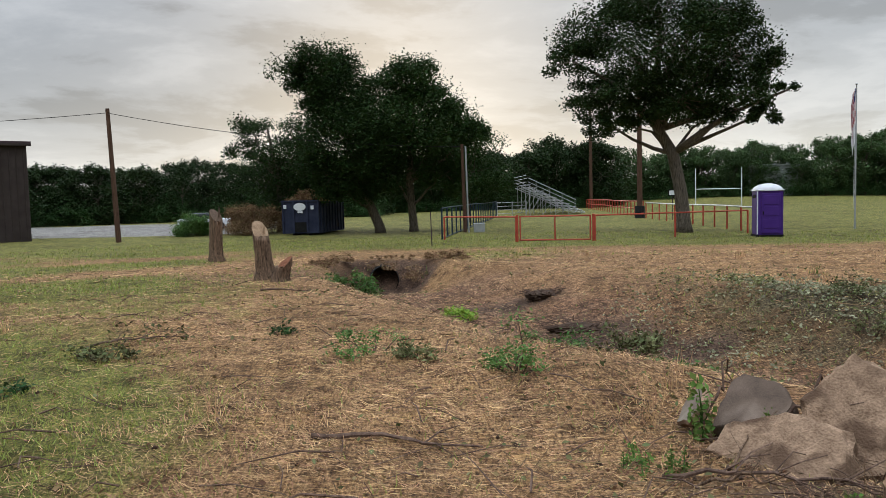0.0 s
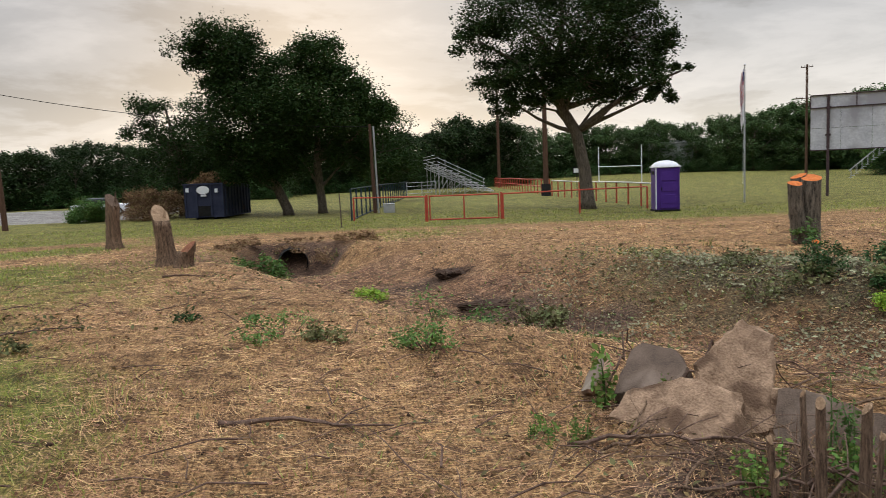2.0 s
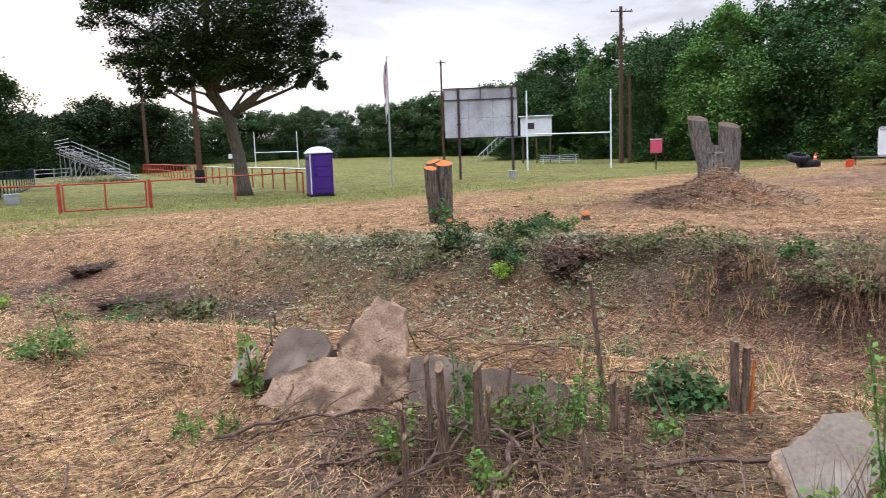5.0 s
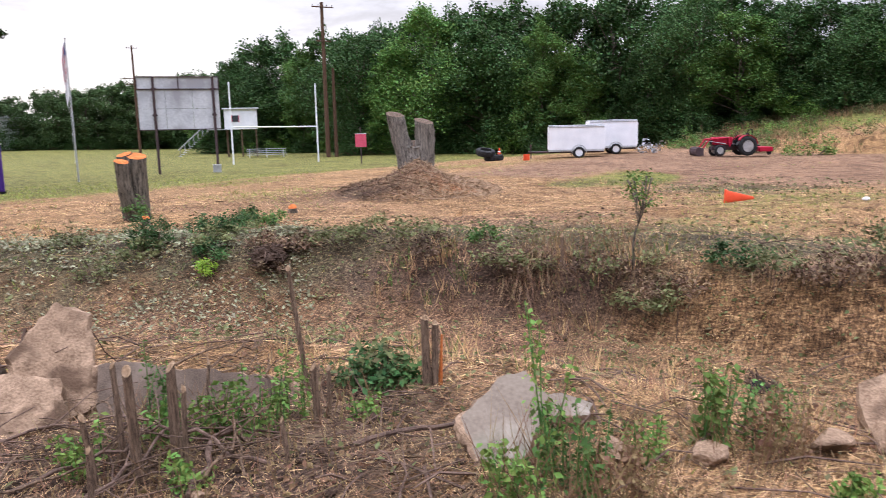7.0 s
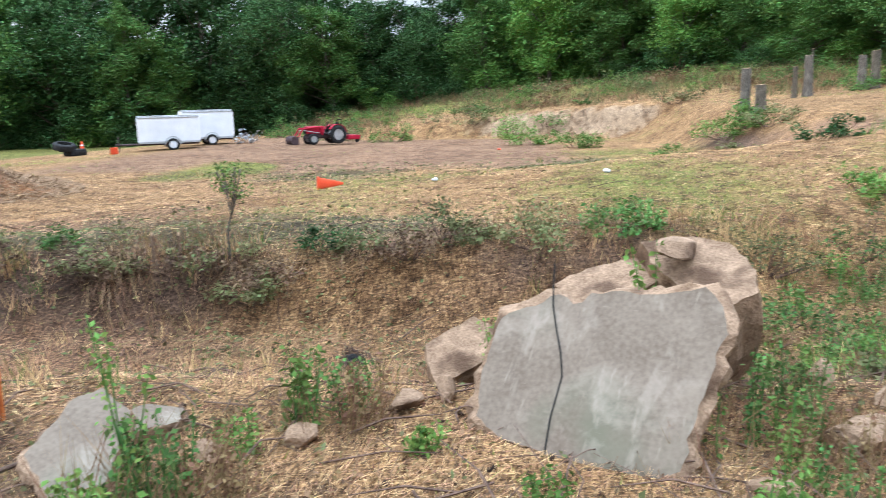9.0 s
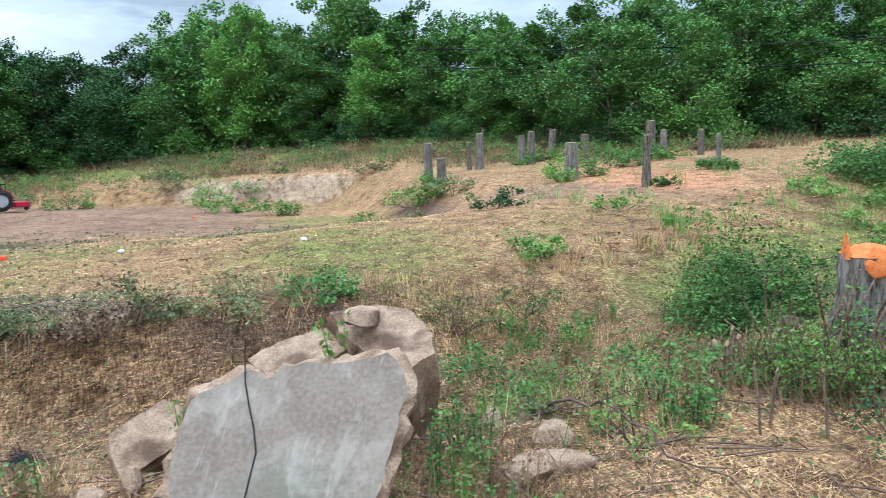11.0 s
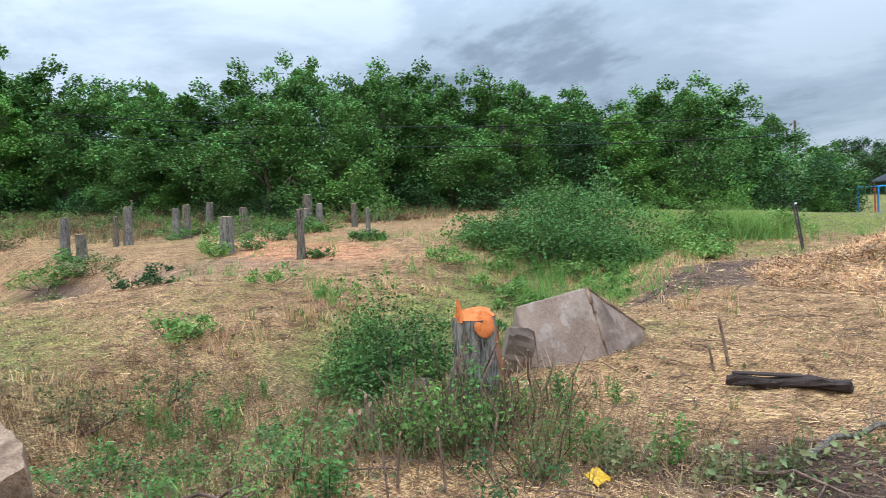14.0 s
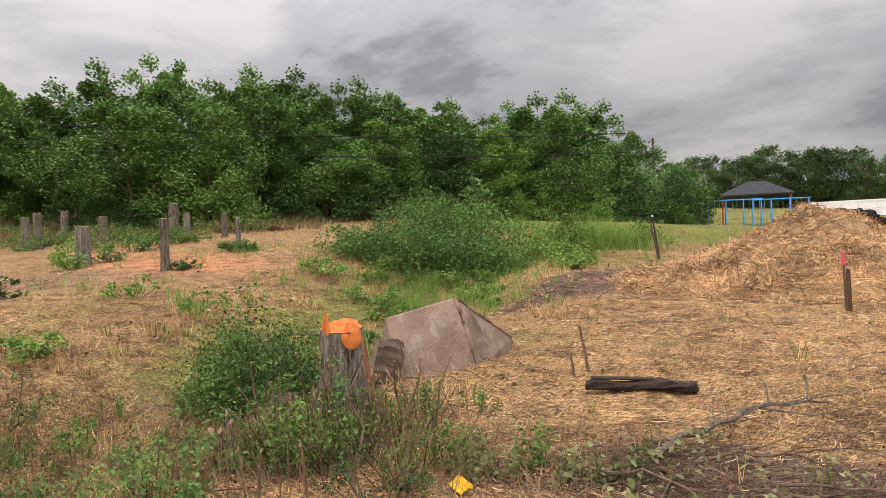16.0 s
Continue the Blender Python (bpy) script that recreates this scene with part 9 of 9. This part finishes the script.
    b = np.arange(n)[:, None] * 6
    f = np.concatenate([b + np.array([[0, 1, 3]]), b + np.array([[0, 3, 2]]), b + np.array([[2, 3, 5]]), b + np.array([[2, 5, 4]])], 1).reshape(-1, 3)
    half = n // 3
    tagged(array_object("hanging_grass", v[: half * 6], f[: half * 4], LEAF_BROWN), "dry pale grass hanging over the cut bank", "grass", kind="stuff")
    tagged(array_object("hanging_brush", v[half * 6:], f[half * 4:] - half * 6, BRUSH), "dark dead brush hanging over the cut bank", "brush", kind="stuff")
    # wood chips and roots on the stump's mound
    a, q = rng.uniform(0, 6.283, 5200), 2.3 * np.sqrt(rng.uniform(0, 1, 5200))
    x, y = 17.0 + q * np.cos(a), 11.9 + q * np.sin(a)
    v, f = straw_arrays(np.stack([x, y, heights(x, y) + 0.02], 1), rng, 0.05, 0.3, 0.014, 0.4)
    pale = (x - 15.9) * 0.59 - (y - 11.6) * 0.81 > 0.1 + rng.normal(0, 0.5, len(x))
    for name, mat, pick, label in (("wood_chips", CUT_PALE, pale, "pale orange wood chips on the mound"), ("mound_roots", BRUSH, ~pale, "dark roots and bark on the mound")):
        idx = np.nonzero(pick)[0]
        pv = v.reshape(-1, 4, 3)[idx].reshape(-1, 3)
        base4 = np.arange(len(idx))[:, None] * 4
        pf = np.concatenate([base4 + np.array([[0, 1, 2]]), base4 + np.array([[0, 2, 3]])], 1).reshape(-1, 3)
        tagged(array_object(name, pv, pf, mat), label, "wood debris", kind="stuff")
    # short live grass
    x, y, r = scatter(230000, 2.2, 42, rng, 0.8)
    w = zones(x, y)
    keep = rng.rand(len(x)) < np.clip(w["grass"] * 1.2 - 0.2, 0.0, 1) * (1 - np.maximum(w["dirt"], w["red"]))
    x, y, r = x[keep], y[keep], r[keep]
    n = len(x)
    h = rng.uniform(0.025, 0.075, n) * (1 + 0.4 * smooth(8, 20, np.abs(y)))
    wd = 0.0016 + 0.0005 * r
    a = rng.uniform(0, 2 * np.pi, n)
    z = heights(x, y)
    dx, dy = np.cos(a) * wd, np.sin(a) * wd
    lx, ly = rng.normal(0, 0.03, n), rng.normal(0, 0.03, n)
    v = np.stack([np.stack([x - dx, y - dy, z], 1), np.stack([x + dx, y + dy, z], 1), np.stack([x + lx, y + ly, z + h], 1)], 1).reshape(-1, 3)
    tagged(array_object("short_grass", v, np.arange(3 * n).reshape(-1, 3), BLADE), "short green grass growing through the straw", "grass", kind="stuff")
    # wilted leaves left by the clearing
    x, y, r = scatter(170000, 3.0, 30, rng, 0.9)
    w = zones(x, y)
    side, along = ditch_place(x, y)
    fall = 0.12 * np.exp(-(side / 4) ** 2) + w["litter"] * 0.95 + 0.2 * smooth(1.5, 3, -y) * (1 - smooth(5.5, 7, -y)) * smooth(3, 5, x) * (1 - smooth(9, 12, x))
    keep = rng.rand(len(x)) < fall * (0.35 + 0.65 * (ripple(x, y, 0.8, 44) > -0.1))
    x, y, r = x[keep], y[keep], r[keep]
    v, f = leaf_arrays(np.stack([x, y, heights(x, y) + 0.025], 1), rng.uniform(0.022, 0.055, len(x)) * (1 + 0.055 * r), rng, droop=0.0, tumble=0.7)
    tagged(array_object("leaf_litter", v, f, LEAF_DRY), "wilted grey-green leaves strewn over the bank", "leaves", kind="stuff")
    x, y, r = scatter(90000, 6.0, 24, rng, 1.0, 0, 47)
    w = zones(x, y)
    keep = rng.rand(len(x)) < np.clip(w["litter"] * 1.1 - 0.15, 0, 1) * (0.25 + 0.75 * (ripple(x, y, 0.55, 45) > -0.05))
    x, y, r = x[keep], y[keep], r[keep]
    v, f = leaf_arrays(np.stack([x, y, heights(x, y) + 0.035], 1), rng.uniform(0.025, 0.06, len(x)) * (1 + 0.04 * r), rng, droop=0.0, tumble=0.7)
    tagged(array_object("pale_leaf_litter", v, f, LEAF_PALE), "pale upturned leaves strewn over the bank", "leaves", kind="stuff")
    # brown bits and chips
    x, y, r = scatter(60000, 2.0, 22, rng, 0.9)
    w = zones(x, y)
    keep = rng.rand(len(x)) < 0.25 + 0.6 * w["dirt"]
    x, y, r = x[keep], y[keep], r[keep]
    v, f = leaf_arrays(np.stack([x, y, heights(x, y) + 0.012], 1), rng.uniform(0.015, 0.05, len(x)) * (1 + 0.03 * r), rng, droop=0.0)
    tagged(array_object("dead_leaves", v, f, LEAF_BROWN), "brown dead leaves and bark chips on the soil", "leaves", kind="stuff")
    # dry and green tufts along the banks
    x, y, r = scatter(26000, 2.4, 26, rng, 0.9)
    side, along = ditch_place(x, y)
    bank = 1.3 * np.exp(-((side - 2.2) / 0.8) ** 2) * 0.55 * smooth(0.3, 0.4, along) + 0.12 * np.exp(-((side + 2.4) / 1.2) ** 2) * smooth(0.2, 0.4, along) + 0.6 * np.exp(-(side / 2.5) ** 2) * smooth(0.58, 0.7, along) + 0.012
    keep = (rng.rand(len(x)) < bank * (ripple(x, y, 0.7, 55) > 0.1)) & (r > 3.6)
    x, y, r = x[keep], y[keep], r[keep]
    for name, mat, part_of, label in (("dry_grass_tufts", STRAW, 0, "dry standing grass tufts along the banks"), ("green_grass_tufts", LEAF_BRIGHT, 1, "fresh green grass tufts along the banks")):
        pick = (rng.rand(len(x)) < 0.16) if part_of else (rng.rand(len(x)) < 0.7)
        px, py, pr = x[pick], y[pick], r[pick]
        k = 14
        bx, by = np.repeat(px, k) + rng.normal(0, 0.05, len(px) * k), np.repeat(py, k) + rng.normal(0, 0.05, len(px) * k)
        br = np.repeat(pr, k)
        n = len(bx)
        h = rng.uniform(0.06, 0.30, n)
        wd = 0.0014 + 0.0003 * br
        a = rng.uniform(0, 6.283, n)
        z = heights(bx, by)
        lx, ly = rng.normal(0, 0.3, n) * h, rng.normal(0, 0.3, n) * h
        dx, dy = np.cos(a) * wd, np.sin(a) * wd
        v = np.stack([np.stack([bx - dx, by - dy, z - 0.01], 1), np.stack([bx + dx, by + dy, z - 0.01], 1), np.stack([bx + lx * 0.6 + dx * 0.6, by + ly * 0.6 + dy * 0.6, z + h * 0.6], 1), np.stack([bx + lx, by + ly, z + h], 1)], 1).reshape(-1, 3)
        b = np.arange(n)[:, None] * 4
        f = np.concatenate([b + np.array([[0, 1, 2]]), b + np.array([[0, 2, 3]])], 1).reshape(-1, 3)
        tagged(array_object(name, v, f, mat), label, "grass", kind="stuff")
    # tall grass in the southern ditch
    x, y = rng.uniform(5.5, 19, 5200), rng.uniform(-34, -8, 5200)
    side, along = ditch_place(x, y)
    keep = rng.rand(len(x)) < (0.42 * np.exp(-((side - 0.4) / 2.2) ** 2) + 0.02) * (ripple(x, y, 1.6, 57) > -0.25)
    x, y = x[keep], y[keep]
    k = 12
    bx, by = np.repeat(x, k) + rng.normal(0, 0.1, len(x) * k), np.repeat(y, k) + rng.normal(0, 0.1, len(x) * k)
    n = len(bx)
    h, a, z = rng.uniform(0.15, 0.55, n), rng.uniform(0, 6.283, n), heights(bx, by)
    lx, ly, wd = rng.normal(0, 0.3, n) * h, rng.normal(0, 0.3, n) * h, 0.0085
    dx, dy = np.cos(a) * wd, np.sin(a) * wd
    v = np.stack([np.stack([bx - dx, by - dy, z - 0.01], 1), np.stack([bx + dx, by + dy, z - 0.01], 1), np.stack([bx + lx, by + ly, z + h], 1)], 1).reshape(-1, 3)
    tagged(array_object("tall_grass", v, np.arange(3 * n).reshape(-1, 3), LEAF_FRESH), "tall pale green grass growing in the ditch", "grass", kind="stuff")
    # rough grass on the eastern slope
    u, s = rng.uniform(0.0, 15.0, 4200), rng.uniform(-26.0, 32.0, 4200)
    x, y = 42 + 0.84 * u + 0.542 * s, -7 - 0.542 * u + 0.84 * s
    keep = (ripple(x, y, 2.2, 58) + rng.normal(0, 0.4, len(x)) > -0.1) & ~((u < 2.0) & (y > -11) & (y < 3))
    x, y = x[keep], y[keep]
    for name, mat, low, label in (("slope_grass", LEAF_DRY, 0, "rough grey-green grass on the slope"), ("dry_slope_grass", LEAF_BROWN, 1, "rough dry grass on the slope")):
        px, py = x[low::2], y[low::2]
        k = 9
        bx, by = np.repeat(px, k) + rng.normal(0, 0.28, len(px) * k), np.repeat(py, k) + rng.normal(0, 0.28, len(px) * k)
        n = len(bx)
        h, a, z = rng.uniform(0.2, 0.75, n), rng.uniform(0, 6.283, n), heights(bx, by)
        lx, ly, wd = rng.normal(0, 0.3, n) * h, rng.normal(0, 0.3, n) * h, 0.02
        dx, dy = np.cos(a) * wd, np.sin(a) * wd
        v = np.stack([np.stack([bx - dx, by - dy, z - 0.02], 1), np.stack([bx + dx, by + dy, z - 0.02], 1), np.stack([bx + lx, by + ly, z + h], 1)], 1).reshape(-1, 3)
        tagged(array_object(name, v, np.arange(3 * n).reshape(-1, 3), mat), label, "grass", kind="stuff")
    # dead upright stalks among the weeds and brambles
    spots = ((3.8, -4.9, 1.15, 520, 0.42), (2.85, 1.0, 0.4, 260, 0.4), (3.75, 0.45, 0.35, 200, 0.35), (3.3, -1.75, 0.6, 420, 0.4), (2.4, 2.7, 0.9, 420, 0.3), (2.4, -5.1, 0.8, 300, 0.3), (5.6, -3.6, 1.6, 900, 0.4), (6.8, -5.6, 1.2, 500, 0.4), (8.5, 3.4, 0.9, 500, 0.45), (8.7, -1.5, 1.4, 600, 0.4), (8.6, -4.5, 1.2, 500, 0.4))
    xs, ys, hs = [], [], []
    for cx, cy, rad, count, tall in spots:
        a, q = rng.uniform(0, 6.283, count), rad * np.sqrt(rng.uniform(0, 1, count))
        xs.append(cx + q * np.cos(a))
        ys.append(cy + q * np.sin(a))
        hs.append(tall * rng.uniform(0.25, 1.0, count))
    bx, by, h = np.concatenate(xs), np.concatenate(ys), np.concatenate(hs)
    n = len(bx)
    a, z = rng.uniform(0, 6.283, n), heights(bx, by)
    lx, ly, wd = rng.normal(0, 0.35, n) * h, rng.normal(0, 0.35, n) * h, 0.0018 + 0.0003 * np.hypot(bx, by)
    dx, dy = np.cos(a) * wd, np.sin(a) * wd
    v = np.stack([np.stack([bx - dx, by - dy, z - 0.01], 1), np.stack([bx + dx, by + dy, z - 0.01], 1), np.stack([bx + lx * 0.6 + dx * 0.7, by + ly * 0.6 + dy * 0.7, z + h * 0.6], 1), np.stack([bx + lx, by + ly, z + h], 1)], 1).reshape(-1, 3)
    b = np.arange(n)[:, None] * 4
    f = np.concatenate([b + np.array([[0, 1, 2]]), b + np.array([[0, 2, 3]])], 1).reshape(-1, 3)
    tagged(array_object("dead_stalks", v, f, LEAF_BROWN), "brown dead stalks standing among the weeds", "stalks", kind="stuff")
    # tall pale reeds beyond the southern bush
    bx, by = 11.0 + rng.normal(0, 0.9, 1500), -25.0 + rng.normal(0, 0.7, 1500)
    n = len(bx)
    h, a, z = rng.uniform(0.5, 1.15, n), rng.uniform(0, 6.283, n), heights(bx, by)
    lx, ly, wd = rng.normal(0, 0.35, n) * h, rng.normal(0, 0.35, n) * h, 0.016
    dx, dy = np.cos(a) * wd, np.sin(a) * wd
    v = np.stack([np.stack([bx - dx, by - dy, z - 0.01], 1), np.stack([bx + dx, by + dy, z - 0.01], 1), np.stack([bx + lx, by + ly, z + h], 1)], 1).reshape(-1, 3)
    tagged(array_object("reed_clump", v, np.arange(3 * n).reshape(-1, 3), LEAF_BRIGHT), "clump of tall pale green reed grass", "reeds", kind="stuff")
    # twigs
    verts, faces = [], []
    x, y, r = scatter(2600, 2.0, 16, rng, 0.8)
    side, along = ditch_place(x, y)
    for px, py, s, al in zip(x, y, side, along):
        if rng.rand() > 0.25 + 0.6 * math.exp(-((s + 1.5) / 2.2) ** 2) * (0.3 < al < 0.8):
            continue
        l, a = rng.uniform(0.15, 0.7), rng.uniform(0, 6.28)
        z = ground_z(px, py)
        p = Vector((px, py, z + 0.015))
        q = Vector((px + math.cos(a) * l, py + math.sin(a) * l, 0))
        q.z = ground_z(q.x, q.y) + 0.015 + abs(rng.normal(0, 0.05))
        m = p.lerp(q, 0.5) + Vector((rng.normal(0, 0.06 * l), rng.normal(0, 0.06 * l), abs(rng.normal(0, 0.03)) + 0.01))
        w = rng.uniform(0.003, 0.008)
        tube_lists(verts, faces, [p, m, q], [w, w * 0.8, w * 0.4], 4)
    tagged(mesh_object("twigs", verts, faces, TWIG), "thin brown twigs scattered over the ground", "twigs", kind="stuff")
    # clods
    x, y, r = scatter(5200, 2.4, 22, rng, 0.85)
    w = zones(x, y)
    keep = rng.rand(len(x)) < 0.03 + w["dirt"] + 0.4 * w["red"] * (r < 22)
    x, y, r = x[keep], y[keep], r[keep]
    base = np.array([(0, 0, 1), (0.9, 0, 0.2), (0.28, 0.85, 0.15), (-0.72, 0.53, 0.2), (-0.72, -0.53, 0.1), (0.28, -0.85, 0.2), (0, 0, -0.6)], float)
    tri = np.array([(0, 1, 2), (0, 2, 3), (0, 3, 4), (0, 4, 5), (0, 5, 1), (6, 2, 1), (6, 3, 2), (6, 4, 3), (6, 5, 4), (6, 1, 5)])
    n = len(x)
    size = rng.gamma(2.0, 0.0065, n)[:, None, None] + 0.006
    v = base[None] * size * rng.uniform(0.6, 1.3, (n, 7, 3)) + np.stack([x, y, heights(x, y)], 1)[:, None]
    f = tri[None] + (np.arange(n) * 7)[:, None, None]
    tagged(array_object("soil_clods", v.reshape(-1, 3), f.reshape(-1, 3), SOIL), "dark soil clods on the bare patches", "soil", kind="stuff")


cover()
